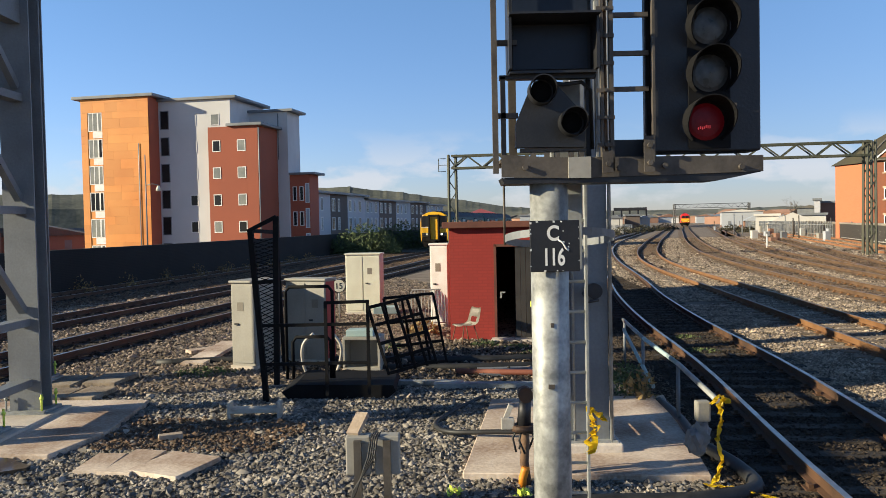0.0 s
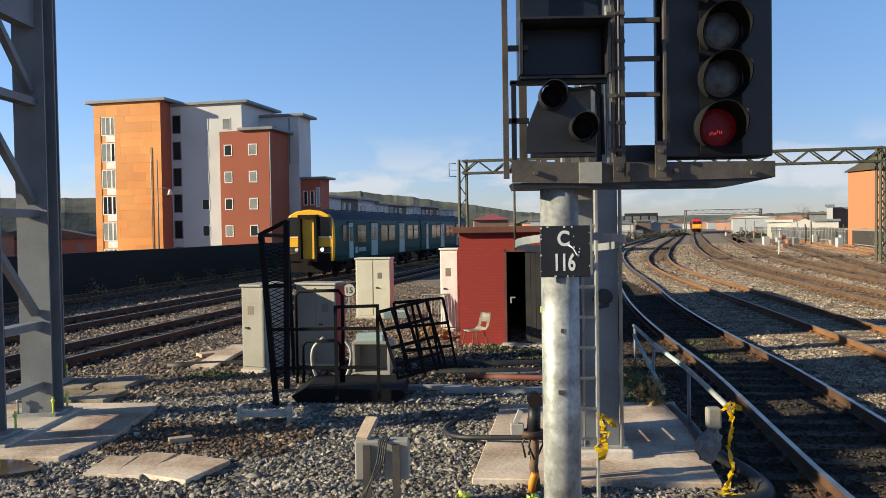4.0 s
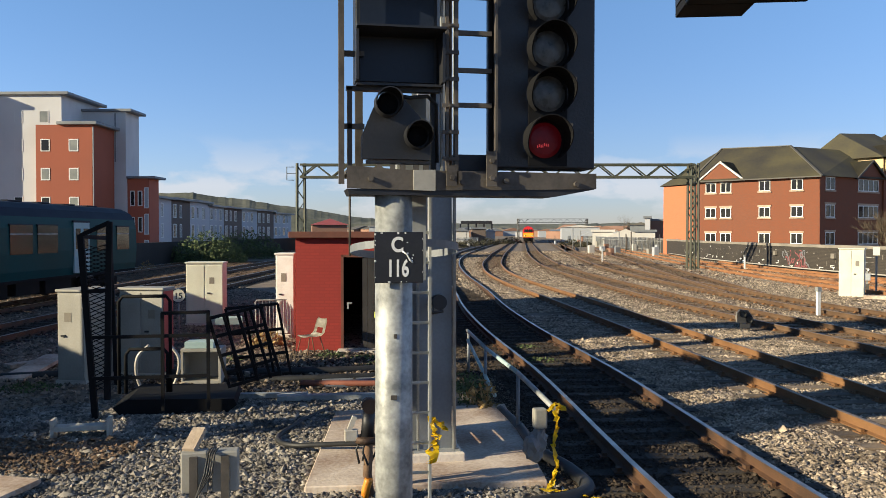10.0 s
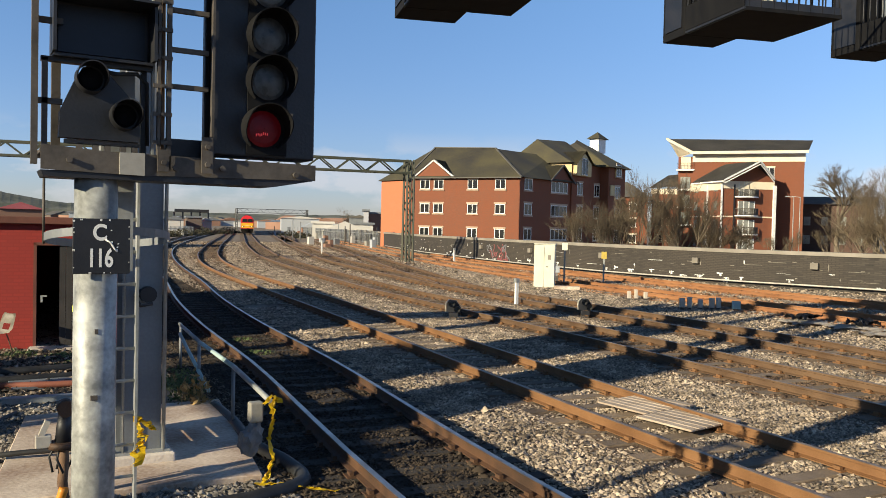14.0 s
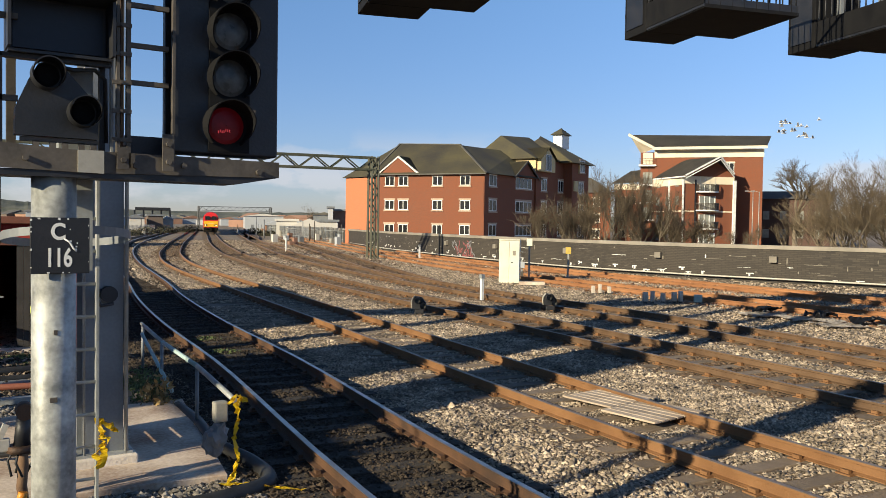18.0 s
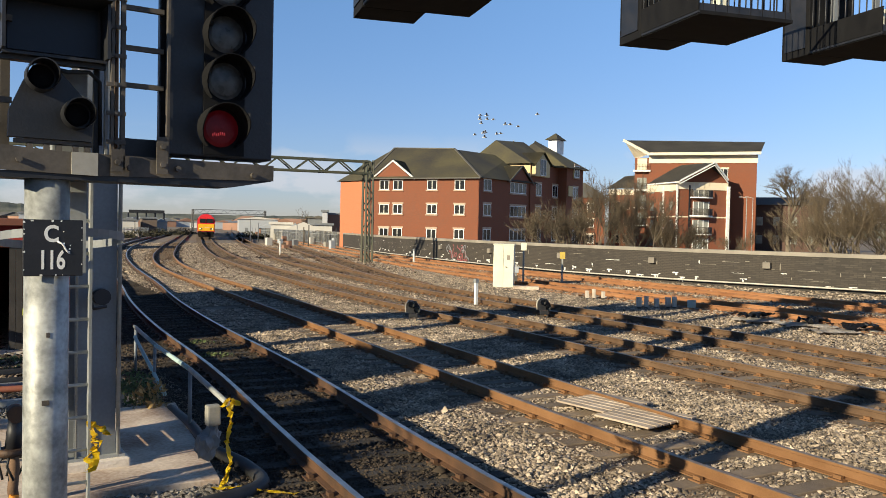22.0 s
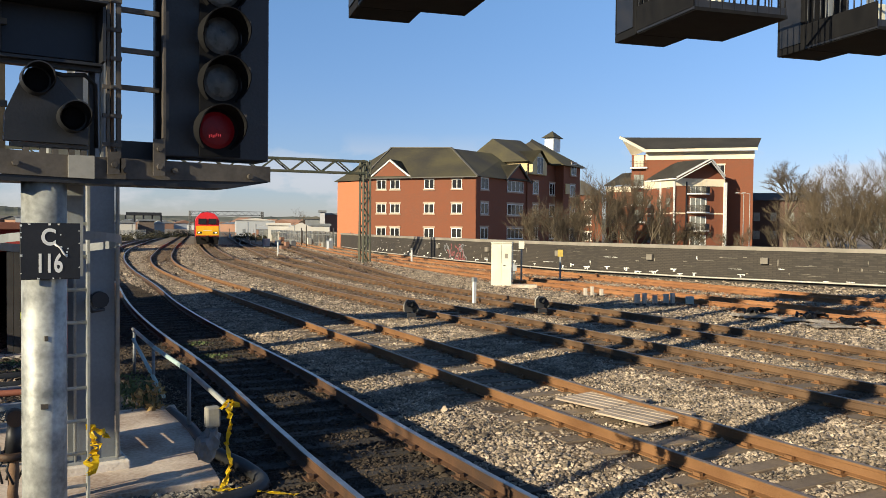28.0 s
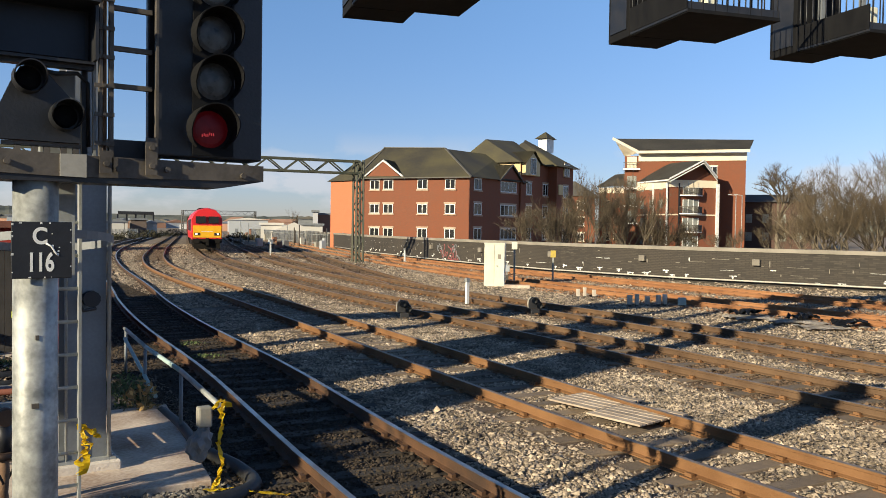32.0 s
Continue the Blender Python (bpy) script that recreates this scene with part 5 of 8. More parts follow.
def speed_board(m, txt):
    s = thing("speed_board", "round white speed board with black figures", "sign", m)
    b = bmesh.new()
    add_tube(b, (0, 0, 0), (0, 0, 0.8), 0.025, n=8)
    part("post", b, M["galv"], s)
    b = bmesh.new()
    add_tube(b, (0, -0.03, 1.0), (0, -0.05, 1.0), 0.2, n=28)
    d = part("disc", b, M["cream"], s)
    b = bmesh.new()
    for i in range(28):
        a0, a1 = 6.2832 * i / 28, 6.2832 * (i + 1) / 28
        v = [b.verts.new((q * math.cos(a), -0.052, 1.0 + q * math.sin(a))) for q, a in ((0.2, a0), (0.2, a1), (0.182, a1), (0.182, a0))]
        b.faces.new(v)
    part("rim", b, M["black"], d)
    cu = bpy.data.curves.new("figures", "FONT")
    cu.body, cu.size, cu.align_x, cu.extrude, cu.offset = txt, 0.24, "CENTER", 0.001, 0.0034
    cu.materials.append(M["black"])
    ob = new("figures", cu)
    ob.parent = d
    ob.matrix_local = pose(0, -0.053, 0.915, 90, 0, 0)


speed_board(pose(-3.1, 24.2, GROUND), "15")


def junction_box():
    s = thing("junction_boxes", "pair of pale lineside junction boxes on steel posts", "junction box", pose(-0.68, 7.6, GROUND))
    for x in (-0.24, 0.03):
        b = bmesh.new()
        add_box(b, x - 0.02, x + 0.21, -0.08, 0.08, 0.47, 0.83, bevel=0.012)
        bx = part("box", b, M["cab_grey"], s, "pale grey box")
        b = bmesh.new()
        add_box(b, x + 0.06, x + 0.13, -0.13, -0.085, -0.05, 0.80)
        part("post", b, M["frame_grey"], s, "steel channel post")
    b = bmesh.new()
    add_bar(b, (-0.20, 0.0, 0.83), (-0.12, 0.2, 0.98), 0.12, 0.05)
    part("batten", b, M["wood"], s, "pale offcut of board")
    for k in range(4):
        b = bmesh.new()
        x = -0.06 + 0.02 * k
        add_path(b, [(x + 0.06, -0.02, 0.85), (x + 0.04, -0.12, 0.83), (x + 0.01, -0.14, 0.65), (x - 0.10 - 0.03 * k, -0.16, 0.35), (x - 0.25, -0.2, 0.02)], 0.008)
        part("wire", b, M["cable"], s)


junction_box()


def stub_post():
    s = thing("cable_stub", "rusty stub post with a black clamp and orange sleeve", "post", pose(0.815, 8.6, GROUND))
    b = bmesh.new()
    add_path(b, [(0.03, 0, 0), (0.0, 0, 0.25), (0.015, 0.01, 0.45), (0, 0, 0.66)], 0.048, 10)
    part("post", b, M["rust_pole"], s)
    b = bmesh.new()
    add_tube(b, (0.0, 0, 0.62), (0.02, 0, 0.94), 0.075, 0.062, n=12)
    part("clamp", b, M["black"], s)
    b = bmesh.new()
    add_tube(b, (0.0, 0, 0.585), (0.0, 0, 0.645), 0.135, 0.12, n=14)
    part("collar", b, M["rust_dark"], s, "rusty flat collar")
    b = bmesh.new()
    add_tube(b, (0.02, -0.10, 0.97), (0.02, 0.06, 0.97), 0.078, n=16)
    part("end_cap", b, M["rust_dark"], s)
    for k, a in enumerate((0.4, 1.6, 2.9, 4.2)):
        b = bmesh.new()
        add_path(b, [(0.05 * math.cos(a), 0.05 * math.sin(a), 0.62), (0.12 * math.cos(a), 0.12 * math.sin(a), 0.5), (0.09 * math.cos(a + 0.5), 0.09 * math.sin(a + 0.5), 0.36)], 0.012, 5)
        part("wire", b, M["cable"], s)
    b = bmesh.new()
    add_box(b, -0.24, -0.10, -0.04, 0.04, 0.60, 0.72, bevel=0.01)
    part("white_block", b, M["plastic_white"], s)
    b = bmesh.new()
    add_bar(b, (-0.19, 0, 0.715), (-0.13, 0, 0.86), 0.06, 0.05)
    part("white_lever", b, M["plastic_white"], s)
    b = bmesh.new()
    add_path(b, [(-0.03, -0.05, 0.0), (-0.025, -0.052, 0.09), (0.0, -0.055, 0.17), (0.01, -0.055, 0.21)], 0.045, 7)
    part("sleeve", b, mat("orange_sleeve", (0.75, 0.27, 0.02), (0.6, 0.2, 0.02), 8.0, 0.5), s)


stub_post()


def pipe_rail():
    s = thing("handrail", "pale blue scaffold-tube rail on short posts beside the rail", "handrail", pose(2.6, 9.0, GROUND))
    inv = pose(-2.6, -9.0, -GROUND)
    for a, b_, m in (((2.86, 8.55, 0.67), (3.11, 10.9, 0.66), "galv"), ((3.11, 10.9, 0.66), (3.24, 13.3, 0.655), "pipe_blue"), ((3.24, 13.3, 0.655), (3.50, 16.0, 0.64), "galv"), ((3.16, 12.4, 0.05), (3.42, 15.6, 0.5), "pipe_blue")):
        b = bmesh.new()
        add_tube(b, a, b_, 0.032, n=10)
        b.transform(inv)
        part("rail", b, M[m], s)
    for x, y in ((3.11, 10.9), (3.48, 15.8), (3.25, 13.4)):
        b = bmesh.new()
        add_tube(b, (x, y, GROUND), (x, y, 0.63), 0.026, n=8)
        b.transform(inv)
        part("post", b, M["grey_steel"], s)
    b = bmesh.new()
    add_box(b, 2.65, 2.80, 8.6, 8.72, 0.44, 0.66, bevel=0.02)
    b.transform(inv)
    part("box", b, M["cab_grey"], s, "grey box at the rail's end")
    b = bmesh.new()
    bmesh.ops.create_icosphere(b, subdivisions=3, radius=1.0)
    for v in b.verts:                             # a crumpled hanging bag
        k = 1 + 0.5 * noise.noise(v.co * 1.9) + 0.2 * noise.noise(v.co * 5.0)
        v.co = Vector((2.69 + v.co.x * 0.125 * k, 8.66 + v.co.y * 0.09 * k, 0.27 + v.co.z * 0.17 * k + 0.03 * v.co.x))
    b.transform(inv)
    part("sack", b, M["grey_steel"], s, "grimy wrapped bundle under the box")


pipe_rail()
tape("barrier_tape", [(2.88, 8.48, 0.72), (2.84, 8.46, 0.64), (2.86, 8.45, 0.5), (2.82, 8.44, 0.3), (2.84, 8.40, 0.1), (2.78, 8.36, -0.05), (2.74, 8.33, -0.13)], "yellow and black tape hanging from the rail", 11)
tape("barrier_tape", [(2.78, 8.5, 0.66), (2.86, 8.48, 0.75), (2.98, 8.5, 0.66)], "knot of yellow tape on the rail", 12)
tape("barrier_tape", [(2.74, 8.33, -0.12), (2.62, 8.25, -0.12), (2.9, 8.2, -0.12), (3.1, 7.9, -0.12), (3.3, 7.75, -0.13)], "yellow tape trailing on the stones", 13)


def cable(pts, r, label, m="cable"):
    b = bmesh.new()
    p = np.array(pts, float)
    d = np.r_[0, np.cumsum(np.linalg.norm(np.diff(p, axis=0), axis=1))]
    mm = np.gradient(p, d, axis=0)
    q = []
    for i in range(len(p) - 1):
        h = d[i + 1] - d[i]
        for s in np.linspace(0, 1, 6, endpoint=False):
            q.append((2 * s**3 - 3 * s**2 + 1) * p[i] + (s**3 - 2 * s**2 + s) * h * mm[i] + (-2 * s**3 + 3 * s**2) * p[i + 1] + (s**3 - s**2) * h * mm[i + 1])
    q.append(p[-1])
    add_path(b, q, r, 8)
    return tagged(part("cable", b, M[m]), label, "cable")


G = GROUND + 0.04
cable([(-2.52, 14.9, G), (-2.6, 14.85, G + .3), (-2.56, 14.8, G + .62), (-2.38, 14.8, G + .8)], 0.028, "bent white hose standing against the cabinet", "plastic_white")
cable([(-2.02, 14.9, G), (-1.92, 14.85, G + .25), (-1.9, 14.8, G + .6), (-2.02, 14.8, G + .78)], 0.028, "bent white hose standing against the cabinet", "plastic_white")
cable([(0.6, 12.9, G), (0.1, 11.9, G), (-0.15, 11.0, G + .02), (0.05, 10.4, G + .08), (0.6, 10.2, G + .12), (1.3, 10.15, G + .12)], 0.032, "thick black cable looping over the stones")
cable([(3.2, 12.2, G), (3.15, 11.0, G + .02), (3.05, 9.8, G + .02), (3.2, 8.9, G), (3.1, 8.2, G), (2.6, 7.95, G), (1.6, 7.9, G), (0.4, 7.85, G)], 0.085, "thick black hose along the slab's edge")
cable([(-5.9, 16.7, G), (-4.0, 16.9, G), (-1.5, 16.4, G + .03), (1.0, 16.2, G + .03), (3.0, 16.6, G)], 0.08, "bundle of black cables on the ground")
cable([(-1.2, 15.6, G), (0.8, 15.4, G + .03), (2.6, 15.6, G)], 0.07, "black cable on the ground")
cable([(0.2, 14.9, G + .04), (1.3, 14.6, G + .05), (2.3, 14.5, G + .04)], 0.055, "red-brown conduit lying on the ground", "brown_pipe")


def plank(x, y, z, l, w, h, rz, rx, label, m="wood", name="board"):
    b = bmesh.new()
    add_box(b, -l / 2, l / 2, -w / 2, w / 2, 0, h, bevel=0.006)
    ob = part(name, b, M[m])
    ob.matrix_world = pose(x, y, z, rx, 0, rz)
    return tagged(ob, label, name)


for x, y, l, w, rz, rx in ((-3.14, 9.36, 0.72, 0.74, -25, 2), (-3.67, 9.50, 0.40, 0.78, -12, 3), (-4.04, 9.48, 0.36, 0.58, -6, 4)):
    plank(x, y, GROUND + 0.03, l, w, 0.06, rz, rx, "weathered pale paving board on the stones", "slab", "paving_board")
for x, y, l, w, rz in ((-6.46, 13.55, 0.52, 0.78, -4), (-5.92, 13.58, 0.50, 0.80, -6), (-6.9, 14.7, 0.72, 0.9, -3), (-6.1, 14.87, 0.6, 0.95, -5), (-7.9, 12.9, 0.6, 0.9, 2)):
    plank(x, y, GROUND + 0.02, l, w, 0.08, rz, 1, "weathered brown-stained trough lid", "lid", "trough_lid")
plank(-5.0, 17.6, GROUND + 0.06, 0.5, 2.3, 0.07, -6, 3, "long pale board lying on dark timbers", "slab", "board")
plank(-3.6, 10.6, GROUND + 0.03, 0.3, 0.1, 0.09, 25, 5, "yellowed offcut of timber", "wood", "offcut")
plank(0.9, 13.6, GROUND + 0.03, 2.2, 0.18, 0.09, -3, 0, "long pale steel trough on the ground", "galv", "steel_trough")
plank(-0.4, 13.9, GROUND + 0.04, 1.4, 0.14, 0.08, -6, 0, "bent length of pale steel", "galv", "steel_trough")
plank(1.6, 15.0, GROUND + 0.02, 2.0, 0.7, 0.05, 2, 0, "grey sheet lying by the cables", "grey_steel", "sheet")
plank(-4.9, 18.6, GROUND + 0.03, 2.0, 0.3, 0.08, 42, 0, "pale trough lids beside the track", "slab", "trough_lid")
plank(-1.6, 22.5, GROUND + 0.35, 0.7, 0.5, 0.18, 5, 0, "small grey-blue case on the ground", "pipe_blue", "case")
for i, (x, y) in enumerate(((9.05, 9.8), (9.2, 10.8))):
    for k in range(7):
        plank(x - 0.9 + 0.62 + k * 0.16 - 0.48 + 0.1, y - 1.6 + 0.02 * k, -0.09 + rise(x), 0.14, 0.95, 0.03, 6 + k, 0, "bleached crossing boards between the rails", "wood", "crossing_board")

# ---- walls and buildings ----
def wall_run(name, pts, h, t, m, label, cope=None, base=GROUND):
    """A wall of constant height along a bent line, with stone coping."""
    w = thing(name, label, "wall", kind="structure")
    p = np.array(pts, float)
    d = np.gradient(p, axis=0)
    d /= np.linalg.norm(d, axis=1)[:, None]
    nrm = np.stack([d[:, 1], -d[:, 0]], 1)

    def ribbon(half, z0, z1):
        b = bmesh.new()
        rows = []
        for q, n in zip(p, nrm):
            g = base + rise(q[0])
            rows.append([b.verts.new((q[0] + n[0] * a * half, q[1] + n[1] * a * half, g + z)) for a, z in ((-1, z0), (1, z0), (1, z1), (-1, z1))])
        for a, c in zip(rows, rows[1:]):
            for k in range(4):
                b.faces.new((a[k], c[k], c[(k + 1) % 4], a[(k + 1) % 4]))
        b.faces.new(rows[0])
        b.faces.new(rows[-1][::-1])
        return b

    part("wall_face", ribbon(t / 2, -0.3, h), m, w)
    if cope:
        part("coping", ribbon(t / 2 + 0.05, h - 0.06, h + 0.12), cope, w)
    return w


wall_run("wall_west", [(-26, -8), (-21.5, 10), (-16.9, 35.7), (-14.9, 44.1), (-10.2, 77.5), (-5.5, 100), (2, 130)], 1.95, 0.4, M["wall_left"], "long boundary wall with its shade put into a near-black colour")
WALL_E = [(42, -6), (40, 5), (38, 12), (36, 20), (33.3, 28), (32.2, 36), (33.2, 48), (36.8, 67), (43, 88), (54, 120), (80, 190)]
wall_run("wall_east", WALL_E, 1.70, 0.45, M["brick_dark"], "long blackened brick boundary wall with stone coping", M["coping"])


def window(parent, x, z, w, h, y=0.0, frame=None, bars=1, glass=None, sill=None, t=0.07):
    """A window set in a wall that faces -y, in the wall's own space."""
    b = bmesh.new()
    for dims in ((x, x + w, z, z + t), (x, x + w, z + h - t, z + h), (x, x + t, z + t, z + h - t), (x + w - t, x + w, z + t, z + h - t)):
        add_box(b, dims[0], dims[1], y - 0.04, y + 0.06, dims[2], dims[3])
    for k in range(bars):
        c = x + w * (k + 1) / (bars + 1)
        add_box(b, c - t / 2, c + t / 2, y - 0.035, y + 0.05, z + t, z + h - t)
    wd = part("window", b, frame or M["white_paint"], parent)
    b = bmesh.new()
    add_box(b, x + t * 0.5, x + w - t * 0.5, y - 0.005, y + 0.03, z + t * 0.5, z + h - t * 0.5)
    part("pane", b, glass or M["glass"], wd)
    if sill:
        b = bmesh.new()
        add_box(b, x - 0.12, x + w + 0.12, y - 0.1, y + 0.02, z - 0.16, z - 0.01)
        part("sill", b, sill, wd)
        b = bmesh.new()
        add_box(b, x - 0.12, x + w + 0.12, y - 0.06, y + 0.02, z + h + 0.01, z + h + 0.2)
        part("lintel", b, sill, wd)
    return wd


def block(parent, x0, x1, y0, y1, z0, z1, m, name="wall", lb=""):
    b = bmesh.new()
    add_box(b, x0, x1, y0, y1, z0, z1)
    return part(name, b, m, parent, lb)


def flats():
    """The orange, grey and terracotta block of flats."""
    f = thing("apartment_building", "modern flats in orange terracotta, pale grey and red-brown render", "building",
              Matrix.Translation((-26.8, 75.5, 0)) @ Matrix.Rotation(radians(-12), 4, "Z") @ Matrix.Diagonal((1.06, 0.42, 1, 1)) @ Matrix.Translation((26.8, -75.5, 0)))
    zt = 14.85
    block(f, -33.3, -26.8, 75.5, 95, -1, zt - 0.1, M["red_clad"], lb="dark red return wall")
    block(f, -26.9, -19.95, 79.6, 97, -1, zt - 0.4, M["grey_render"], lb="pale grey rendered wall")
    block(f, -20.0, -16.2, 88.8, 96, -1, zt - 1.3, M["grey_render"], lb="pale grey rendered wall")
    block(f, -21.8, -17.2, 78.2, 88.7, -1, 11.8, M["brown_render"], lb="terracotta rendered wall")
    block(f, -16.2, -14.3, 89.5, 95, -1, 7.5, M["red_clad"], lb="lower red-brown wing")
    for dims in ((-34.1, -26.2, 74.8, 95.5, zt - 0.1, zt + 0.18), (-26.9, -19.3, 79.0, 97.5, zt - 0.4, zt - 0.14), (-20.3, -15.6, 88.2, 96.5, zt - 1.3, zt - 1.05), (-20.0, -16.7, 77.5, 89, 11.8, 12.07), (-16.2, -13.7, 88.8, 95.5, 7.5, 7.72)):
        b = bmesh.new()
        add_box(b, *dims, bevel=0.05)
        part("roof", b, M["roof_grey"], f, "flat roof with a grey overhanging edge")
    rnd = random.Random(5)
    block(f, -33.34, -31.2, 75.488, 75.5, -1, 13.9, M["orange_clad"], "backing")
    z = -1.0                                      # terracotta panels over the front
    while z < zt - 0.15:
        h = min(rnd.choice((0.62, 0.75, 0.9)), zt - 0.12 - z)
        x = -33.35
        while x < -26.78:
            w = rnd.choice((1.2, 1.9, 2.6))
            x1 = min(x + w, -26.78)
            for a, c in ((x, x1),):
                lo, hi = max(a, -33.35), c
                segs = [(lo, hi)]
                if z + h > 0 and z < 13.2:        # leave the tall window strip open
                    segs = [(lo, min(hi, -32.7)), (max(lo, -31.25), hi)]
                for p, q in segs:
                    if q - p > 0.05:
                        block(f, p + 0.003, q - 0.003, 75.36, 75.5, z + 0.003, z + h - 0.003, M["orange_clad"], "panel")
            x = x1
        z += h
    for k in range(6):
        z = -0.6 + 2.47 * k
        window(f, -32.65, z, 0.95, 1.75, 75.46, bars=1, glass=M["glass_pale"] if k != 2 else M["glass"])
        window(f, -31.7, z, 0.4, 1.75, 75.46, bars=0, glass=M["glass_pale"] if k % 2 else M["glass"])
        block(f, -32.2, -31.27, 75.4, 75.5, z - 0.62, z - 0.02, M["white_paint"], "spandrel")
        window(f, -26.65, z + 0.1, 0.85, 1.75, 79.56, frame=M["roof_grey"], bars=0)
        block(f, -26.65, -25.8, 79.5, 79.56, z - 0.42, z + 0.05, M["grey_render"], "spandrel")
        if k > 0:
            window(f, -23.9, z + 0.3, 0.75, 1.05, 79.56, frame=M["grey_render"] if k > 2 else M["white_paint"], bars=0, glass=M["grey_render"] if k > 2 else M["glass"])
            if k == 5:
                window(f, -21.8, z + 0.3, 0.8, 1.05, 79.56, frame=M["grey_render"], bars=0, glass=M["glass_pale"])
    for k in range(5):
        z = -0.35 + 2.47 * k
        window(f, -21.4, z, 0.75, 1.05, 78.16, bars=0, glass=M["glass_pale"] if k % 2 else M["glass"])
        window(f, -19.1, z, 0.78, 1.05, 78.16, bars=0, glass=M["glass_pale"] if k > 1 else M["glass"])
    for k in range(3):
        window(f, -15.95, 0.2 + 2.4 * k, 0.4, 1.4, 89.46, bars=0)
        window(f, -15.3, 0.2 + 2.4 * k, 0.4, 1.4, 89.46, bars=0)
        window(f, -14.75, 0.0 + 2.4 * k, 0.4, 1.9, 89.46, bars=0, glass=M["far_grey"])
    for x, y, z0, z1 in ((-27.75, 75.2, -1, 10.5), (-17.1, 88.75, 9, 13.4), (-17.05, 77.9, 0, 11.6)):
        b = bmesh.new()
        add_tube(b, (x, y, z0), (x, y, z1), 0.06, n=6)
        part("pipe", b, M["roof_grey"], f)


flats()


def lamp_post(x, y, h):
    s = thing("street_lamp", "slim grey street lamp with a bent arm", "street lamp", pose(x, y, -0.2))
    b = bmesh.new()
    add_tube(b, (0, 0, 0), (0, 0, h), 0.07, 0.04, n=8)
    part("pole", b, M["roof_grey"], s)
    b = bmesh.new()
    add_path(b, [(0, 0, h - 2.3), (0.5, 0, h - 2.2), (0.95, 0, h - 2.3)], 0.03)
    part("arm", b, M["roof_grey"], s)
    b = bmesh.new()
    add_tube(b, (0.95, 0, h - 2.35), (0.95, 0, h - 2.75), 0.09, 0.22, n=10)
    part("lantern", b, M["cream"], s)


lamp_post(-22.35, 62.0, 8.4)


def terrace(x, y, w, d, h, rz, m, label):
    t = thing("terraced_flats", label, "building", pose(x, y, -1, 0, 0, rz), group="flats along the line")
    block(t, 0, w, 0, d, 0, h, m)
    b = bmesh.new()
    add_box(b, -0.4, w + 0.4, -0.6, d + 0.4, h, h + 0.25)
    part("roof", b, M["roof_grey"], t)
    for i in range(int(w / 2.6)):
        for k in range(3):
            window(t, 0.6 + i * 2.6, 0.7 + k * 2.3, 0.8 if i % 2 else 1.3, 1.6, -0.02, bars=1, t=0.1)


# the row runs on without gaps, brown, lilac and blue-grey fronts in turn, along the boundary wall
ROW = [(-14.6, 92.0), (-13.5, 99.0), (-12.3, 106.5), (-10.9, 116.0), (-9.6, 124.5), (-7.6, 134.5), (-5.6, 144.5), (-3.0, 154.0), (0.2, 165.0)]
for i, ((x0, y0), (x1, y1)) in enumerate(zip(ROW, ROW[1:])):
    terrace(x0, y0, math.hypot(x1 - x0, y1 - y0), 9, 7.35 + (0.0, 0.1, 0.2, -0.1)[i % 4] - 0.03 * i, math.degrees(math.atan2(y1 - y0, x1 - x0)),
            M[("far_pale", "far_dark", "far_pale", "far_grey", "far_dark", "far_grey", "far_dark", "far_grey")[i]], "brown and blue-grey rendered flats with flat dark roofs")


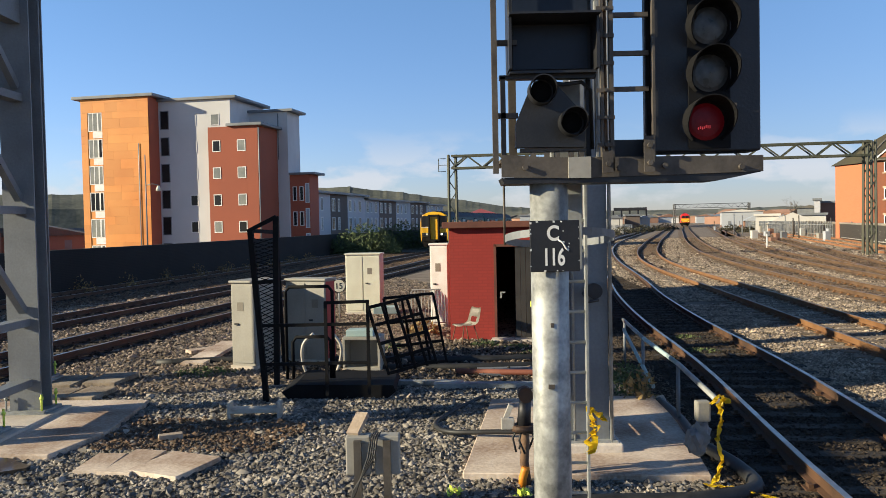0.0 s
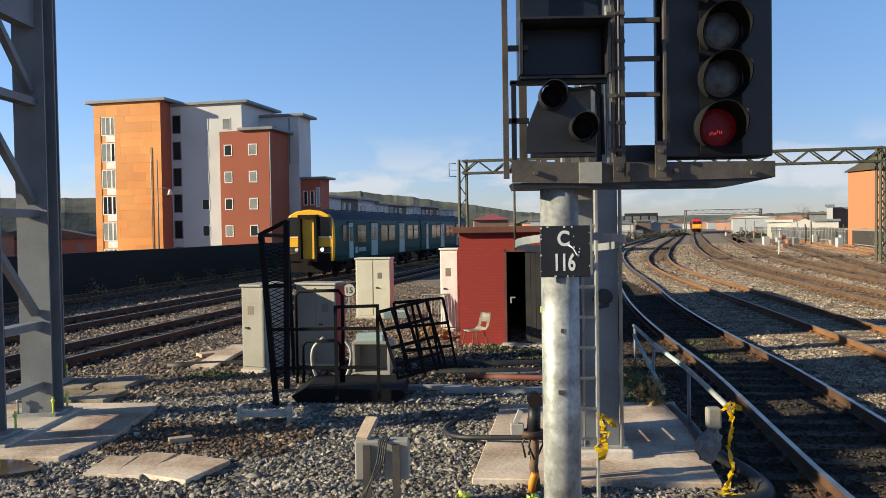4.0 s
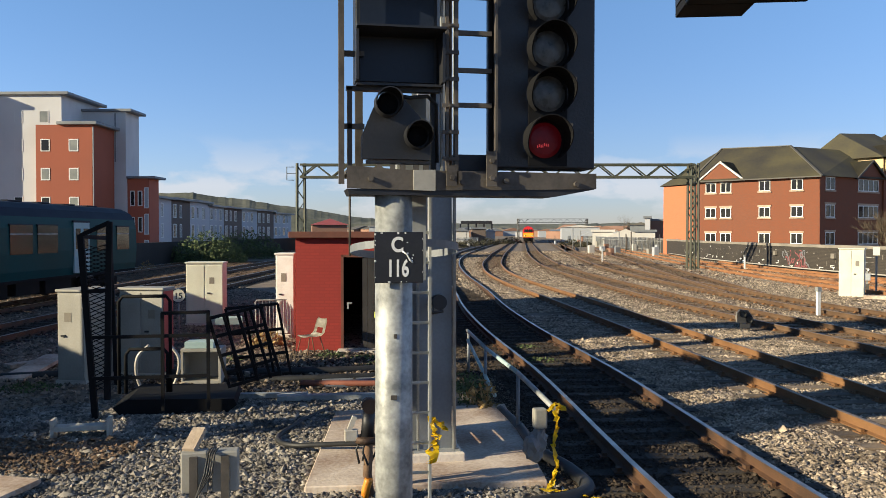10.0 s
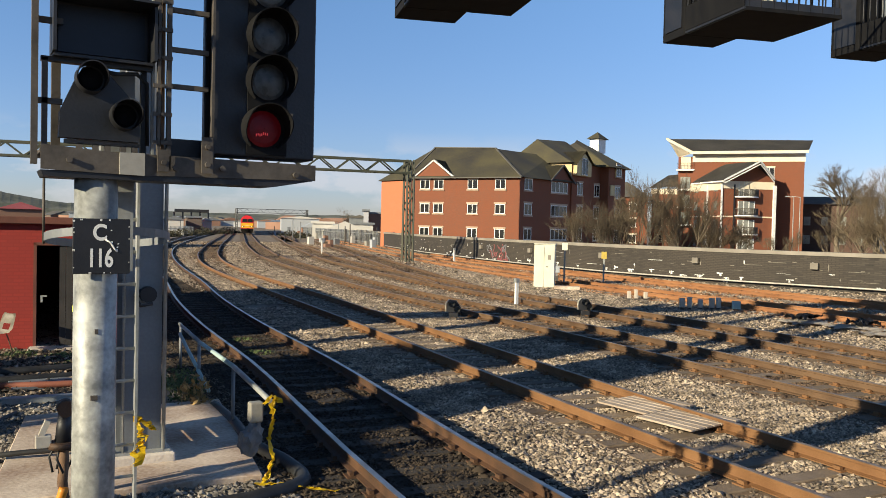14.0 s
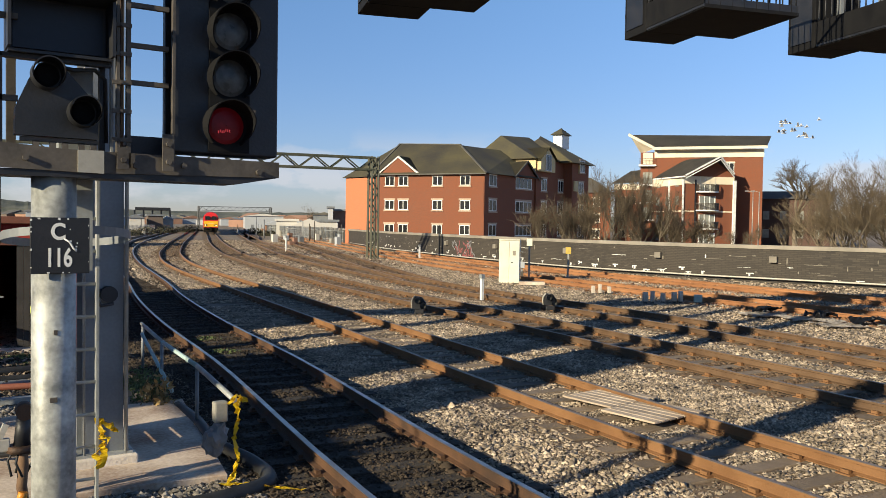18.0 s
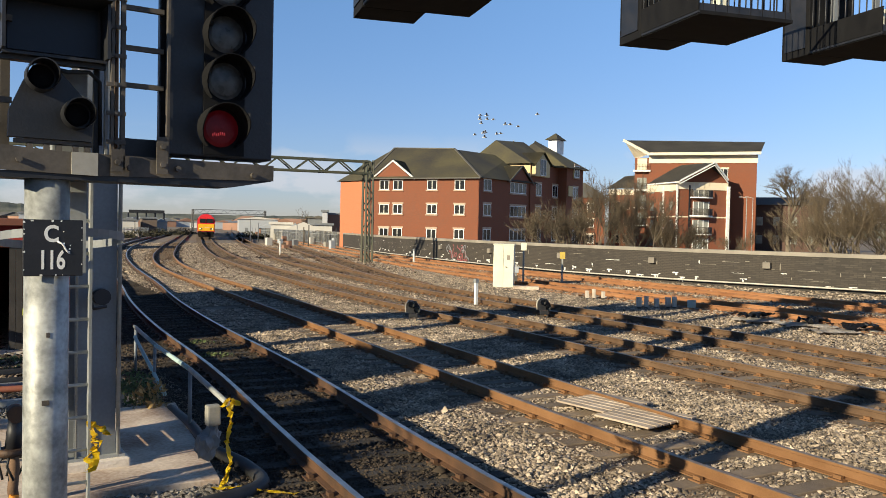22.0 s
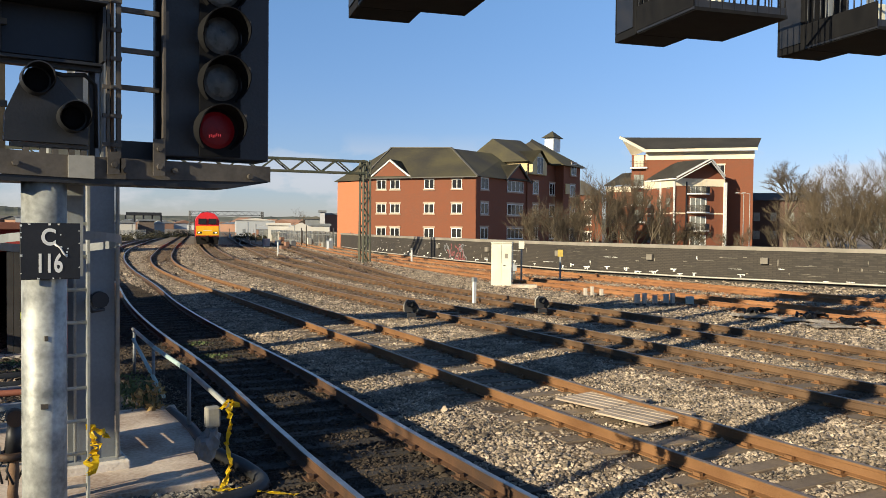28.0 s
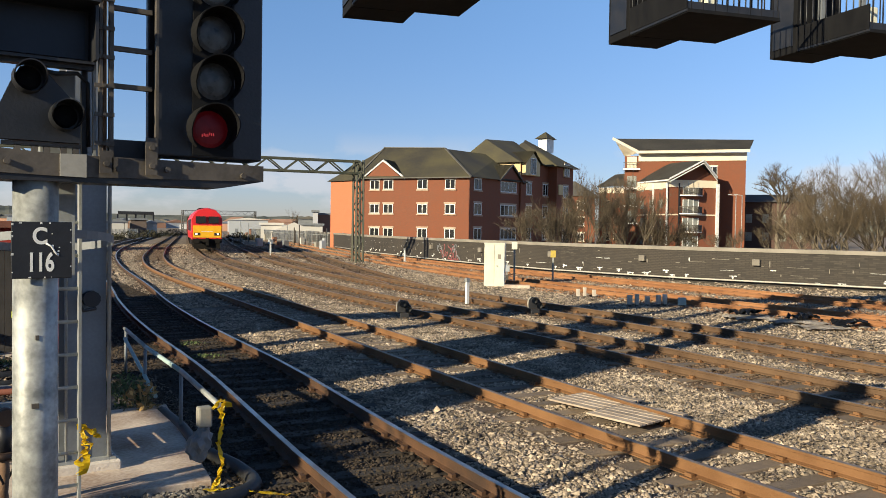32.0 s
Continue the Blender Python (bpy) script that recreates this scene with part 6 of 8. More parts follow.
def houses():
    """Three-storey red brick flats with a mossy slate roof."""
    # front corner p, running to c, in the block's own space x along the front, y into the block
    px, py, cx, cy = 44.1, 84.2, 51.5, 73.0
    ang = math.degrees(math.atan2(cy - py, cx - px))
    L = math.hypot(cx - px, cy - py)
    hs = thing("brick_flats", "three-storey red brick flats with mossy slate roofs", "building", pose(px, py, 0, 0, 0, ang))
    ez = 8.2
    block(hs, 0, L, 0, 11, -1, ez, M["brick"])
    b = bmesh.new()                              # hipped roof
    o = 0.4
    lo = [b.verts.new(v) for v in ((-o, -o, ez), (L + o, -o, ez), (L + o, 11 + o, ez), (-o, 11 + o, ez))]
    r0, r1 = b.verts.new((0.3, 5.5, ez + 4.0)), b.verts.new((8.2, 5.5, ez + 3.75))
    for q in ((lo[0], lo[1], r1, r0), (lo[1], lo[2], r1), (lo[2], lo[3], r0, r1), (lo[3], lo[0], r0), tuple(lo[::-1])):
        b.faces.new(q)
    part("roof", b, M["slate"], hs, "mossy hipped slate roof")
    for p, q in (((0.3, 5.5, ez + 4.03), (8.2, 5.5, ez + 3.78)), ((8.2, 5.5, ez + 3.78), (L + o, -o, ez + 0.04)), ((0.3, 5.5, ez + 4.03), (-o, -o, ez + 0.04))):
        b = bmesh.new()
        add_bar(b, p, q, 0.22, 0.10)
        part("ridge_tiles", b, M["slate_grey"], hs, "pale ridge tiles")
    b = bmesh.new()
    add_bar(b, (-o, -o - 0.05, ez - 0.06), (L + o, -o - 0.05, ez - 0.06), 0.12, 0.12)
    part("gutter", b, M["slate_grey"], hs)
    b = bmesh.new()                              # gable on the front
    g0, g1, gp = 0.6, 5.4, 3.0
    add_prism(b, [(g0, ez - 0.1), (g1, ez - 0.1), (gp, ez + 1.9)], -0.12, 3.2)
    part("gable", b, M["brick"], hs, "small brick gable")
    for a, c in ((g0 - 0.4, gp), (g1 + 0.4, gp)):
        b = bmesh.new()
        add_bar(b, (a, -0.15, ez - 0.1), (c, -0.15, ez + 2.0), 0.12, 0.2)
        part("bargeboard", b, M["white_paint"], hs)
        b = bmesh.new()
        v = [b.verts.new(p) for p in ((a, -0.3, ez), (c, -0.3, ez + 2.1), (c, 3.4, ez + 2.1), (a, 1.5, ez))]
        b.faces.new(v)
        bmesh.ops.solidify(b, geom=b.faces[:], thickness=0.1)
        part("gable_roof", b, M["slate"], hs)
    for k in range(3):
        z = 1.45 + 2.72 * k
        for x in (1.28, 3.02, 7.28, 10.62):
            window(hs, x, z, 1.22, 1.08, 0.0, bars=1, sill=M["brick_sill"], t=0.075)
    # the shaded wing that runs back to the east
    ang2 = 22.0
    w2 = thing("brick_flats", "shaded red brick wing with stone lintels and dormer gables", "building", pose(cx + 0.05, cy - 0.05, 0, 0, 0, ang2))
    L2 = 12.2
    block(w2, 0.0, L2, 0, 9, -1, ez, M["brick"])
    b = bmesh.new()
    lo = [b.verts.new(v) for v in ((-0.4, -o, ez), (L2 + o, -o, ez), (L2 + o, 9 + o, ez), (-0.4, 9 + o, ez))]
    meet = pose(cx + 0.05, cy - 0.05, 0, 0, 0, ang2).inverted() @ (pose(px, py, 0, 0, 0, ang) @ Vector((8.2, 5.5, ez + 3.70)))
    r0, r1 = b.verts.new(meet), b.verts.new((14.0, 4.5, ez + 3.55))
    for q in ((lo[0], lo[1], r1, r0), (lo[1], lo[2], r1), (lo[2], lo[3], r0, r1), (lo[3], lo[0], r0), tuple(lo[::-1])):
        b.faces.new(q)
    part("roof", b, M["slate"], w2, "slate roof")
    b = bmesh.new()
    add_prism(b, [(6.3, ez - 0.1), (11.4, ez - 0.1), (8.9, ez + 1.75)], -0.1, 3.0)
    part("gable", b, M["brick"], w2)
    for a, c in ((5.9, 8.9), (11.8, 8.9)):
        b = bmesh.new()
        b.faces.new([b.verts.new(p) for p in ((a, -0.3, ez - 0.1), (c, -0.3, ez + 1.95), (c, 3.4, ez + 1.95), (a, 1.6, ez - 0.1))])
        bmesh.ops.solidify(b, geom=b.faces[:], thickness=0.1)
        part("gable_roof", b, M["slate"], w2)
    b = bmesh.new()
    add_bar(b, (5.9, -0.32, ez - 0.15), (8.9, -0.32, ez + 1.9), 0.1, 0.18)
    add_bar(b, (11.8, -0.32, ez - 0.15), (8.9, -0.32, ez + 1.9), 0.1, 0.18)
    part("bargeboard", b, M["slate_grey"], w2)
    for k in range(3):
        z = 1.35 + 2.75 * k
        for x, w in ((0.9, 1.6), (6.6, 3.7)):
            window(w2, x, z, w, 1.3, 0.0, bars=1 if w < 2 else 3, sill=M["brick_sill"], t=0.1)
    # salmon end block
    s = thing("salmon_building", "salmon rendered end wall with a slate hip", "building", pose(41.9, 90.0, 0, 0, 0, -60))
    block(s, 0.95, 5.4, 0.6, 10, -1, 7.95, M["brick_salmon"])
    b = bmesh.new()
    lo = [b.verts.new(v) for v in ((0.6, 0.3, 7.95), (5.6, 0.3, 8.1), (5.6, 10.3, 8.1), (0.6, 10.3, 7.95))]
    r = b.verts.new(pose(41.9, 90.0, 0, 0, 0, -60).inverted() @ (pose(px, py, 0, 0, 0, ang) @ Vector((0.3, 5.5, ez + 3.95))))
    for q in ((lo[0], lo[1], r), (lo[1], lo[2], r), (lo[2], lo[3], r), (lo[3], lo[0], r), tuple(lo[::-1])):
        b.faces.new(q)
    part("roof", b, M["slate"], s)
    # the taller turret block beyond the wing
    t = thing("turret_flats", "tall red brick flats with hipped slate roof and white cupola", "building", pose(63.0, 77.4, 0, 0, 0, 22))
    ez2 = 10.7
    block(t, -1.2, 6.0, 0, 12, -1, ez2, M["brick"])
    block(t, 5.9, 10.6, -1.2, 9, -1, ez2 - 0.1, M["brick"], lb="corner bay")
    block(t, -1.32, -1.2, 0.0, 7.5, 8.9, ez2 - 0.12, M["cream_wall"], "band", "cream upper wall")
    block(t, 7.6, 9.2, -1.34, -1.2, 9.3, ez2 - 0.3, M["cream_wall"], "band", "cream panel on the bay")
    block(t, 6.3, 7.4, -1.34, -1.2, 7.0, 8.3, M["cream_wall"], "band", "cream panel on the bay")
    for x0, x1, y0, y1, z, a, c, zz in ((-1.9, 6.4, -0.3, 9.0, ez2 - 0.1, (0.4, 6), (7.4, 6), 3.2), (4.6, 11.2, -1.9, 9.4, ez2 - 0.2, (7.2, 4.4), (8.0, 4.6), 3.5)):
        b = bmesh.new()
        lo = [b.verts.new(v) for v in ((x0, y0, z), (x1, y0, z), (x1, y1, z), (x0, y1, z))]
        r0, r1 = b.verts.new((*a, z + zz)), b.verts.new((*c, z + zz + 0.4))
        for q in ((lo[0], lo[1], r1, r0), (lo[1], lo[2], r1), (lo[2], lo[3], r0, r1), (lo[3], lo[0], r0), tuple(lo[::-1])):
            b.faces.new(q)
        part("roof", b, M["slate"], t, "hipped mossy slate roof")
    b = bmesh.new()
    add_prism(b, [(-1.0, ez2 - 1.6), (2.6, ez2 - 1.6), (2.6, ez2 - 0.1), (0.8, ez2 + 1.2), (-1.0, ez2 - 0.1)], -0.55, 3)
    dm = part("dormer", b, M["cream_wall"], t, "gabled dormer with a white window")
    for a, c in ((-1.4, 0.8), (3.0, 0.8)):
        b = bmesh.new()
        b.faces.new([b.verts.new(p) for p in ((a, -0.8, ez2 - 0.25), (c, -0.8, ez2 + 1.4), (c, 4.2, ez2 + 1.4), (a, 1.8, ez2 - 0.25))])
        bmesh.ops.solidify(b, geom=b.faces[:], thickness=0.12)
        part("dormer_roof", b, M["slate"], dm)
    window(t, 0.1, ez2 - 1.5, 1.4, 2.0, -0.6, bars=1)
    block(t, 10.3, 12.3, 2.6, 3.9, ez2 + 2.2, ez2 + 4.0, M["white_paint"], "cupola", "white louvred cupola")
    b = bmesh.new()
    lo = [b.verts.new(v) for v in ((9.9, 2.3, ez2 + 4.0), (12.7, 2.3, ez2 + 4.0), (12.7, 4.2, ez2 + 4.0), (9.9, 4.2, ez2 + 4.0))]
    r0 = b.verts.new((11.3, 3.3, ez2 + 5.0))
    for k in range(4):
        b.faces.new((lo[k], lo[(k + 1) % 4], r0))
    b.faces.new(lo[::-1])
    part("cupola_roof", b, M["slate"], t)
    b = bmesh.new()                              # the roof runs on under the cupola
    lo = [b.verts.new(v) for v in ((5.6, 0.5, ez2 - 0.1), (13.4, 0.5, ez2 - 0.1), (13.4, 7.0, ez2 - 0.1), (5.6, 7.0, ez2 - 0.1))]
    r0, r1 = b.verts.new((8.6, 3.4, ez2 + 2.9)), b.verts.new((11.8, 3.4, ez2 + 2.6))
    for q in ((lo[0], lo[1], r1, r0), (lo[1], lo[2], r1), (lo[2], lo[3], r0, r1), (lo[3], lo[0], r0), tuple(lo[::-1])):
        b.faces.new(q)
    part("roof", b, M["slate"], t, "hipped mossy slate roof")
    for k in range(3):
        for x in (0.1, 4.4):
            window(t, x, 1.3 + 2.75 * k, 1.4, 1.5, 0.0, bars=1, sill=M["brick_sill"], t=0.1)
    for k in range(4):
        window(t, 7.7, 1.2 + 2.75 * k, 1.4, 1.5, -1.36 if k == 3 else -1.22, bars=1, sill=M["brick_sill"], t=0.1)


houses()


def balcony_block():
    """Brick and cream flats with a winged roof and a gabled wing of stacked balconies."""
    D0, a0 = 135.0, radians(49.6)
    f = thing("balcony_flats", "brick and cream flats with a winged grey roof and balconies", "building", pose(D0 * math.sin(a0), D0 * math.cos(a0), 0, 0, 0, -49.6))
    block(f, -6.6, 9.5, 0, 14, -1, 13.7, M["brick"])
    block(f, -6.7, 9.6, -0.1, 14.1, 13.7, 14.95, M["sandstone"], "band", "cream band under the roof")
    b = bmesh.new()                              # roof wing, flaring out at the west end
    b.faces.new([b.verts.new(v) for v in ((-6.9, -1.2, 15.15), (9.9, -1.2, 15.2), (11.0, 5.5, 17.45), (-11.2, 5.5, 18.0))])
    bmesh.ops.solidify(b, geom=b.faces[:], thickness=0.22)
    part("roof", b, M["slate_grey"], f, "winged monopitch roof")
    b = bmesh.new()
    b.faces.new([b.verts.new(v) for v in ((-6.9, -1.0, 14.95), (-10.8, 5.4, 17.5), (-9.2, 4.0, 14.9), (-8.4, 1.0, 14.6))])
    bmesh.ops.solidify(b, geom=b.faces[:], thickness=0.12)
    part("soffit", b, M["sandstone"], f, "cream soffit under the flared end")
    for p, q in (((-11.2, 5.3, 18.0), (-6.8, -1.3, 15.15)), ((-6.9, -1.3, 15.05), (9.95, -1.3, 15.1))):
        b = bmesh.new()
        add_bar(b, p, q, 0.16, 0.42)
        part("fascia", b, M["sandstone"], f)
    block(f, -8.9, -6.6, 0.6, 7, -1, 14.6, M["brick"], lb="corner bay")
    for z, m in ((12.7, "sandstone"), (9.6, "glass_pale"), (6.8, "glass_pale"), (4.0, "glass_pale")):
        block(f, -8.5, -7.0, 0.45, 0.6, z, z + 1.8, M[m], "bay_window")
        block(f, -9.1, -6.4, -0.3, 0.8, z - 0.35, z - 0.1, M["white_paint"], "balcony_floor")
        b = bmesh.new()
        for i in range(12):
            add_box(b, -9.0 + i * 0.22, -8.97 + i * 0.22, -0.28, -0.25, z - 0.1, z + 0.8)
        add_box(b, -9.05, -6.5, -0.3, -0.22, z + 0.8, z + 0.87)
        part("balustrade", b, M["frame_grey"], f)
    # low wing at the west end
    block(f, -13.0, -8.9, 2, 9, -1, 9.5, M["brick"], lb="lower side wing")
    block(f, -13.1, -8.9, 1.9, 2.0, 8.7, 9.6, M["sandstone"], "band")
    b = bmesh.new()
    b.faces.new([b.verts.new(v) for v in ((-13.6, 1.4, 9.6), (-8.8, 1.4, 9.9), (-8.8, 6, 12.2), (-10.8, 6, 12.0))])
    bmesh.ops.solidify(b, geom=b.faces[:], thickness=0.2)
    part("side_roof", b, M["slate_grey"], f)
    for k in range(3):
        for x in (-12.2, -10.6):
            window(f, x, 0.9 + 2.7 * k, 1.0, 1.3, 1.98, bars=0, frame=M["sandstone"])
    # gabled wing, turned to the east
    W = Matrix.Translation((0.0, -7.0, 0)) @ Matrix.Rotation(radians(30), 4, "Z")

    def wp(nm, b, m, lb="", parent=None):
        b.transform(W)
        return part(nm, b, M[m], parent or f, lb)

    def wb(nm, dims, m, lb=""):
        b = bmesh.new()
        add_box(b, *dims)
        return wp(nm, b, m, lb)

    b = bmesh.new()
    add_prism(b, [(-2.4, -1), (5.9, -1), (5.9, 10.5), (2.65, 12.9), (-2.4, 10.3)], 0, 9.5)
    wp("wall", b, "brick", "gabled brick wing")
    wb("band", (-2.5, 5.98, -0.1, 0.0, 9.2, 10.3), "sandstone", "cream band")
    wb("band", (-2.5, -2.4, 0.0, 9.5, 9.0, 10.3), "sandstone", "cream band")
    wb("string_course", (-2.46, 5.96, -0.06, 0.0, 5.0, 5.2), "sandstone")
    wb("string_course", (-2.46, -2.4, 0.0, 9.5, 5.0, 5.2), "sandstone")
    pk = (2.65, -1.6, 13.2)                       # the gable's peak, its two eaves and the ridge's far end
    for e, far, far_e in (((-2.95, -1.6, 10.3), (1.9, 9.0, 13.4), (-2.5, 9.0, 10.4)), ((5.7, -0.4, 10.75), (2.2, 9.0, 13.4), (6.1, 9.0, 10.75))):
        b = bmesh.new()
        b.faces.new([b.verts.new(v) for v in (e, pk, far, far_e)])
        bmesh.ops.solidify(b, geom=b.faces[:], thickness=0.2)
        wp("gable_roof", b, "slate_grey", "grey pitched roof over the wing")
        for o, h in ((0.0, 0.22), (-0.42, 0.12)):
            b = bmesh.new()
            add_bar(b, (e[0], e[1] - 0.1, e[2] + o), (pk[0], pk[1] - 0.1, pk[2] + o), 0.14, h)
            wp("bargeboard", b, "white_paint")
    b = bmesh.new()
    add_bar(b, (-2.95, -1.5, 10.15), (-2.55, 9, 10.25), 0.14, 0.2)
    wp("gutter", b, "white_paint")
    for x, y, r in ((6.0, -0.15, 0.2), (-0.45, -0.15, 0.09), (-2.45, -0.12, 0.1), (-2.5, 4.0, 0.1)):
        wb("downpipe", (x - r, x + r, y - r, y + r, -1, 9.8), "white_paint" if r != 0.09 else "black")
    for k in range(4):
        z = -0.35 + 2.75 * k
        b = bmesh.new()
        add_box(b, 0.2, 2.9, -0.05, 0.06, z + 0.2, z + 2.25)
        wp("french_window", b, "glass_pale")
        for x in (0.2, 1.05, 1.9, 2.76):
            wb("window_post", (x, x + 0.14, -0.1, 0.0, z + 0.2, z + 2.25), "white_paint")
        if k:
            b = bmesh.new()
            pts = [(-0.4 + 3.8 * i / 8, -0.25 - 1.25 * math.sin(math.pi * i / 8)) for i in range(9)]
            add_slab(b, pts, z, z + 0.18)
            fl = wp("balcony_floor", b, "white_paint", "curved white balcony floor")
            for (x0, y0), (x1, y1) in zip(pts, pts[1:]):
                b = bmesh.new()
                add_bar(b, (x0, y0, z + 1.15), (x1, y1, z + 1.15), 0.06, 0.07)
                for j in range(4):
                    xx, yy = x0 + (x1 - x0) * j / 4, y0 + (y1 - y0) * j / 4
                    add_box(b, xx - 0.025, xx + 0.025, yy - 0.025, yy + 0.025, z + 0.18, z + 1.12)
                wp("balustrade", b, "frame_grey", "grey balcony railings", fl)
        for y in (1.2, 4.2, 7.2):
            wb("side_window", (-2.46, -2.38, y, y + 1.0, z + 0.9, z + 2.2), "glass_pale")
    window(f, 3.9, 11.3, 1.4, 1.5, -0.02, bars=1, sill=M["sandstone"])
    t = thing("brick_house", "brick house with a slate hip behind the trees", "house", pose(88, 100, 0, 0, 0, -40))
    block(t, -3, 6, 0, 8, -1, 8.0, M["brick"])
    b = bmesh.new()
    lo = [b.verts.new(v) for v in ((-3.4, -0.4, 8), (6.4, -0.4, 8), (6.4, 8.4, 8), (-3.4, 8.4, 8))]
    r0, r1 = b.verts.new((0.5, 4, 10.6)), b.verts.new((3, 4, 10.6))
    for q in ((lo[0], lo[1], r1, r0), (lo[1], lo[2], r1), (lo[2], lo[3], r0, r1), (lo[3], lo[0], r0), tuple(lo[::-1])):
        b.faces.new(q)
    part("roof", b, M["slate_grey"], t)
    for k in range(3):
        for x in (-2, 0.5, 3.2):
            window(t, x, 0.8 + 2.5 * k, 1.1, 1.3, -0.02, bars=1, sill=M["sandstone"])
    t = thing("brick_house", "long shaded brick house with a slate roof", "house", pose(119, 83, 0, 0, 0, -55))
    block(t, -5, 6.5, 0, 8, -1, 7.6, M["shade_brick"])
    for k in range(2):
        for x in (-3.6, -1.0, 1.6, 4.2):
            block(t, x, x + 1.0, -0.06, -0.01, 1.2 + 3.0 * k, 2.6 + 3.0 * k, M["glass_pale"], "window")
    b = bmesh.new()
    add_prism(b, [(-0.6, 7.6), (8.6, 7.6), (4, 9.0)], -5.6, 7.2)
    for v in b.verts:
        v.co = Vector((v.co.y, v.co.x, v.co.z))
    part("roof", b, M["slate_grey"], t)


balcony_block()


# ---- far gantry over the tracks ----
def far_gantry(x0, y0, x1, y1, zt, m, depth=0.85, posts=(0, 1), label="dark green lattice signal gantry spanning the tracks"):
    g = thing("lattice_gantry", label, "gantry")
    a, c = Vector((x0, y0, 0)), Vector((x1, y1, 0))
    d = c - a
    n = max(4, int(d.length / 1.05))
    u = d.normalized()
    w = Vector((u.y, -u.x, 0)) * 0.35
    for s in (-1, 1):
        for z, nm in ((zt, "top_chord"), (zt - depth, "bottom_chord")):
            b = bmesh.new()
            add_bar(b, a + w * s + Vector((0, 0, z)), c + w * s + Vector((0, 0, z)), 0.14, 0.14)
            part(nm, b, m, g)
        b = bmesh.new()
        for i in range(n):
            p, q = a + d * (i / n) + w * s, a + d * ((i + 1) / n) + w * s
            z0, z1 = (zt, zt - depth) if i % 2 else (zt - depth, zt)
            add_bar(b, p + Vector((0, 0, z0)), q + Vector((0, 0, z1)), 0.09, 0.09)
        part("lattice", b, m, g)
    for t in posts:
        p = a + d * t
        base = GROUND + rise(p.x)
        b = bmesh.new()
        for sx in (-0.28, 0.28):
            for sy in (-0.28, 0.28):
                add_bar(b, p + Vector((sx, sy, base)), p + Vector((sx * 0.9, sy * 0.9, zt + 0.1)), 0.14, 0.14)
        nz = 9
        for i in range(nz):
            z0, z1 = base + (zt - base) * i / nz, base + (zt - base) * (i + 1) / nz
            s = 1 if i % 2 else -1
            for sy in (-0.28, 0.28):
                add_bar(b, p + Vector((-0.28 * s, sy, z0)), p + Vector((0.28 * s, sy, z1)), 0.08, 0.05)
        part("post", b, m, g)
    return g


M["green_steel"] = mat("dull_green_steel", (0.035, 0.045, 0.03), (0.075, 0.07, 0.045), 1.5, 0.7)
far_gantry(0.75, 57.5, 27.3, 52.4, 7.25, M["green_steel"])
far_gantry(73.5, 259.8, 94.6, 252.9, 7.0, M["black"], 1.2, (0, 1), "dark lattice gantry far down the line")
b = bmesh.new()
add_path(b, [(0.3, 57.5, 7.1), (-0.2, 57.5, 7.1), (-0.2, 57.5, 6.2), (0.3, 57.5, 6.2)], 0.03)
add_path(b, [(-0.2, 57.5, 6.65), (0.4, 57.5, 6.65)], 0.02)
tagged(part("gantry_cage", b, M["green_steel"]), "small open cage on the gantry end", "cage")


# ---- distance ----
def ridge(name, pts, base, m, label, rough):
    """A wooded ridge along x, y, height points, with a ragged top."""
    p = np.array(pts, float)
    d = np.r_[0, np.cumsum(np.hypot(*np.diff(p[:, :2], axis=0).T))]
    b = bmesh.new()
    prev = None
    for s in np.arange(0, d[-1], rough * 4):
        x, y, z = (np.interp(s, d, p[:, k]) for k in range(3))
        z += rough * noise.noise(Vector((s / (rough * 9), 3.1, 0))) + 0.5 * rough * random.random()
        k = 1 + 0.5 * z / max(y, 1)
        row = [b.verts.new((x, y, base)), b.verts.new((x * 1.03, y * 1.03, base + (z - base) * 0.6)), b.verts.new((x * 1.08, y * 1.08, z)), b.verts.new((x * 1.5, y * 1.5, base))]
        if prev:
            for i in range(3):
                b.faces.new((prev[i], row[i], row[i + 1], prev[i + 1]))
        prev = row
    return tagged(part(name, b, m), label, "hill", kind="structure")


def dir_pt(az, el, dist):
    a = radians(az)
    return (dist * math.sin(a), dist * math.cos(a), 2.6 + dist * math.tan(radians(el)))


ridge("backdrop_hill", [dir_pt(a, e, 2200) for a, e in ((-75, 2.2), (-50, 2.4), (-30, 2.45), (-24, 2.45), (-17, 2.6), (-9, 2.75), (-6.5, 2.85), (-5, 2.6), (-3, 2.4), (-0.8, 2.0), (1.4, 1.72), (4, 1.2), (8, 0.8), (12, 0.65), (18, 0.62), (25, 0.7), (35, 0.7), (60, 0.8), (80, 1.0))], -5, M["hill"], "long wooded hillside in the distance", 2.2)


def shed_far(x, y, w, d, h, rz, m, roof, label, pitch=0.0):
    t = thing("warehouse", label, "building", pose(x, y, -0.5, 0, 0, rz), group="distant yard buildings")
    block(t, 0, w, 0, d, 0, h, m)
    b = bmesh.new()
    if pitch:
        add_prism(b, [(-0.3, h), (w + 0.3, h), (w / 2, h + pitch)], -0.3, d + 0.3)
    else:
        add_box(b, -0.3, w + 0.3, -0.3, d + 0.3, h, h + 0.4)
    part("roof", b, roof, t)
    for i in range(int(w / 4)):
        block(t, 1.5 + i * 4, 2.2 + i * 4, -0.05, 0.0, 1.2, min(h - 0.5, 2.2), M["roof_grey"], "opening")
    return t


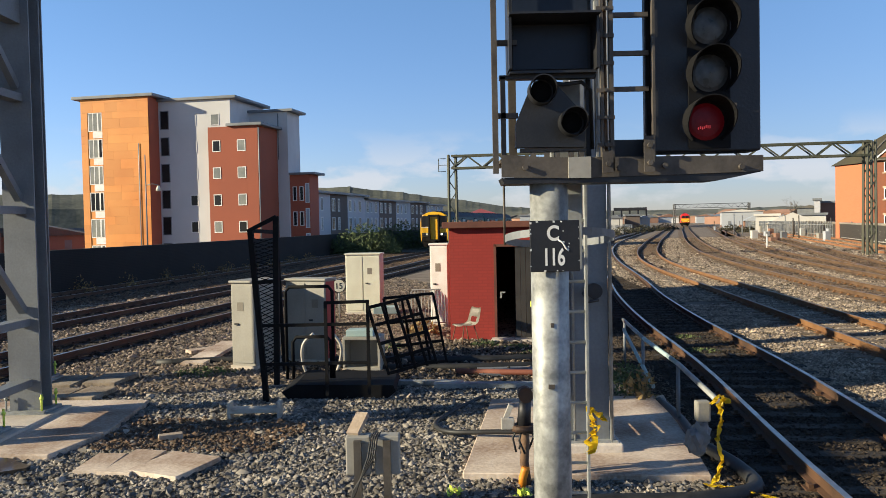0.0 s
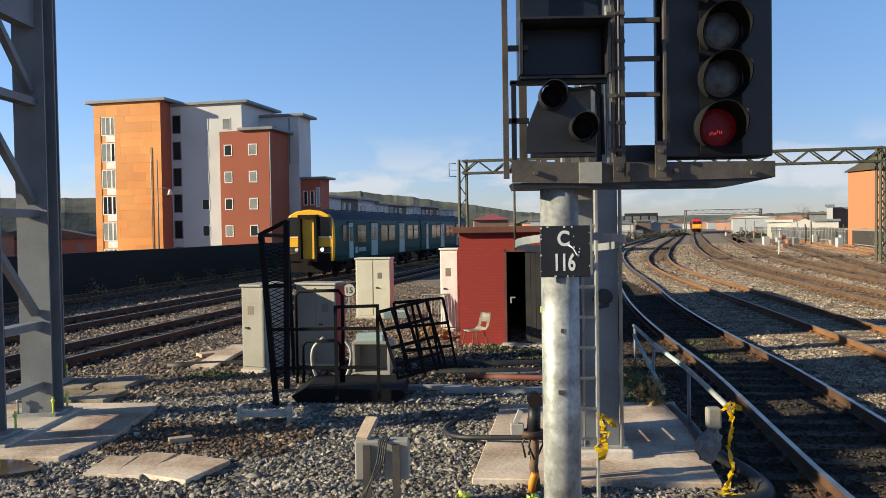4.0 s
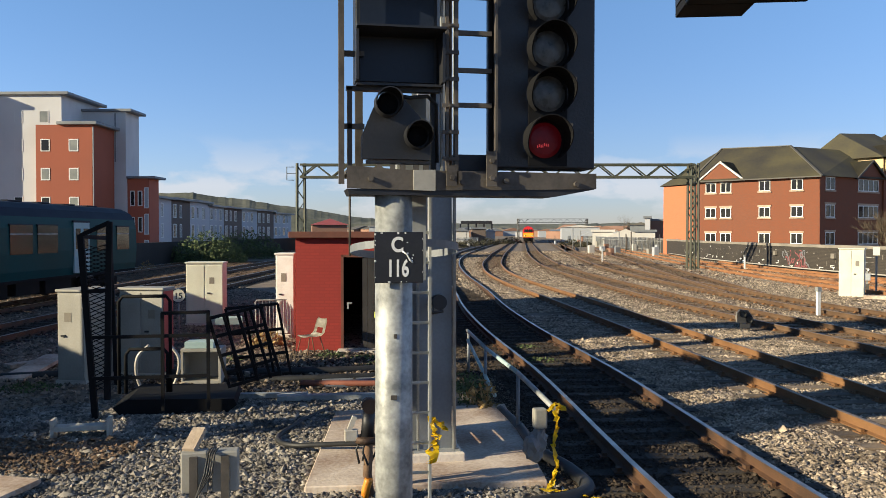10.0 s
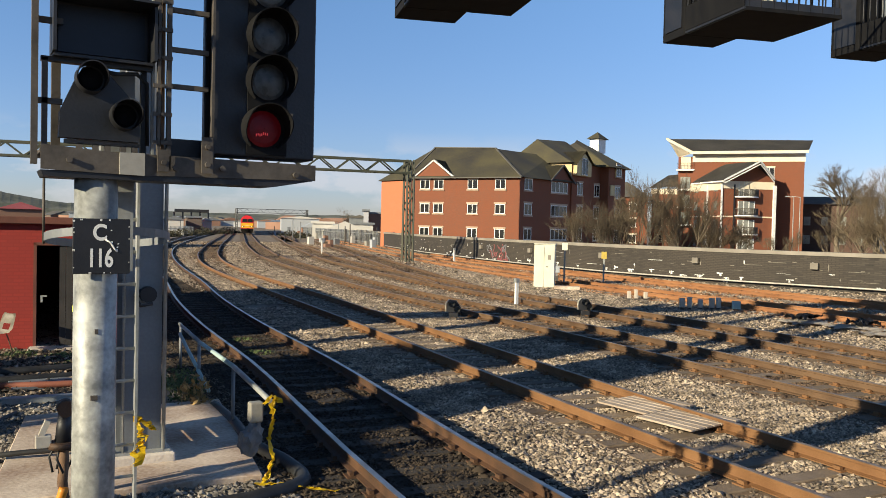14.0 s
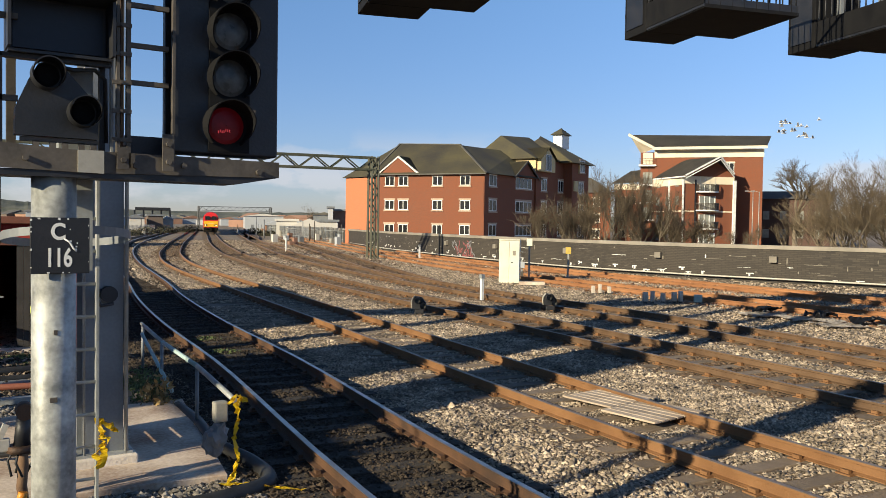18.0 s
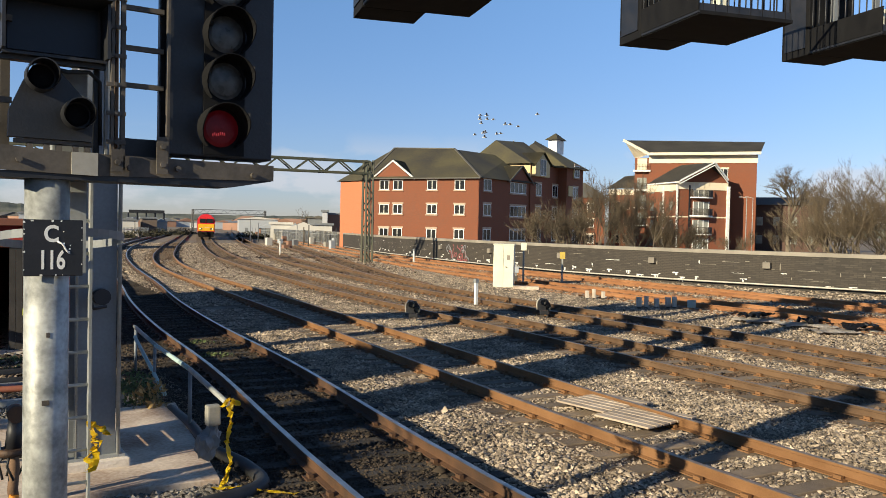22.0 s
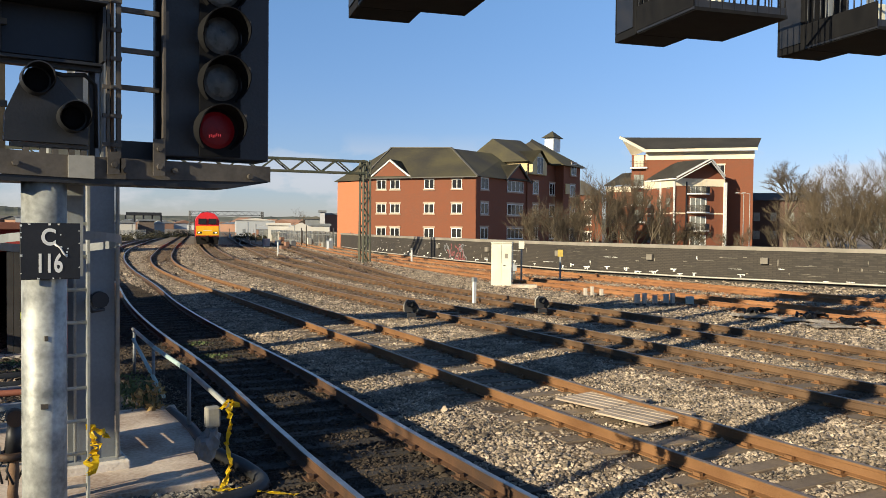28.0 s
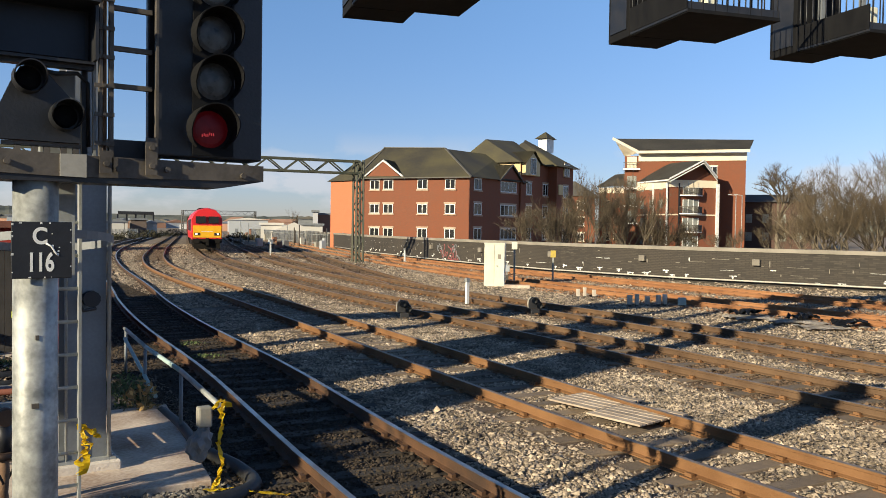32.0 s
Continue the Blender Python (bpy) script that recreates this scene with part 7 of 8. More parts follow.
def az_pt(az, dist):
    return dist * math.sin(radians(az)), dist * math.cos(radians(az))


for az, dist, w, d, h, rz, m, r, lb, pt in (
        (21.6, 139, 7.4, 8, 2.0, -23, "far_white", "far_white", "low white gabled shed beyond the tracks", 1.7),
        (20.9, 146, 3.6, 6, 3.2, -22, "far_white", "far_white", "white flat-roofed hut beyond the tracks", 0),
        (18.8, 212, 9.5, 14, 4.4, -20, "far_grey", "far_white", "pale steel-clad warehouse beyond the tracks", 0.6),
        (20.2, 160, 3, 6, 2.4, -18, "far_brown", "far_grey", "low brick hut by the yard", 0.8),
        (24.75, 168, 2.6, 6, 5.4, -25, "far_brown", "roof_grey", "narrow brown tower building", 0),
        (24.4, 166, 1.0, 5, 5.9, -25, "far_pale", "roof_grey", "cream stair tower beyond the tracks", 0),
        (23.4, 172, 4.4, 8, 4.6, -25, "roof_grey", "slate_grey", "dark slate-hung building beyond the yard", 0.6),
        (23.7, 150, 3.6, 6, 3.2, -25, "far_white", "roof_grey", "white lineside building beyond the tracks", 0),
        (11.3, 190, 3.6, 8, 3.4, -10, "far_white", "roof_grey", "white shed beside the line", 0.8),
        (12.6, 194, 3.2, 8, 3.9, -10, "far_dark", "roof_grey", "dark brick hut beside the line", 0),
        (13.5, 200, 2.4, 6, 3.2, -10, "far_white", "far_grey", "small white shed far down the line", 0.8),
        (8.0, 205, 9, 8, 3.6, -10, "far_white", "roof_grey", "white shed beside the line", 0.8),
        (5.4, 230, 9, 8, 4.6, -8, "far_grey", "roof_grey", "grey hall with a dark roof", 0),
        (-30.5, 95, 12, 9, 2.6, 20, "far_brown", "slate_grey", "brick house with a slate roof behind the wall", 1.4),
        (-26.0, 110, 6, 9, 1.6, 5, "far_white", "slate_grey", "white gabled house behind the wall", 1.8),
        (-36.0, 90, 12, 9, 3.0, 30, "far_brown", "slate_grey", "brick terrace behind the wall", 1.8),
        (1.5, 120, 5, 6, 4.2, 0, "far_brown", "oxide", "low building with a pink-red roof", 0.9)):
    x, y = az_pt(az, dist)
    shed_far(x, y, w, d, h, rz, M[m], M[r], lb, pt)


def canopy(az0, az1, dist, z0, z1):
    """A dark flat canopy on posts far down the line."""
    c = thing("canopy", "dark flat canopy on posts far down the line", "canopy")
    (x0, y0), (x1, y1) = az_pt(az0, dist), az_pt(az1, dist)
    b = bmesh.new()
    add_slab(b, [(x0, y0), (x1, y1), (x1 + 2, y1 + 8), (x0 + 2, y0 + 8)], z0, z1)
    part("roof", b, M["black"], c)
    for k in range(5):
        f = k / 4
        b = bmesh.new()
        add_bar(b, (x0 + (x1 - x0) * f, y0 + (y1 - y0) * f + 0.5, -0.2), (x0 + (x1 - x0) * f, y0 + (y1 - y0) * f + 0.5, z0), 0.35, 0.35)
        part("post", b, M["black"], c)


canopy(11.8, 14.0, 215, 4.9, 5.6)


def yard_fence(az0, d0, az1, d1, h, n):
    """A steel palisade fence along the edge of the yard."""
    f = thing("palisade_fence", "grey steel palisade fence along the yard", "fence")
    (x0, y0), (x1, y1) = az_pt(az0, d0), az_pt(az1, d1)
    for z in (0.4, h - 0.4):
        b = bmesh.new()
        add_bar(b, (x0, y0, z), (x1, y1, z), 0.06, 0.07)
        part("rail", b, M["galv"], f)
    for i in range(n):
        x, y = x0 + (x1 - x0) * i / (n - 1), y0 + (y1 - y0) * i / (n - 1)
        b = bmesh.new()
        add_box(b, x - 0.06, x + 0.06, y - 0.03, y + 0.03, -0.2, h)
        part("pale", b, M["galv"] if i % 6 else M["roof_grey"], f)


yard_fence(20.3, 158, 26.5, 98, 1.9, 90)
yard_fence(8.5, 130, 13.0, 175, 1.6, 50)


# ---- winter trees ----
def bare_tree(x, y, h, spread, seed, base=0.0, stems=1, label="leafless winter tree with fine brown twigs", fine=0):
    """Limbs that fork again and again down to fine twigs."""
    rnd = random.Random(seed)
    t = thing("bare_tree", label, "tree", pose(x, y, base), group="trees behind the wall")
    segs = ([], [])
    last = (5 if stems == 1 else 4) + fine

    def grow(p, d, l, r, lev):
        q = p + d * l
        mid = p.lerp(q, 0.5) + Vector((rnd.uniform(-1, 1), rnd.uniform(-1, 1), rnd.uniform(-0.5, 0.5))) * l * 0.09
        out = segs[0] if lev < 2 else segs[1]
        out.append((*p, *mid, r, r * 0.82)), out.append((*mid, *q, r * 0.82, r * 0.62))
        if lev >= last:
            return
        for i in range(rnd.choice((3, 4)) if lev < 3 else 4):
            a, tl = rnd.uniform(0, 6.28), rnd.uniform(0.3, 0.85) * spread
            nd = (d + Vector((math.cos(a) * tl, math.sin(a) * tl, (rnd.uniform(-0.22, 0.3) if stems == 1 else rnd.uniform(-0.05, 0.48)) if lev else 0.2))).normalized()
            grow(p.lerp(q, rnd.uniform(0.35, 1.0)) if lev or stems > 1 else q, nd, l * rnd.uniform(0.5, 0.82), max(0.007, r * 0.52), lev + 1)

    for s in range(stems):
        a = 6.28 * s / stems + rnd.random()
        lean = 0 if stems == 1 else rnd.uniform(0.1, 0.75)
        o = 0.0 if stems == 1 else rnd.uniform(0.2, 1.3)
        grow(Vector((o * math.cos(a), o * math.sin(a), 0)), Vector((lean * math.cos(a), lean * math.sin(a), 1)).normalized(), h * (0.30 if stems == 1 else 0.40) * rnd.uniform(0.75, 1.1), h * (0.022 if stems == 1 else 0.009), 0)
    for nm, sg, n, m, lb in (("trunk", segs[0], 6, M["bark"], ""), ("crown", segs[1], 3, M["twig"], "spray of fine twigs")):
        g = np.array(sg)
        p, q = g[:, 0:3], g[:, 3:6]
        d = q - p
        d /= np.linalg.norm(d, axis=1)[:, None] + 1e-9
        u = np.cross(d, np.where(np.abs(d[:, 2:3]) > 0.9, [[1.0, 0, 0]], [[0, 0, 1.0]]))
        u /= np.linalg.norm(u, axis=1)[:, None]
        w = np.cross(d, u)
        k = np.arange(n) * 2 * math.pi / n
        ring = u[:, None] * np.cos(k)[None, :, None] + w[:, None] * np.sin(k)[None, :, None]
        v = np.concatenate([p[:, None] + ring * g[:, 6, None, None], q[:, None] + ring * g[:, 7, None, None]], 1)
        f = np.array([(i, (i + 1) % n, n + (i + 1) % n, n + i) for i in range(n)])
        fs = (f[None] + (np.arange(len(g)) * 2 * n)[:, None, None]).reshape(-1)
        me = bpy.data.meshes.new(nm)
        nf = len(fs) // 4
        me.vertices.add(len(g) * 2 * n), me.loops.add(len(fs)), me.polygons.add(nf)
        me.vertices.foreach_set("co", v.reshape(-1)), me.loops.foreach_set("vertex_index", fs.astype(np.int32))
        me.polygons.foreach_set("loop_start", np.arange(0, len(fs), 4, dtype=np.int32))
        me.update(calc_edges=True)
        me.materials.append(m)
        ob = new(nm, me)
        ob.parent = t
        if lb:
            tagged(ob, lb)
    return t


for az, dist, h, sp, seed, stems, fine in ((40.6, 60, 6.0, 0.85, 1, 9, 1), (42.4, 58, 6.2, 0.85, 2, 10, 0), (45.2, 62, 7.0, 0.6, 3, 9, 1), (46.8, 60, 5.6, 0.85, 14, 9, 0), (48.6, 62, 4.8, 0.9, 4, 9, 1), (55.7, 92, 14.0, 1.1, 5, 1, 1), (58.4, 64, 8.4, 1.0, 6, 9, 1), (60.6, 60, 8.2, 1.0, 7, 9, 1), (62.8, 62, 8.2, 1.0, 8, 9, 1), (56.4, 76, 5.0, 0.9, 9, 7, 1), (42.6, 100, 11, 0.6, 10, 1, 0), (52.6, 80, 3.4, 0.9, 12, 6, 0), (65.2, 64, 7.0, 0.9, 13, 8, 0)):
    x, y = az_pt(az, dist)
    bare_tree(x, y, h, sp, seed, -0.2, stems, fine=fine)
for az, dist, h, seed in ((20.0, 330, 9, 21), (23.2, 260, 9, 22), (9.0, 300, 7, 23)):
    x, y = az_pt(az, dist)
    bare_tree(x, y, h, 1.0, seed, -0.5, 2)


def leaf_clump(name, x, y, w, d, h, n, size, m, label, cat, seed, base=GROUND):
    """Many small leaves on thin stalks."""
    r = np.random.default_rng(seed)
    b = bmesh.new()
    for i in range(n):
        a, q = r.uniform(0, 6.28), math.sqrt(r.uniform())
        px, py = q * math.cos(a) * w / 2, q * math.sin(a) * d / 2
        pz = h * (1 - 0.75 * q * q) * r.uniform(0.1, 1)
        c = Vector((px, py, pz))
        u = Vector(r.normal(0, 1, 3)).normalized() * size * r.uniform(0.6, 1.3)
        v = u.cross(Vector(r.normal(0, 1, 3))).normalized() * size * 0.4
        b.faces.new([b.verts.new(c + k) for k in (-u, v, u, -v)])
        if i % 6 == 0:
            add_tube(b, (px * 0.6, py * 0.6, 0), c, 0.004, n=3, caps=False)
    ob = part(name, b, m)
    ob.location = (x, y, base)
    return tagged(ob, label, cat)


leaf_clump("bush", -7.3, 76.0, 7, 4, 3.0, 2600, 0.16, M["leaf"], "dark evergreen bush against the boundary wall", "bush", 3)
leaf_clump("bush", -4.5, 88.0, 8, 4, 3.2, 2600, 0.16, M["leaf"], "dark evergreen bush against the boundary wall", "bush", 4)
for i, (az, dist, w, h) in enumerate(((12.4, 150, 6, 1.6), (13.6, 165, 5, 1.9), (14.6, 180, 7, 1.5), (11.6, 140, 4, 1.2), (15.3, 200, 6, 1.8), (19.4, 170, 5, 1.5), (20.4, 150, 4, 1.3))):
    leaf_clump("scrub", *az_pt(az, dist), w, 3, h, 700, 0.2, M["scrub"], "dark winter scrub beside the distant tracks", "bush", 110 + i)
for i, (x, y, w, h, n) in enumerate(((0.9, 18.4, 0.7, 0.16, 160), (1.7, 17.9, 0.9, 0.12, 160), (-4.6, 15.6, 1.2, 0.12, 220), (2.95, 12.9, 0.6, 0.5, 220), (3.05, 14.1, 0.8, 0.4, 260), (-1.2, 18.3, 1.0, 0.12, 160), (2.0, 17.0, 1.2, 0.1, 160), (5.3, 17.0, 0.9, 0.07, 150), (5.6, 19, 0.8, 0.07, 150))):
    leaf_clump("weeds", x, y, w, w * 0.8, h, n, 0.045, M["leaf"], "low green weeds growing through the stones", "weeds", 30 + i)
leaf_clump("withered_plant", 2.95, 12.4, 0.55, 0.45, 0.6, 120, 0.07, M["dead_leaf"], "withered yellow-brown plant beside the slab", "plant", 60)
leaf_clump("dead_bush", -0.55, 20.4, 0.9, 0.8, 0.45, 200, 0.07, M["dead_leaf"], "heap of dead brushwood beside the shed", "brushwood", 61)
for i, (x, y) in enumerate(((0.05, 8.3), (0.75, 8.15))):
    leaf_clump("lime_litter", x, y, 0.22, 0.2, 0.12, 22, 0.05, M["lime"], "crumpled lime plastic on the stones", "litter", 70 + i)
for i in range(9):
    leaf_clump("wall_weeds", -16.2 + 0.24 * i * 3, 36.5 + i * 3.4, 1.4, 0.8, 0.8, 110, 0.07, M["dead_leaf"], "dry weeds at the foot of the wall", "weeds", 80 + i)


# ---- trackside small things ----
def ground_signal(x, y):
    s = thing("ground_signal", "small black position-light ground signal on a short stand", "signal", pose(x, y, GROUND + rise(x), 0, 0, -32), group="ground signals")
    b = bmesh.new()
    add_prism(b, [(-0.20, 0.26), (0.20, 0.26), (0.21, 0.40), (0.08, 0.60), (-0.12, 0.62), (-0.20, 0.50)], 0.0, 0.12)
    part("case", b, M["black"], s)
    for px, pz in ((-0.05, 0.51), (0.11, 0.35)):
        b = bmesh.new()
        add_tube(b, (px, -0.15, pz), (px, 0, pz), 0.088, n=16, caps=False)
        v = part("visor", b, M["black"], s)
        b = bmesh.new()
        add_tube(b, (px, -0.03, pz), (px, -0.01, pz), 0.08, n=16)
        part("lens", b, M["lens_clear"], v)
    b = bmesh.new()
    add_path(b, [(-0.215, 0.02, 0.27), (-0.23, 0.02, 0.42), (-0.215, 0.02, 0.53), (-0.13, 0.02, 0.63)], 0.022)
    part("edge", b, M["plastic_white"], s, "pale rim")
    b = bmesh.new()
    add_box(b, -0.13, 0.13, -0.02, 0.12, 0.12, 0.24, bevel=0.01)
    part("lamp_box", b, M["black"], s)
    for px in (-0.1, 0.1):
        b = bmesh.new()
        add_box(b, px - 0.02, px + 0.02, 0.03, 0.07, -0.04, 0.27)
        part("leg", b, M["frame_grey"], s)


ground_signal(12.2, 20.4)
ground_signal(16.2, 19.3)


def white_post(x, y, h, m="white_paint", cap="galv"):
    s = thing("marker_post", "short white marker post with a grey cap", "post", pose(x, y, GROUND + rise(x)), group="marker posts")
    b = bmesh.new()
    add_box(b, -0.05, 0.05, -0.05, 0.05, 0, h)
    part("post", b, M[m], s)
    b = bmesh.new()
    add_box(b, -0.07, 0.07, -0.07, 0.07, h, h + 0.14)
    part("cap", b, M[cap], s)


for x, y, h in ((16.6, 23.5, 0.8), (31.0, 52.0, 0.9), (26.5, 67, 1.2)):
    white_post(x, y, h)


def stub_box(x, y, w, h, m):
    s = thing("cable_box", "small upright grey cable termination box in the ballast" if m == "concrete" else "small pale blue box in the ballast", "box", pose(x, y, GROUND + rise(x), 0, 0, -25), group="cable boxes")
    b = bmesh.new()
    add_box(b, -w / 2, w / 2, -0.07, 0.07, 0.08, h, bevel=0.012)
    part("case", b, M[m], s)
    b = bmesh.new()
    add_box(b, -w / 3, w / 3, -0.04, 0.04, -0.02, 0.09)
    part("foot", b, M["frame_grey"], s)


for x, y, w, h, m in ((21.75, 23.4, 0.12, 0.36, "concrete"), (22.0, 23.3, 0.1, 0.42, "concrete"), (22.3, 23.1, 0.12, 0.33, "concrete"), (21.1, 20.1, 0.16, 0.40, "concrete"), (21.3, 19.95, 0.12, 0.44, "concrete"), (21.65, 19.8, 0.14, 0.36, "concrete"), (22.05, 19.65, 0.16, 0.40, "concrete"), (22.2, 19.5, 0.13, 0.43, "concrete"), (22.5, 19.0, 0.26, 0.34, "pipe_blue")):
    stub_box(x, y, w, h, m)


def sheeting(x, y, w, d, m, label, seed, h=0.08):
    """A crumpled sheet lying on the stones."""
    r = random.Random(seed)
    b = bmesh.new()
    n = 7
    vs = [[b.verts.new((w * (i / n - 0.5) + r.uniform(-0.05, 0.05), d * (j / n - 0.5) + r.uniform(-0.05, 0.05), h * (0.4 + r.random()))) for i in range(n + 1)] for j in range(n + 1)]
    for j in range(n):
        for i in range(n):
            b.faces.new((vs[j][i], vs[j][i + 1], vs[j + 1][i + 1], vs[j + 1][i]))
    bmesh.ops.solidify(b, geom=b.faces[:], thickness=0.02)
    ob = part("sheeting", b, M[m])
    ob.matrix_world = pose(x, y, GROUND + rise(x) + 0.02, 0, 0, r.uniform(-40, 0))
    tagged(ob, label, "sheeting")


for i, (x, y, w, d, m, h) in enumerate(((21.3, 15.4, 1.4, 1.2, "concrete", 0.08), (21.6, 14.1, 1.5, 1.2, "concrete", 0.08), (21.0, 12.9, 1.3, 1.0, "concrete", 0.07), (21.8, 15.9, 1.0, 0.6, "black", 0.2), (22.1, 14.2, 0.9, 0.6, "black", 0.2), (22.0, 12.7, 1.0, 0.5, "black", 0.18))):
    sheeting(x, y, w, d, m, "pale dusty sheeting spread over the stones" if m == "concrete" else "black plastic sacking heaped on the stones", 40 + i, h)


# ---- marks, boxes and pipes along the east wall ----
def on_wall(d):
    """The place at d metres along the east wall and the way it runs."""
    p = np.array(WALL_E, float)
    s = np.r_[0, np.cumsum(np.hypot(*np.diff(p, axis=0).T))]
    x, y = np.interp(d, s, p[:, 0]), np.interp(d, s, p[:, 1])
    x2, y2 = np.interp(d + 0.3, s, p[:, 0]), np.interp(d + 0.3, s, p[:, 1])
    return x, y, math.atan2(y2 - y, x2 - x)


def ragged(b, x0, x1, z0, z1, r, y):
    """A flat flake with an uneven outline on the wall's face."""
    n = 6
    lo = [(x0 + (x1 - x0) * k / n, z0 + r.uniform(0, 0.35) * (z1 - z0)) for k in range(n + 1)]
    hi = [(x0 + (x1 - x0) * k / n, z1 - r.uniform(0, 0.35) * (z1 - z0)) for k in range(n, -1, -1)]
    add_prism(b, lo + hi, y, y + 0.004)


rw = random.Random(9)
for k in range(230):
    d = 10 + k * 0.34 + rw.uniform(-0.5, 0.5)
    x, y, a = on_wall(d)
    b = bmesh.new()
    kind = rw.random()
    if kind < 0.22:                                   # crusted lime with runs below it
        z, w = rw.uniform(0.20, 0.6), rw.uniform(0.08, 0.24)
        ragged(b, -w, w, z, z + rw.uniform(0.05, 0.10), rw, 0.226)
        for q in range(rw.randrange(1, 4)):
            u = rw.uniform(-w * 0.8, w * 0.7)
            ragged(b, u, u + rw.uniform(0.04, 0.12), z - rw.uniform(0.05, 0.14), z + 0.03, rw, 0.2305)
    elif kind < 0.45:                                 # a leached bed joint
        z, w = rw.uniform(0.3, 1.3), rw.uniform(0.12, 0.55)
        ragged(b, -w, w, z, z + rw.uniform(0.012, 0.03), rw, 0.226)
    elif kind < 0.62:                                 # a thin run
        z, w = rw.uniform(0.4, 1.1), rw.uniform(0.012, 0.03)
        ragged(b, -w, w, z, z + rw.uniform(0.15, 0.4), rw, 0.226)
    else:
        z, w, h = rw.uniform(0.25, 1.5), rw.uniform(0.03, 0.13), rw.uniform(0.03, 0.08)
        ragged(b, -w, w, z, z + h, rw, 0.226)
    ob = part("lime_mark", b, M["white_paint"] if kind < 0.22 or k % 4 == 0 else M["coping"])
    ob.matrix_world = Matrix.Translation((x, y, GROUND + rise(x))) @ Matrix.Rotation(a, 4, "Z")
    tagged(ob, "flaking white patch on the blackened wall", "mark")
for k in range(22):                                   # faded spray paint in loose strokes
    d, z = 55.2 + rw.uniform(0, 3.6), rw.uniform(0.35, 1.1)
    x, y, a = on_wall(d)
    b = bmesh.new()
    qx, qz, turn, last = 0.0, z, rw.uniform(0, 6.28), None
    for q in range(8):
        turn += rw.uniform(-0.9, 1.1)
        ux, uz = -0.05 * math.sin(turn), 0.05 * math.cos(turn)
        pair = [b.verts.new((qx + e * ux, 0.231 + 0.0004 * k, qz + e * uz)) for e in (1, -1)]
        if last:
            b.faces.new((*last, pair[1], pair[0]))
        last = pair
        qx, qz = qx + 0.14 * math.cos(turn), min(1.4, max(0.3, qz + 0.14 * math.sin(turn)))
    ob = part("paint_stroke", b, M["spray_red" if k % 3 else "roof_grey"])
    ob.matrix_world = Matrix.Translation((x, y, GROUND + rise(x))) @ Matrix.Rotation(a, 4, "Z")
    tagged(ob, "faded stroke of spray paint on the wall", "mark")
for d in (24, 31.5, 37.5, 44, 52, 60):
    x, y, a = on_wall(d)
    b = bmesh.new()
    add_box(b, -0.18, 0.18, 0.23, 0.42, 1.0, 1.3, bevel=0.02)
    ob = part("wall_box", b, M["coping"])
    ob.matrix_world = Matrix.Translation((x, y, GROUND + rise(x))) @ Matrix.Rotation(a, 4, "Z")
    tagged(ob, "small pale box fixed to the wall", "box")
b = bmesh.new()
add_path(b, [(on_wall(d)[0] - 0.5, on_wall(d)[1] - 0.1, GROUND + rise(on_wall(d)[0]) + 0.25) for d in range(2, 96, 3)], 0.042)
tagged(part("cable_pipe", b, M["plastic_white"]), "pale cable pipe along the foot of the wall", "pipe")


def signpost(x, y, h, m, label):
    s = thing("lineside_sign", label, "sign", pose(x, y, GROUND + rise(x), 0, 0, -40))
    b = bmesh.new()
    add_box(b, -0.04, 0.04, -0.04, 0.04, 0, h)
    part("post", b, M["galv"], s)
    b = bmesh.new()
    add_box(b, -0.13, 0.13, -0.07, -0.04, h - 0.34, h)
    part("board", b, M[m], s)


signpost(24.0, 30.2, 2.0, "cream", "grey post with a pale box by the cabinet")
signpost(27.0, 30.9, 1.55, "sign_yellow", "small yellow sign on a post")
signpost(35.5, 17.5, 1.6, "sign_yellow", "slim yellow marker by the wall")


def lamp_post(az, dist, h):
    x, y = az_pt(az, dist)
    s = thing("street_lamp", "slim grey street lamp behind the wall", "lamp", pose(x, y, -0.2, 0, 0, -az))
    b = bmesh.new()
    add_tube(b, (0, 0, 0), (0, 0, h), 0.075, 0.05, n=8)
    part("post", b, M["galv"], s)
    b = bmesh.new()
    add_bar(b, (0, 0, h - 0.05), (-0.6, 0, h + 0.08), 0.06, 0.06)
    part("arm", b, M["galv"], s)
    b = bmesh.new()
    add_box(b, -1.05, -0.5, -0.12, 0.12, h + 0.03, h + 0.15, bevel=0.03)
    part("lantern", b, M["galv"], s)


lamp_post(53.06, 118, 7.8)
lamp_post(53.44, 118, 7.8)
s = thing("lineside_post", "short steel post with small boxes beside the cabinet", "post", pose(24.35, 31.2, GROUND + rise(24.35), 0, 0, -38))
for nm, dims, m in (("post", (-0.04, 0.04, -0.04, 0.04, 0, 0.95), "galv"), ("box", (-0.13, 0.13, -0.14, -0.04, 0.55, 0.85), "far_grey"), ("box", (-0.10, 0.08, -0.13, -0.04, 0.15, 0.4), "frame_grey")):
    b = bmesh.new()
    add_box(b, *dims, bevel=0.01)
    part(nm, b, M[m], s)
plank(22.5, 28.1, GROUND + rise(22.5) + 0.04, 1.1, 0.5, 0.14, -35, 0, "pale concrete slab beside the cabinet", "slab", "concrete_slab")
rc = random.Random(4)
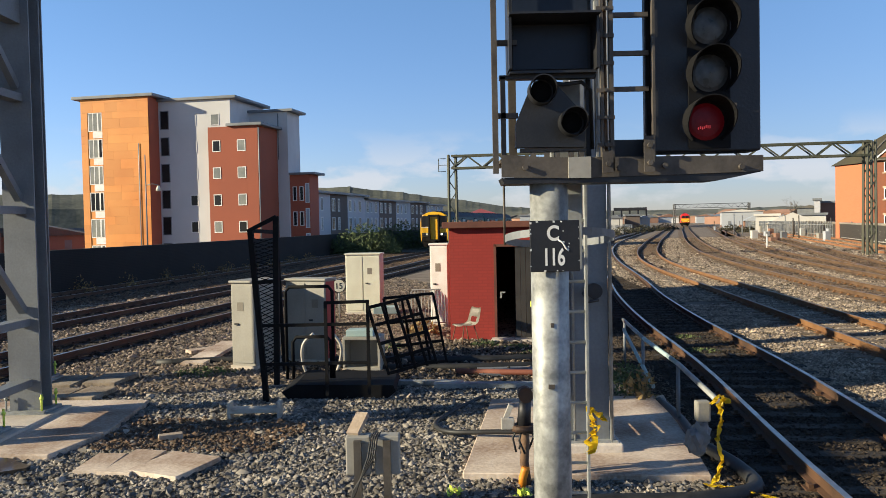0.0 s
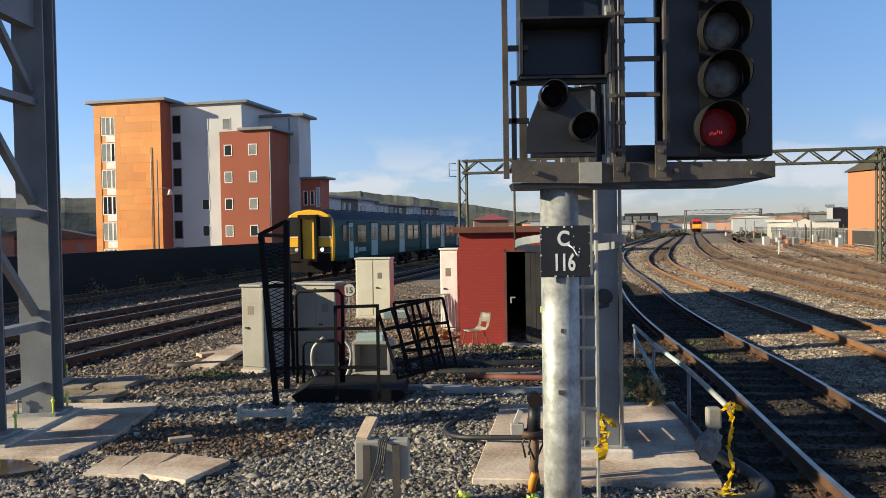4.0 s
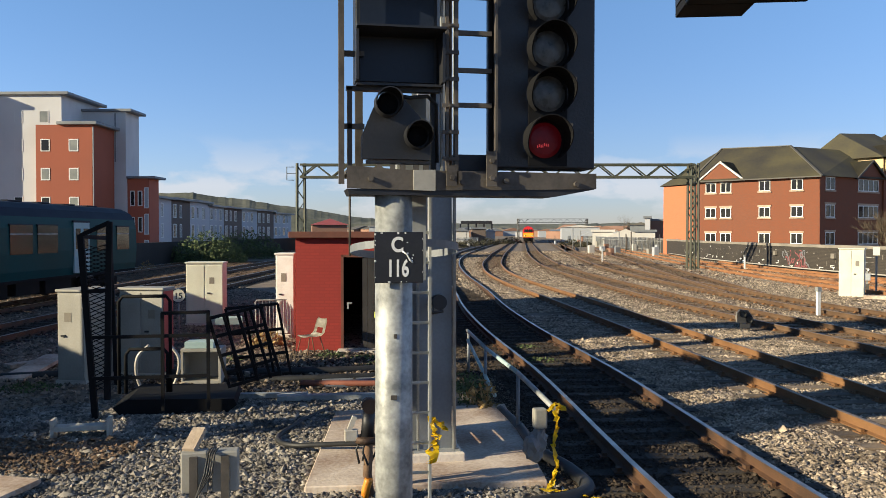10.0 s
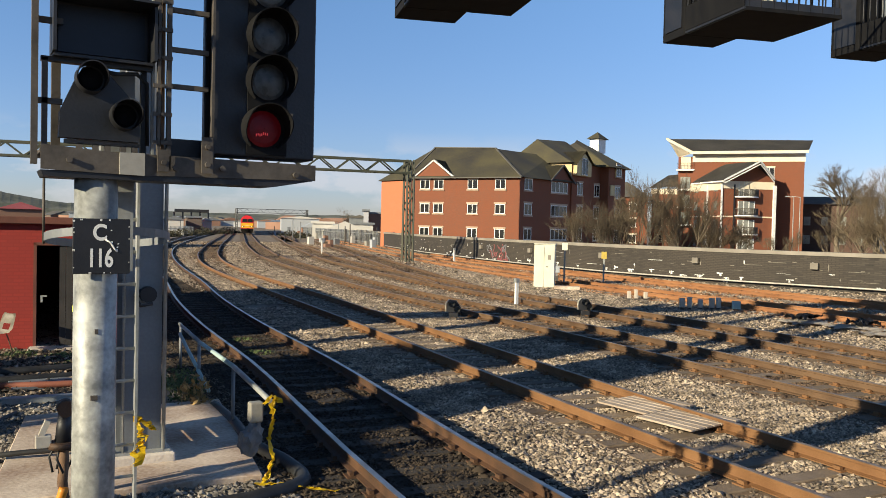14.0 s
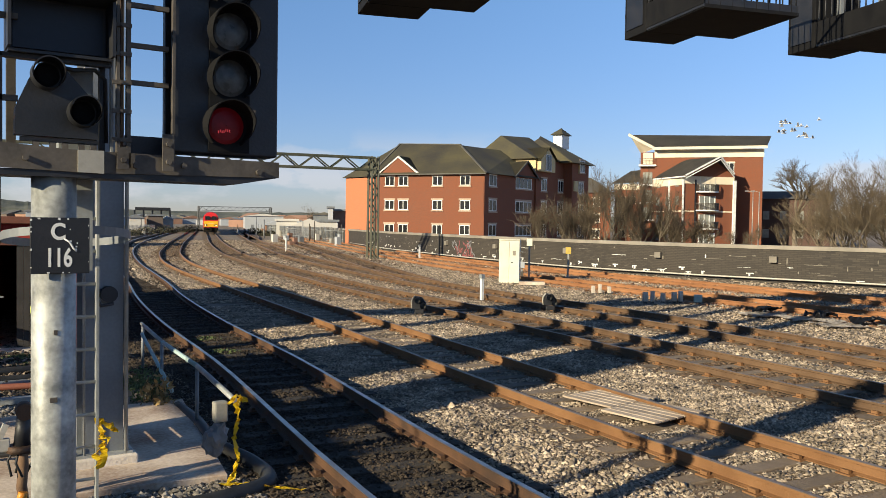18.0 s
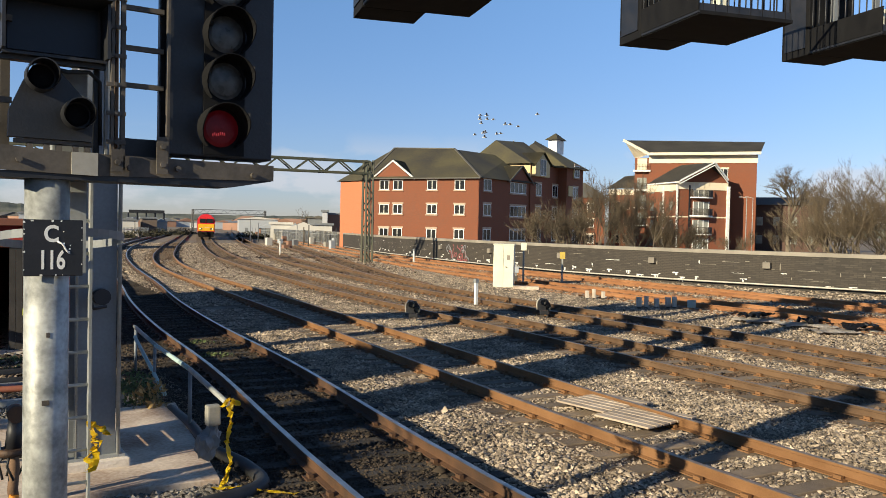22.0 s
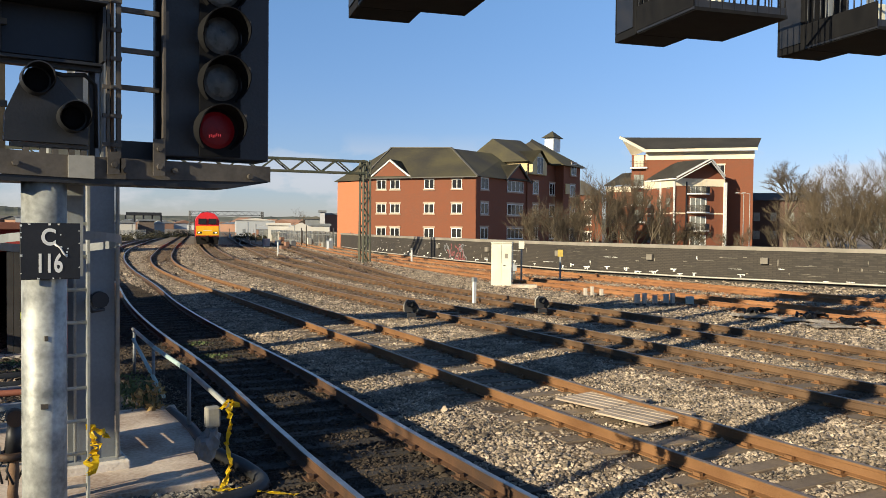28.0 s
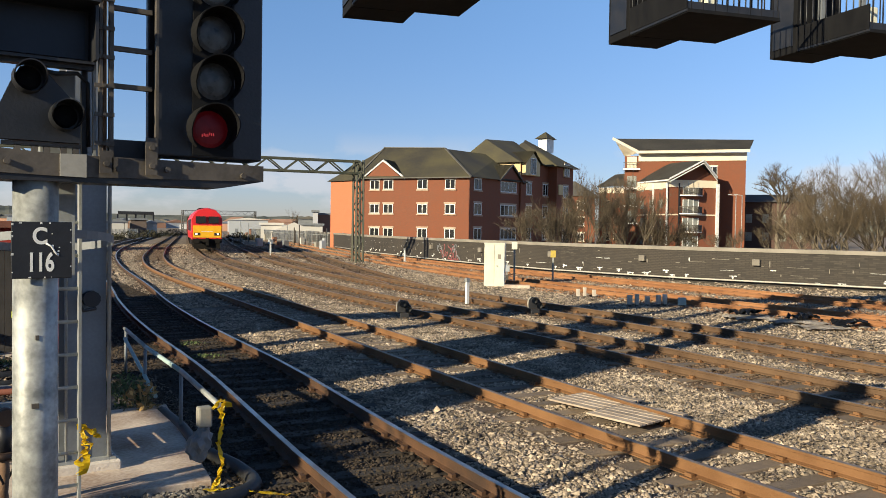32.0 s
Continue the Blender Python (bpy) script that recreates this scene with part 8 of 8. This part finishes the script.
for k in range(110):                                  # lineside clutter far down the line
    az, dist = rc.choice(((rc.uniform(6, 13), rc.uniform(110, 240)), (rc.uniform(20.5, 25.5), rc.uniform(90, 190)), (rc.uniform(17, 25), rc.uniform(120, 240))))
    x, y = az_pt(az, dist)
    q, s_ = TRACKS["track_3"]
    if abs(x - np.interp(y, q[:, 1], q[:, 0])) < 5:
        continue
    b = bmesh.new()
    kind = rc.random()
    if kind < 0.5:
        add_tube(b, (0, 0, 0), (0, 0, rc.uniform(0.9, 3.2)), 0.07, n=6)
        ob = tagged(part("lineside_post", b, M[rc.choice(("galv", "frame_grey", "roof_grey"))]), "slim post beside the distant tracks", "post")
    else:
        w, h = rc.uniform(0.3, 0.8), rc.uniform(0.4, 1.1)
        add_box(b, -w / 2, w / 2, -0.3, 0.3, 0, h, bevel=0.04)
        ob = tagged(part("lineside_box", b, M[rc.choice(("far_white", "far_grey", "far_brown", "cab_grey", "roof_grey"))]), "equipment box beside the distant tracks", "box")
    ob.location = (x, y, GROUND + rise(x))

for k in range(130):                                 # roofs of the town beyond the yard
    az, dist = rc.uniform(2, 34), rc.uniform(300, 1000)
    x, y = az_pt(az, dist)
    w, d, h = rc.uniform(6, 15), rc.uniform(7, 12), rc.uniform(2.6, 4.6)
    t = thing("distant_house", "small house in the distant town", "house", pose(x, y, 0, 0, 0, rc.uniform(-40, 40)), group="distant town")
    block(t, 0, w, 0, d, 0, h, M[rc.choice(("far_pale", "far_grey", "far_brown", "far_dark", "far_brown"))])
    b = bmesh.new()
    add_prism(b, [(-0.3, h), (w + 0.3, h), (w / 2, h + rc.uniform(0.8, 2.5))], -0.3, d + 0.3)
    part("roof", b, M[rc.choice(("roof_grey", "slate_grey", "far_brown"))], t)

# ---- trains ----
def shell(bm, prof, x0, x1, slot_of, cap=True):
    """A body swept along x from an outline in y and z."""
    a = [bm.verts.new((x0, y, z)) for y, z in prof]
    b = [bm.verts.new((x1, y, z)) for y, z in prof]
    n = len(prof)
    for i in range(n):
        f = bm.faces.new((a[i], a[(i + 1) % n], b[(i + 1) % n], b[i]))
        f.material_index = slot_of(prof[i], prof[(i + 1) % n])
    if cap:
        bm.faces.new(a[::-1])
        bm.faces.new(b)


SIDE = [(-1.30, 0.95), (-1.36, 1.25), (-1.40, 1.9), (-1.38, 2.75), (-1.30, 3.15), (-1.10, 3.45), (-0.7, 3.65), (0, 3.74), (0.7, 3.65), (1.10, 3.45), (1.30, 3.15), (1.38, 2.75), (1.40, 1.9), (1.36, 1.25), (1.30, 0.95)]


def bogie(car, x):
    b = bmesh.new()
    for s in (-1, 1):
        add_box(b, x - 1.55, x + 1.55, s * 1.02 - 0.07, s * 1.02 + 0.07, 0.42, 0.66)
        add_box(b, x - 0.45, x + 0.45, s * 1.05 - 0.1, s * 1.05 + 0.1, 0.62, 0.9)
        for dx in (-1.15, 1.15):
            add_box(b, x + dx - 0.2, x + dx + 0.2, s * 1.06 - 0.1, s * 1.06 + 0.1, 0.32, 0.62)
    bg_ = part("bogie", b, M["under"], car, "grimy black bogie")
    for dx in (-1.15, 1.15):
        for s in (-1, 1):
            b = bmesh.new()
            add_tube(b, (x + dx, s * 0.69, 0.42), (x + dx, s * 0.82, 0.42), 0.42, n=20)
            part("wheel", b, M["under"], bg_)


def railcar(name, cab, label):
    """One car 19.7 m long; its cab end points to +x."""
    c = thing(name, label, "train", group="two-car train")
    Lh = 9.75
    b = bmesh.new()
    shell(b, SIDE, -Lh, Lh - (0.14 if cab else 0), lambda p, q: 1 if min(p[1], q[1]) > 3.1 else 0)
    part("body", b, [M["teal"], M["navy_roof"]], c, "teal body with a navy roof")
    for s in (-1, 1):
        def side_box(nm, x0, x1, z0, z1, m, out, parent=c, lb=""):
            b = bmesh.new()
            yy = 1.402
            add_box(b, x0, x1, s * (yy - 0.05) if s > 0 else -(yy + out), s * (yy + out) if s > 0 else -(yy - 0.05), z0, z1)
            return part(nm, b, m, parent, lb)

        doors = [(6.95, 0.75)] if cab else []
        doors += [(2.4, 1.35), (-4.2, 1.35)]
        if not cab:
            doors += [(7.9, 0.75)]
        for x, w in doors:
            n = 2 if w > 1 else 1
            for i in range(n):
                x0 = x - w / 2 + i * w / n + 0.015
                x1 = x0 + w / n - 0.03
                d = side_box("door", x0, x1, 1.02, 2.98, M["aqua_door"], 0.012, lb="pale aqua sliding door")
                side_box("door_window", x0 + 0.12, x1 - 0.12, 1.95, 2.75, M["train_glass"], 0.02, d)
            side_box("door_frame", x - w / 2 - 0.06, x + w / 2 + 0.06, 2.98, 3.06, M["navy_roof"], 0.014)
        wins = [(5.0, 1.6), (0.2, 1.45), (-1.6, 1.45), (-6.5, 1.45), (-8.3, 1.2)] if cab else [(5.6, 1.6), (4.0, 1.3), (0.3, 1.45), (-1.5, 1.45), (-6.3, 1.45), (-8.2, 1.3)]
        for x, w in wins:
            wd = side_box("window", x - w / 2, x + w / 2, 1.85, 2.85, M["train_glass"], 0.012, lb="tinted window")
            side_box("window_bar", x - w / 2, x + w / 2, 2.52, 2.56, M["galv"], 0.018, wd)
            side_box("window_frame", x - w / 2 - 0.03, x + w / 2 + 0.03, 2.85, 2.89, M["navy_roof"], 0.015, wd)
        if cab:
            side_box("cab_window", 7.75, 8.35, 1.95, 2.85, M["train_glass"], 0.012)
            side_box("emblem", 5.75, 6.2, 1.25, 1.62, M["aqua_door"], 0.006, lb="plain pale emblem")
            for k in range(6):
                side_box("emblem_bar", 4.2 + 0.24 * k, 4.36 + 0.24 * k, 1.32, 1.56, M["aqua_door"], 0.006)
        side_box("sole_bar", -Lh + 0.1, Lh - 0.6, 0.86, 0.97, M["under"], -0.06)
    if cab:
        b = bmesh.new()                           # rounded cab nose
        rows = []
        for x, k in ((Lh - 0.14, 1.004), (Lh - 0.07, 0.995), (Lh - 0.02, 0.975), (Lh, 0.95)):
            rows.append([b.verts.new((x, y * k, 2.2 + (z - 2.2) * (k if z > 2.2 else 1.0))) for y, z in SIDE])
        for r0, r1 in zip(rows, rows[1:]):
            for i in range(len(SIDE)):
                b.faces.new((r0[i], r0[(i + 1) % len(SIDE)], r1[(i + 1) % len(SIDE)], r1[i]))
        b.faces.new(rows[-1])
        for f in b.faces:
            if len(f.verts) == 4 and min(v.co.z for v in f.verts) > 3.38 and max(v.co.x for v in f.verts) < Lh - 0.015:
                f.material_index = 1
        nose = part("cab_front", b, [M["cab_yellow"], M["navy_roof"]], c, "bright yellow cab front")
        for s in (-1, 1):
            for nm, dims, m in (("windscreen", (Lh - 0.02, Lh + 0.012, 0.50 * s, 1.26 * s, 2.28, 3.30), "train_glass"),
                                ("lamp_panel", (Lh - 0.02, Lh + 0.02, 0.56 * s, 1.20 * s, 1.40, 1.72), "black"),
                                ("lower_panel", (Lh - 0.02, Lh + 0.008, 0.50 * s, 1.22 * s, 0.95, 1.38), "under"),
                                ("handrail", (Lh - 0.02, Lh + 0.03, 0.52 * s, 1.24 * s, 2.20, 2.25), "white_paint"),
                                ("headlight", (Lh + 0.02, Lh + 0.03, 0.62 * s, 0.82 * s, 1.47, 1.66), "headlight" if s > 0 else "cream"),
                                ("tail_light", (Lh + 0.02, Lh + 0.03, 0.95 * s, 1.09 * s, 1.49, 1.63), "lens_clear")):
                b = bmesh.new()
                d = list(dims)
                d[2], d[3] = min(dims[2], dims[3]), max(dims[2], dims[3])
                if nm in ("headlight", "tail_light"):
                    add_tube(b, (d[0], (d[2] + d[3]) / 2, (d[4] + d[5]) / 2), (d[1], (d[2] + d[3]) / 2, (d[4] + d[5]) / 2), (d[3] - d[2]) / 2, n=16)
                else:
                    add_box(b, *d, bevel=0.012 if nm == "windscreen" else 0)
                part(nm, b, M[m], nose)
        b = bmesh.new()
        for dims in ((Lh - 0.05, Lh + 0.30, -0.52, -0.38, 1.0, 3.35), (Lh - 0.05, Lh + 0.30, 0.38, 0.52, 1.0, 3.35), (Lh - 0.05, Lh + 0.30, -0.52, 0.52, 3.22, 3.42), (Lh - 0.05, Lh + 0.30, -0.52, 0.52, 0.95, 1.08)):
            add_box(b, *dims)
        gw = part("gangway", b, M["under"], nose, "grey-brown gangway surround")
        b = bmesh.new()
        add_box(b, Lh - 0.03, Lh + 0.05, -0.36, 0.36, 1.08, 3.22)
        part("gangway_door", b, M["cab_yellow"], gw)
        b = bmesh.new()
        add_tube(b, (Lh - 0.4, 0, 0.88), (Lh + 0.55, 0, 0.88), 0.14, n=12)
        add_box(b, Lh + 0.1, Lh + 0.5, -0.22, 0.22, 0.75, 1.02)
        part("coupler", b, M["under"], nose)
        b = bmesh.new()
        add_prism(b, [(-1.1, 0.35), (1.1, 0.35), (1.3, 0.95), (-1.3, 0.95)], -0.06, 0.0)
        bmesh.ops.rotate(b, verts=b.verts, matrix=Matrix.Rotation(radians(90), 3, "Z"))
        bmesh.ops.translate(b, verts=b.verts, vec=(Lh - 0.15, 0, 0))
        part("valance", b, M["under"], nose)
    for x in (-6.7, 6.7):
        bogie(c, x)
    for i, (x0, x1, z0) in enumerate(((-3.6, -1.6, 0.35), (-1.2, 0.4, 0.42), (0.9, 2.6, 0.38), (3.0, 4.2, 0.45))):
        for s in (-1, 1):
            b = bmesh.new()
            add_box(b, x0, x1, min(s * 0.5, s * 1.25), max(s * 0.5, s * 1.25), z0, 0.95, bevel=0.03)
            part("equipment_box", b, M["under"], c)
    for k in range(8):
        b = bmesh.new()
        add_box(b, -8 + 2.1 * k, -7.1 + 2.1 * k, -0.35, 0.35, 3.70, 3.76, bevel=0.02)
        part("roof_vent", b, M["navy_roof"], c)
    return c


car_a = railcar("railcar", True, "teal two-car diesel railcar with yellow cab front")
car_b = railcar("railcar", False, "teal rear railcar with a navy roof")


def locomotive():
    c = thing("diesel_locomotive", "red and yellow heavy diesel freight locomotive with lit headlights", "train")
    Lh = 10.6
    prof = [(-1.28, 1.05), (-1.32, 1.6), (-1.32, 2.9), (-1.15, 3.35), (-0.75, 3.75), (0, 3.93), (0.75, 3.75), (1.15, 3.35), (1.32, 2.9), (1.32, 1.6), (1.28, 1.05)]
    b = bmesh.new()
    shell(b, prof, -Lh + 0.8, Lh - 0.8, lambda p, q: 0)
    part("body", b, M["loco_red"], c, "red body")
    for s in (1, -1):
        b = bmesh.new()
        rows = []
        for x, k, dz in ((Lh - 0.8, 1.0, 0), (Lh - 0.45, 1.0, -0.02), (Lh - 0.15, 0.985, -0.07)):
            rows.append([b.verts.new((s * (x + (0.15 if z < 2.35 else -0.1 * (z - 2.35))), y * k, z + (dz if z > 2.9 else 0))) for y, z in prof])
        for r0, r1 in zip(rows, rows[1:]):
            for i in range(len(prof)):
                f = b.faces.new((r0[i], r0[(i + 1) % len(prof)], r1[(i + 1) % len(prof)], r1[i]))
        b.faces.new(rows[-1])
        nose = part("cab_front", b, M["loco_red"], c, "red cab end")
        xf = s * Lh
        for nm, y0, y1, z0, z1, m, o in (("yellow_panel", -1.22, 1.22, 1.25, 2.32, "cab_yellow", 0.03), ("windscreen", -0.98, -0.12, 2.52, 3.14, "train_glass", 0.0), ("windscreen", 0.12, 0.98, 2.52, 3.14, "train_glass", 0.0),
                                         ("headlight", -1.0, -0.84, 1.5, 1.62, "headlight", 0.06), ("headlight", 0.84, 1.0, 1.5, 1.62, "headlight", 0.06), ("lamp_band", -1.1, -0.6, 1.44, 1.68, "black", 0.045), ("lamp_band", 0.6, 1.1, 1.44, 1.68, "black", 0.045), ("handrail", -0.5, 0.5, 1.78, 1.82, "white_paint", 0.06)):
            b = bmesh.new()
            add_box(b, min(xf - s * 0.15, xf + s * o), max(xf - s * 0.15, xf + s * o), y0, y1, z0, z1)
            part(nm, b, M[m], nose)
        b = bmesh.new()
        add_box(b, min(xf - s * 0.5, xf + s * 0.05), max(xf - s * 0.5, xf + s * 0.05), -1.25, 1.25, 0.75, 1.15)
        for y in (-0.87, 0.87):
            add_tube(b, (xf, y, 0.98), (xf + s * 0.5, y, 0.98), 0.09, n=10)
            add_tube(b, (xf + s * 0.5, y, 0.98), (xf + s * 0.55, y, 0.98), 0.22, n=14)
        add_box(b, min(xf, xf + s * 0.35), max(xf, xf + s * 0.35), -0.12, 0.12, 0.55, 1.2)
        add_box(b, min(xf - s * 0.3, xf), max(xf - s * 0.3, xf), -1.15, 1.15, 0.25, 0.75)
        part("buffer_beam", b, M["under"], nose, "black buffer beam")
    b = bmesh.new()
    add_box(b, -4.2, 4.2, -1.2, 1.2, 0.45, 1.05, bevel=0.05)
    part("fuel_tank", b, M["under"], c)
    for x in (-6.8, 6.8):
        bogie(c, x)
    for sy in (-1, 1):
        for k in range(6):
            b = bmesh.new()
            y0, y1 = sorted((sy * 1.31, sy * 1.335))
            add_box(b, -6 + 2.2 * k, -4.5 + 2.2 * k, y0, y1, 1.8, 2.9)
            part("grille", b, M["black"], c)
    b = bmesh.new()
    for k in range(4):
        add_box(b, -5 + 2.6 * k, -3.4 + 2.6 * k, -0.5, 0.5, 3.88, 4.0)
    part("roof_grille", b, M["under"], c)
    return c


loco = locomotive()


def wagon():
    w = thing("freight_wagon", "dark open freight wagon behind the locomotive", "wagon", group="freight wagons")
    b = bmesh.new()
    add_prism(b, [(-6.4, 1.15), (6.4, 1.15), (6.6, 3.3), (-6.6, 3.3)], -1.3, 1.3)
    part("body", b, M["under"], w)
    for k in range(9):
        for s in (-1, 1):
            b = bmesh.new()
            y0, y1 = sorted((s * 1.3, s * 1.38))
            add_box(b, -6.1 + 1.5 * k, -6.0 + 1.5 * k, y0, y1, 1.15, 3.3)
            part("rib", b, M["rust_dark"], w)
    for x in (-4.4, 4.4):
        bogie(w, x)
    return w


wagons = [wagon()]
for i in range(4):
    wagons.append(copy_thing(wagons[0], pose(0, 0, 0)))


# ---- birds far off over the roofs ----
def bird(k):
    t = thing("gull", "grey gull gliding far off", "bird", group="gulls")
    b = bmesh.new()
    add_tube(b, (-0.32, 0, 0), (0.32, 0, 0), 0.10, 0.06, n=6)
    part("body", b, M["feather"], t)
    for s in (-1, 1):
        b = bmesh.new()
        add_slab(b, [(0.17, 0), (0.05, s * 0.9), (-0.12, s * 0.9), (-0.18, 0)], -0.012, 0.012)
        for v in b.verts:
            v.co.z += abs(v.co.y) * 0.25
        part("wing", b, M["feather"], t)
    return t


gulls = [bird(k) for k in range(21)]


# ---- movement ----
def along(line, d, back):
    """The pose of a vehicle whose two bogies, back metres either side of d, stand on a line."""
    q, s = line
    a = [np.interp(d + back, s, q[:, 0]), np.interp(d + back, s, q[:, 1])]
    b = [np.interp(d - back, s, q[:, 0]), np.interp(d - back, s, q[:, 1])]
    return pose((a[0] + b[0]) / 2, (a[1] + b[1]) / 2, rise((a[0] + b[0]) / 2), 0, 0, math.degrees(math.atan2(b[1] - a[1], b[0] - a[0])))


def motions():
    q, s = TRACKS["track_8"]
    zero = float(np.interp(24.4, q[:, 1], s))           # the mark from which the railcar's front is counted
    front = [(0, 54.1), (1, 44.6), (2, 35.3), (3, 26.9), (4, 19.4), (4.5, 16.0), (5.5, 9.6), (6.5, 3.1), (7, -0.4), (8, -7.6), (9, -15.2), (10, -23.6), (10.5, -27.9), (11.5, -35.5), (13, -44), (15, -51), (18, -55), (32, -55)]
    walk(car_a, [(t, along((q, s), zero + f + 9.85, 6.7)) for t, f in front])
    walk(car_b, [(t, along((q, s), zero + f + 9.85 + 20.0, 6.7)) for t, f in front])
    q, s = TRACKS["track_3"]
    reach = [(0, 244.6), (4, 223.5), (9, 196.7), (13, 172.7), (19, 141.9), (23, 122.7), (28, 92.0), (32, 72.6)]
    for k, v in enumerate([loco] + wagons):
        off = 10.6 if k == 0 else 21.8 + 7.4 + 14.6 * (k - 1)
        walk(v, [(t, along((q, s), min(float(np.interp(y, q[:, 1], s)) + off, s[-1] - 7), 6.0 if k == 0 else 4.4)) for t, y in reach])
    flock = [(0, 78, 9, 1.5), (15, 76, 9, 1.5), (18, 55.7, 6.4, 1.2), (20, 43.4, 5.9, 1.0), (21.5, 37.0, 6.8, 2.0), (23, 38.9, 7.0, 4.2), (24, 49.4, 9.7, 4.0), (25, 59.3, 11.4, 5.0), (27, 76, 14, 5.0), (32, 80, 14, 5.0)]
    rg = random.Random(12)
    for k, g in enumerate(gulls):
        u, w, ph = rg.uniform(-1, 1), rg.uniform(-0.5, 0.5), k * 0.7
        rows = []
        for t, a, e, sp in flock:
            a, e, d = radians(a + u * sp), radians(e + w * sp), 130 + 6 * math.sin(ph)
            rows.append((t, pose(d * math.sin(a), d * math.cos(a), 2.6 + d * math.tan(e), 15 * math.sin(t * 2 + ph), 0, -math.degrees(a))))
        walk(g, rows)


motions()
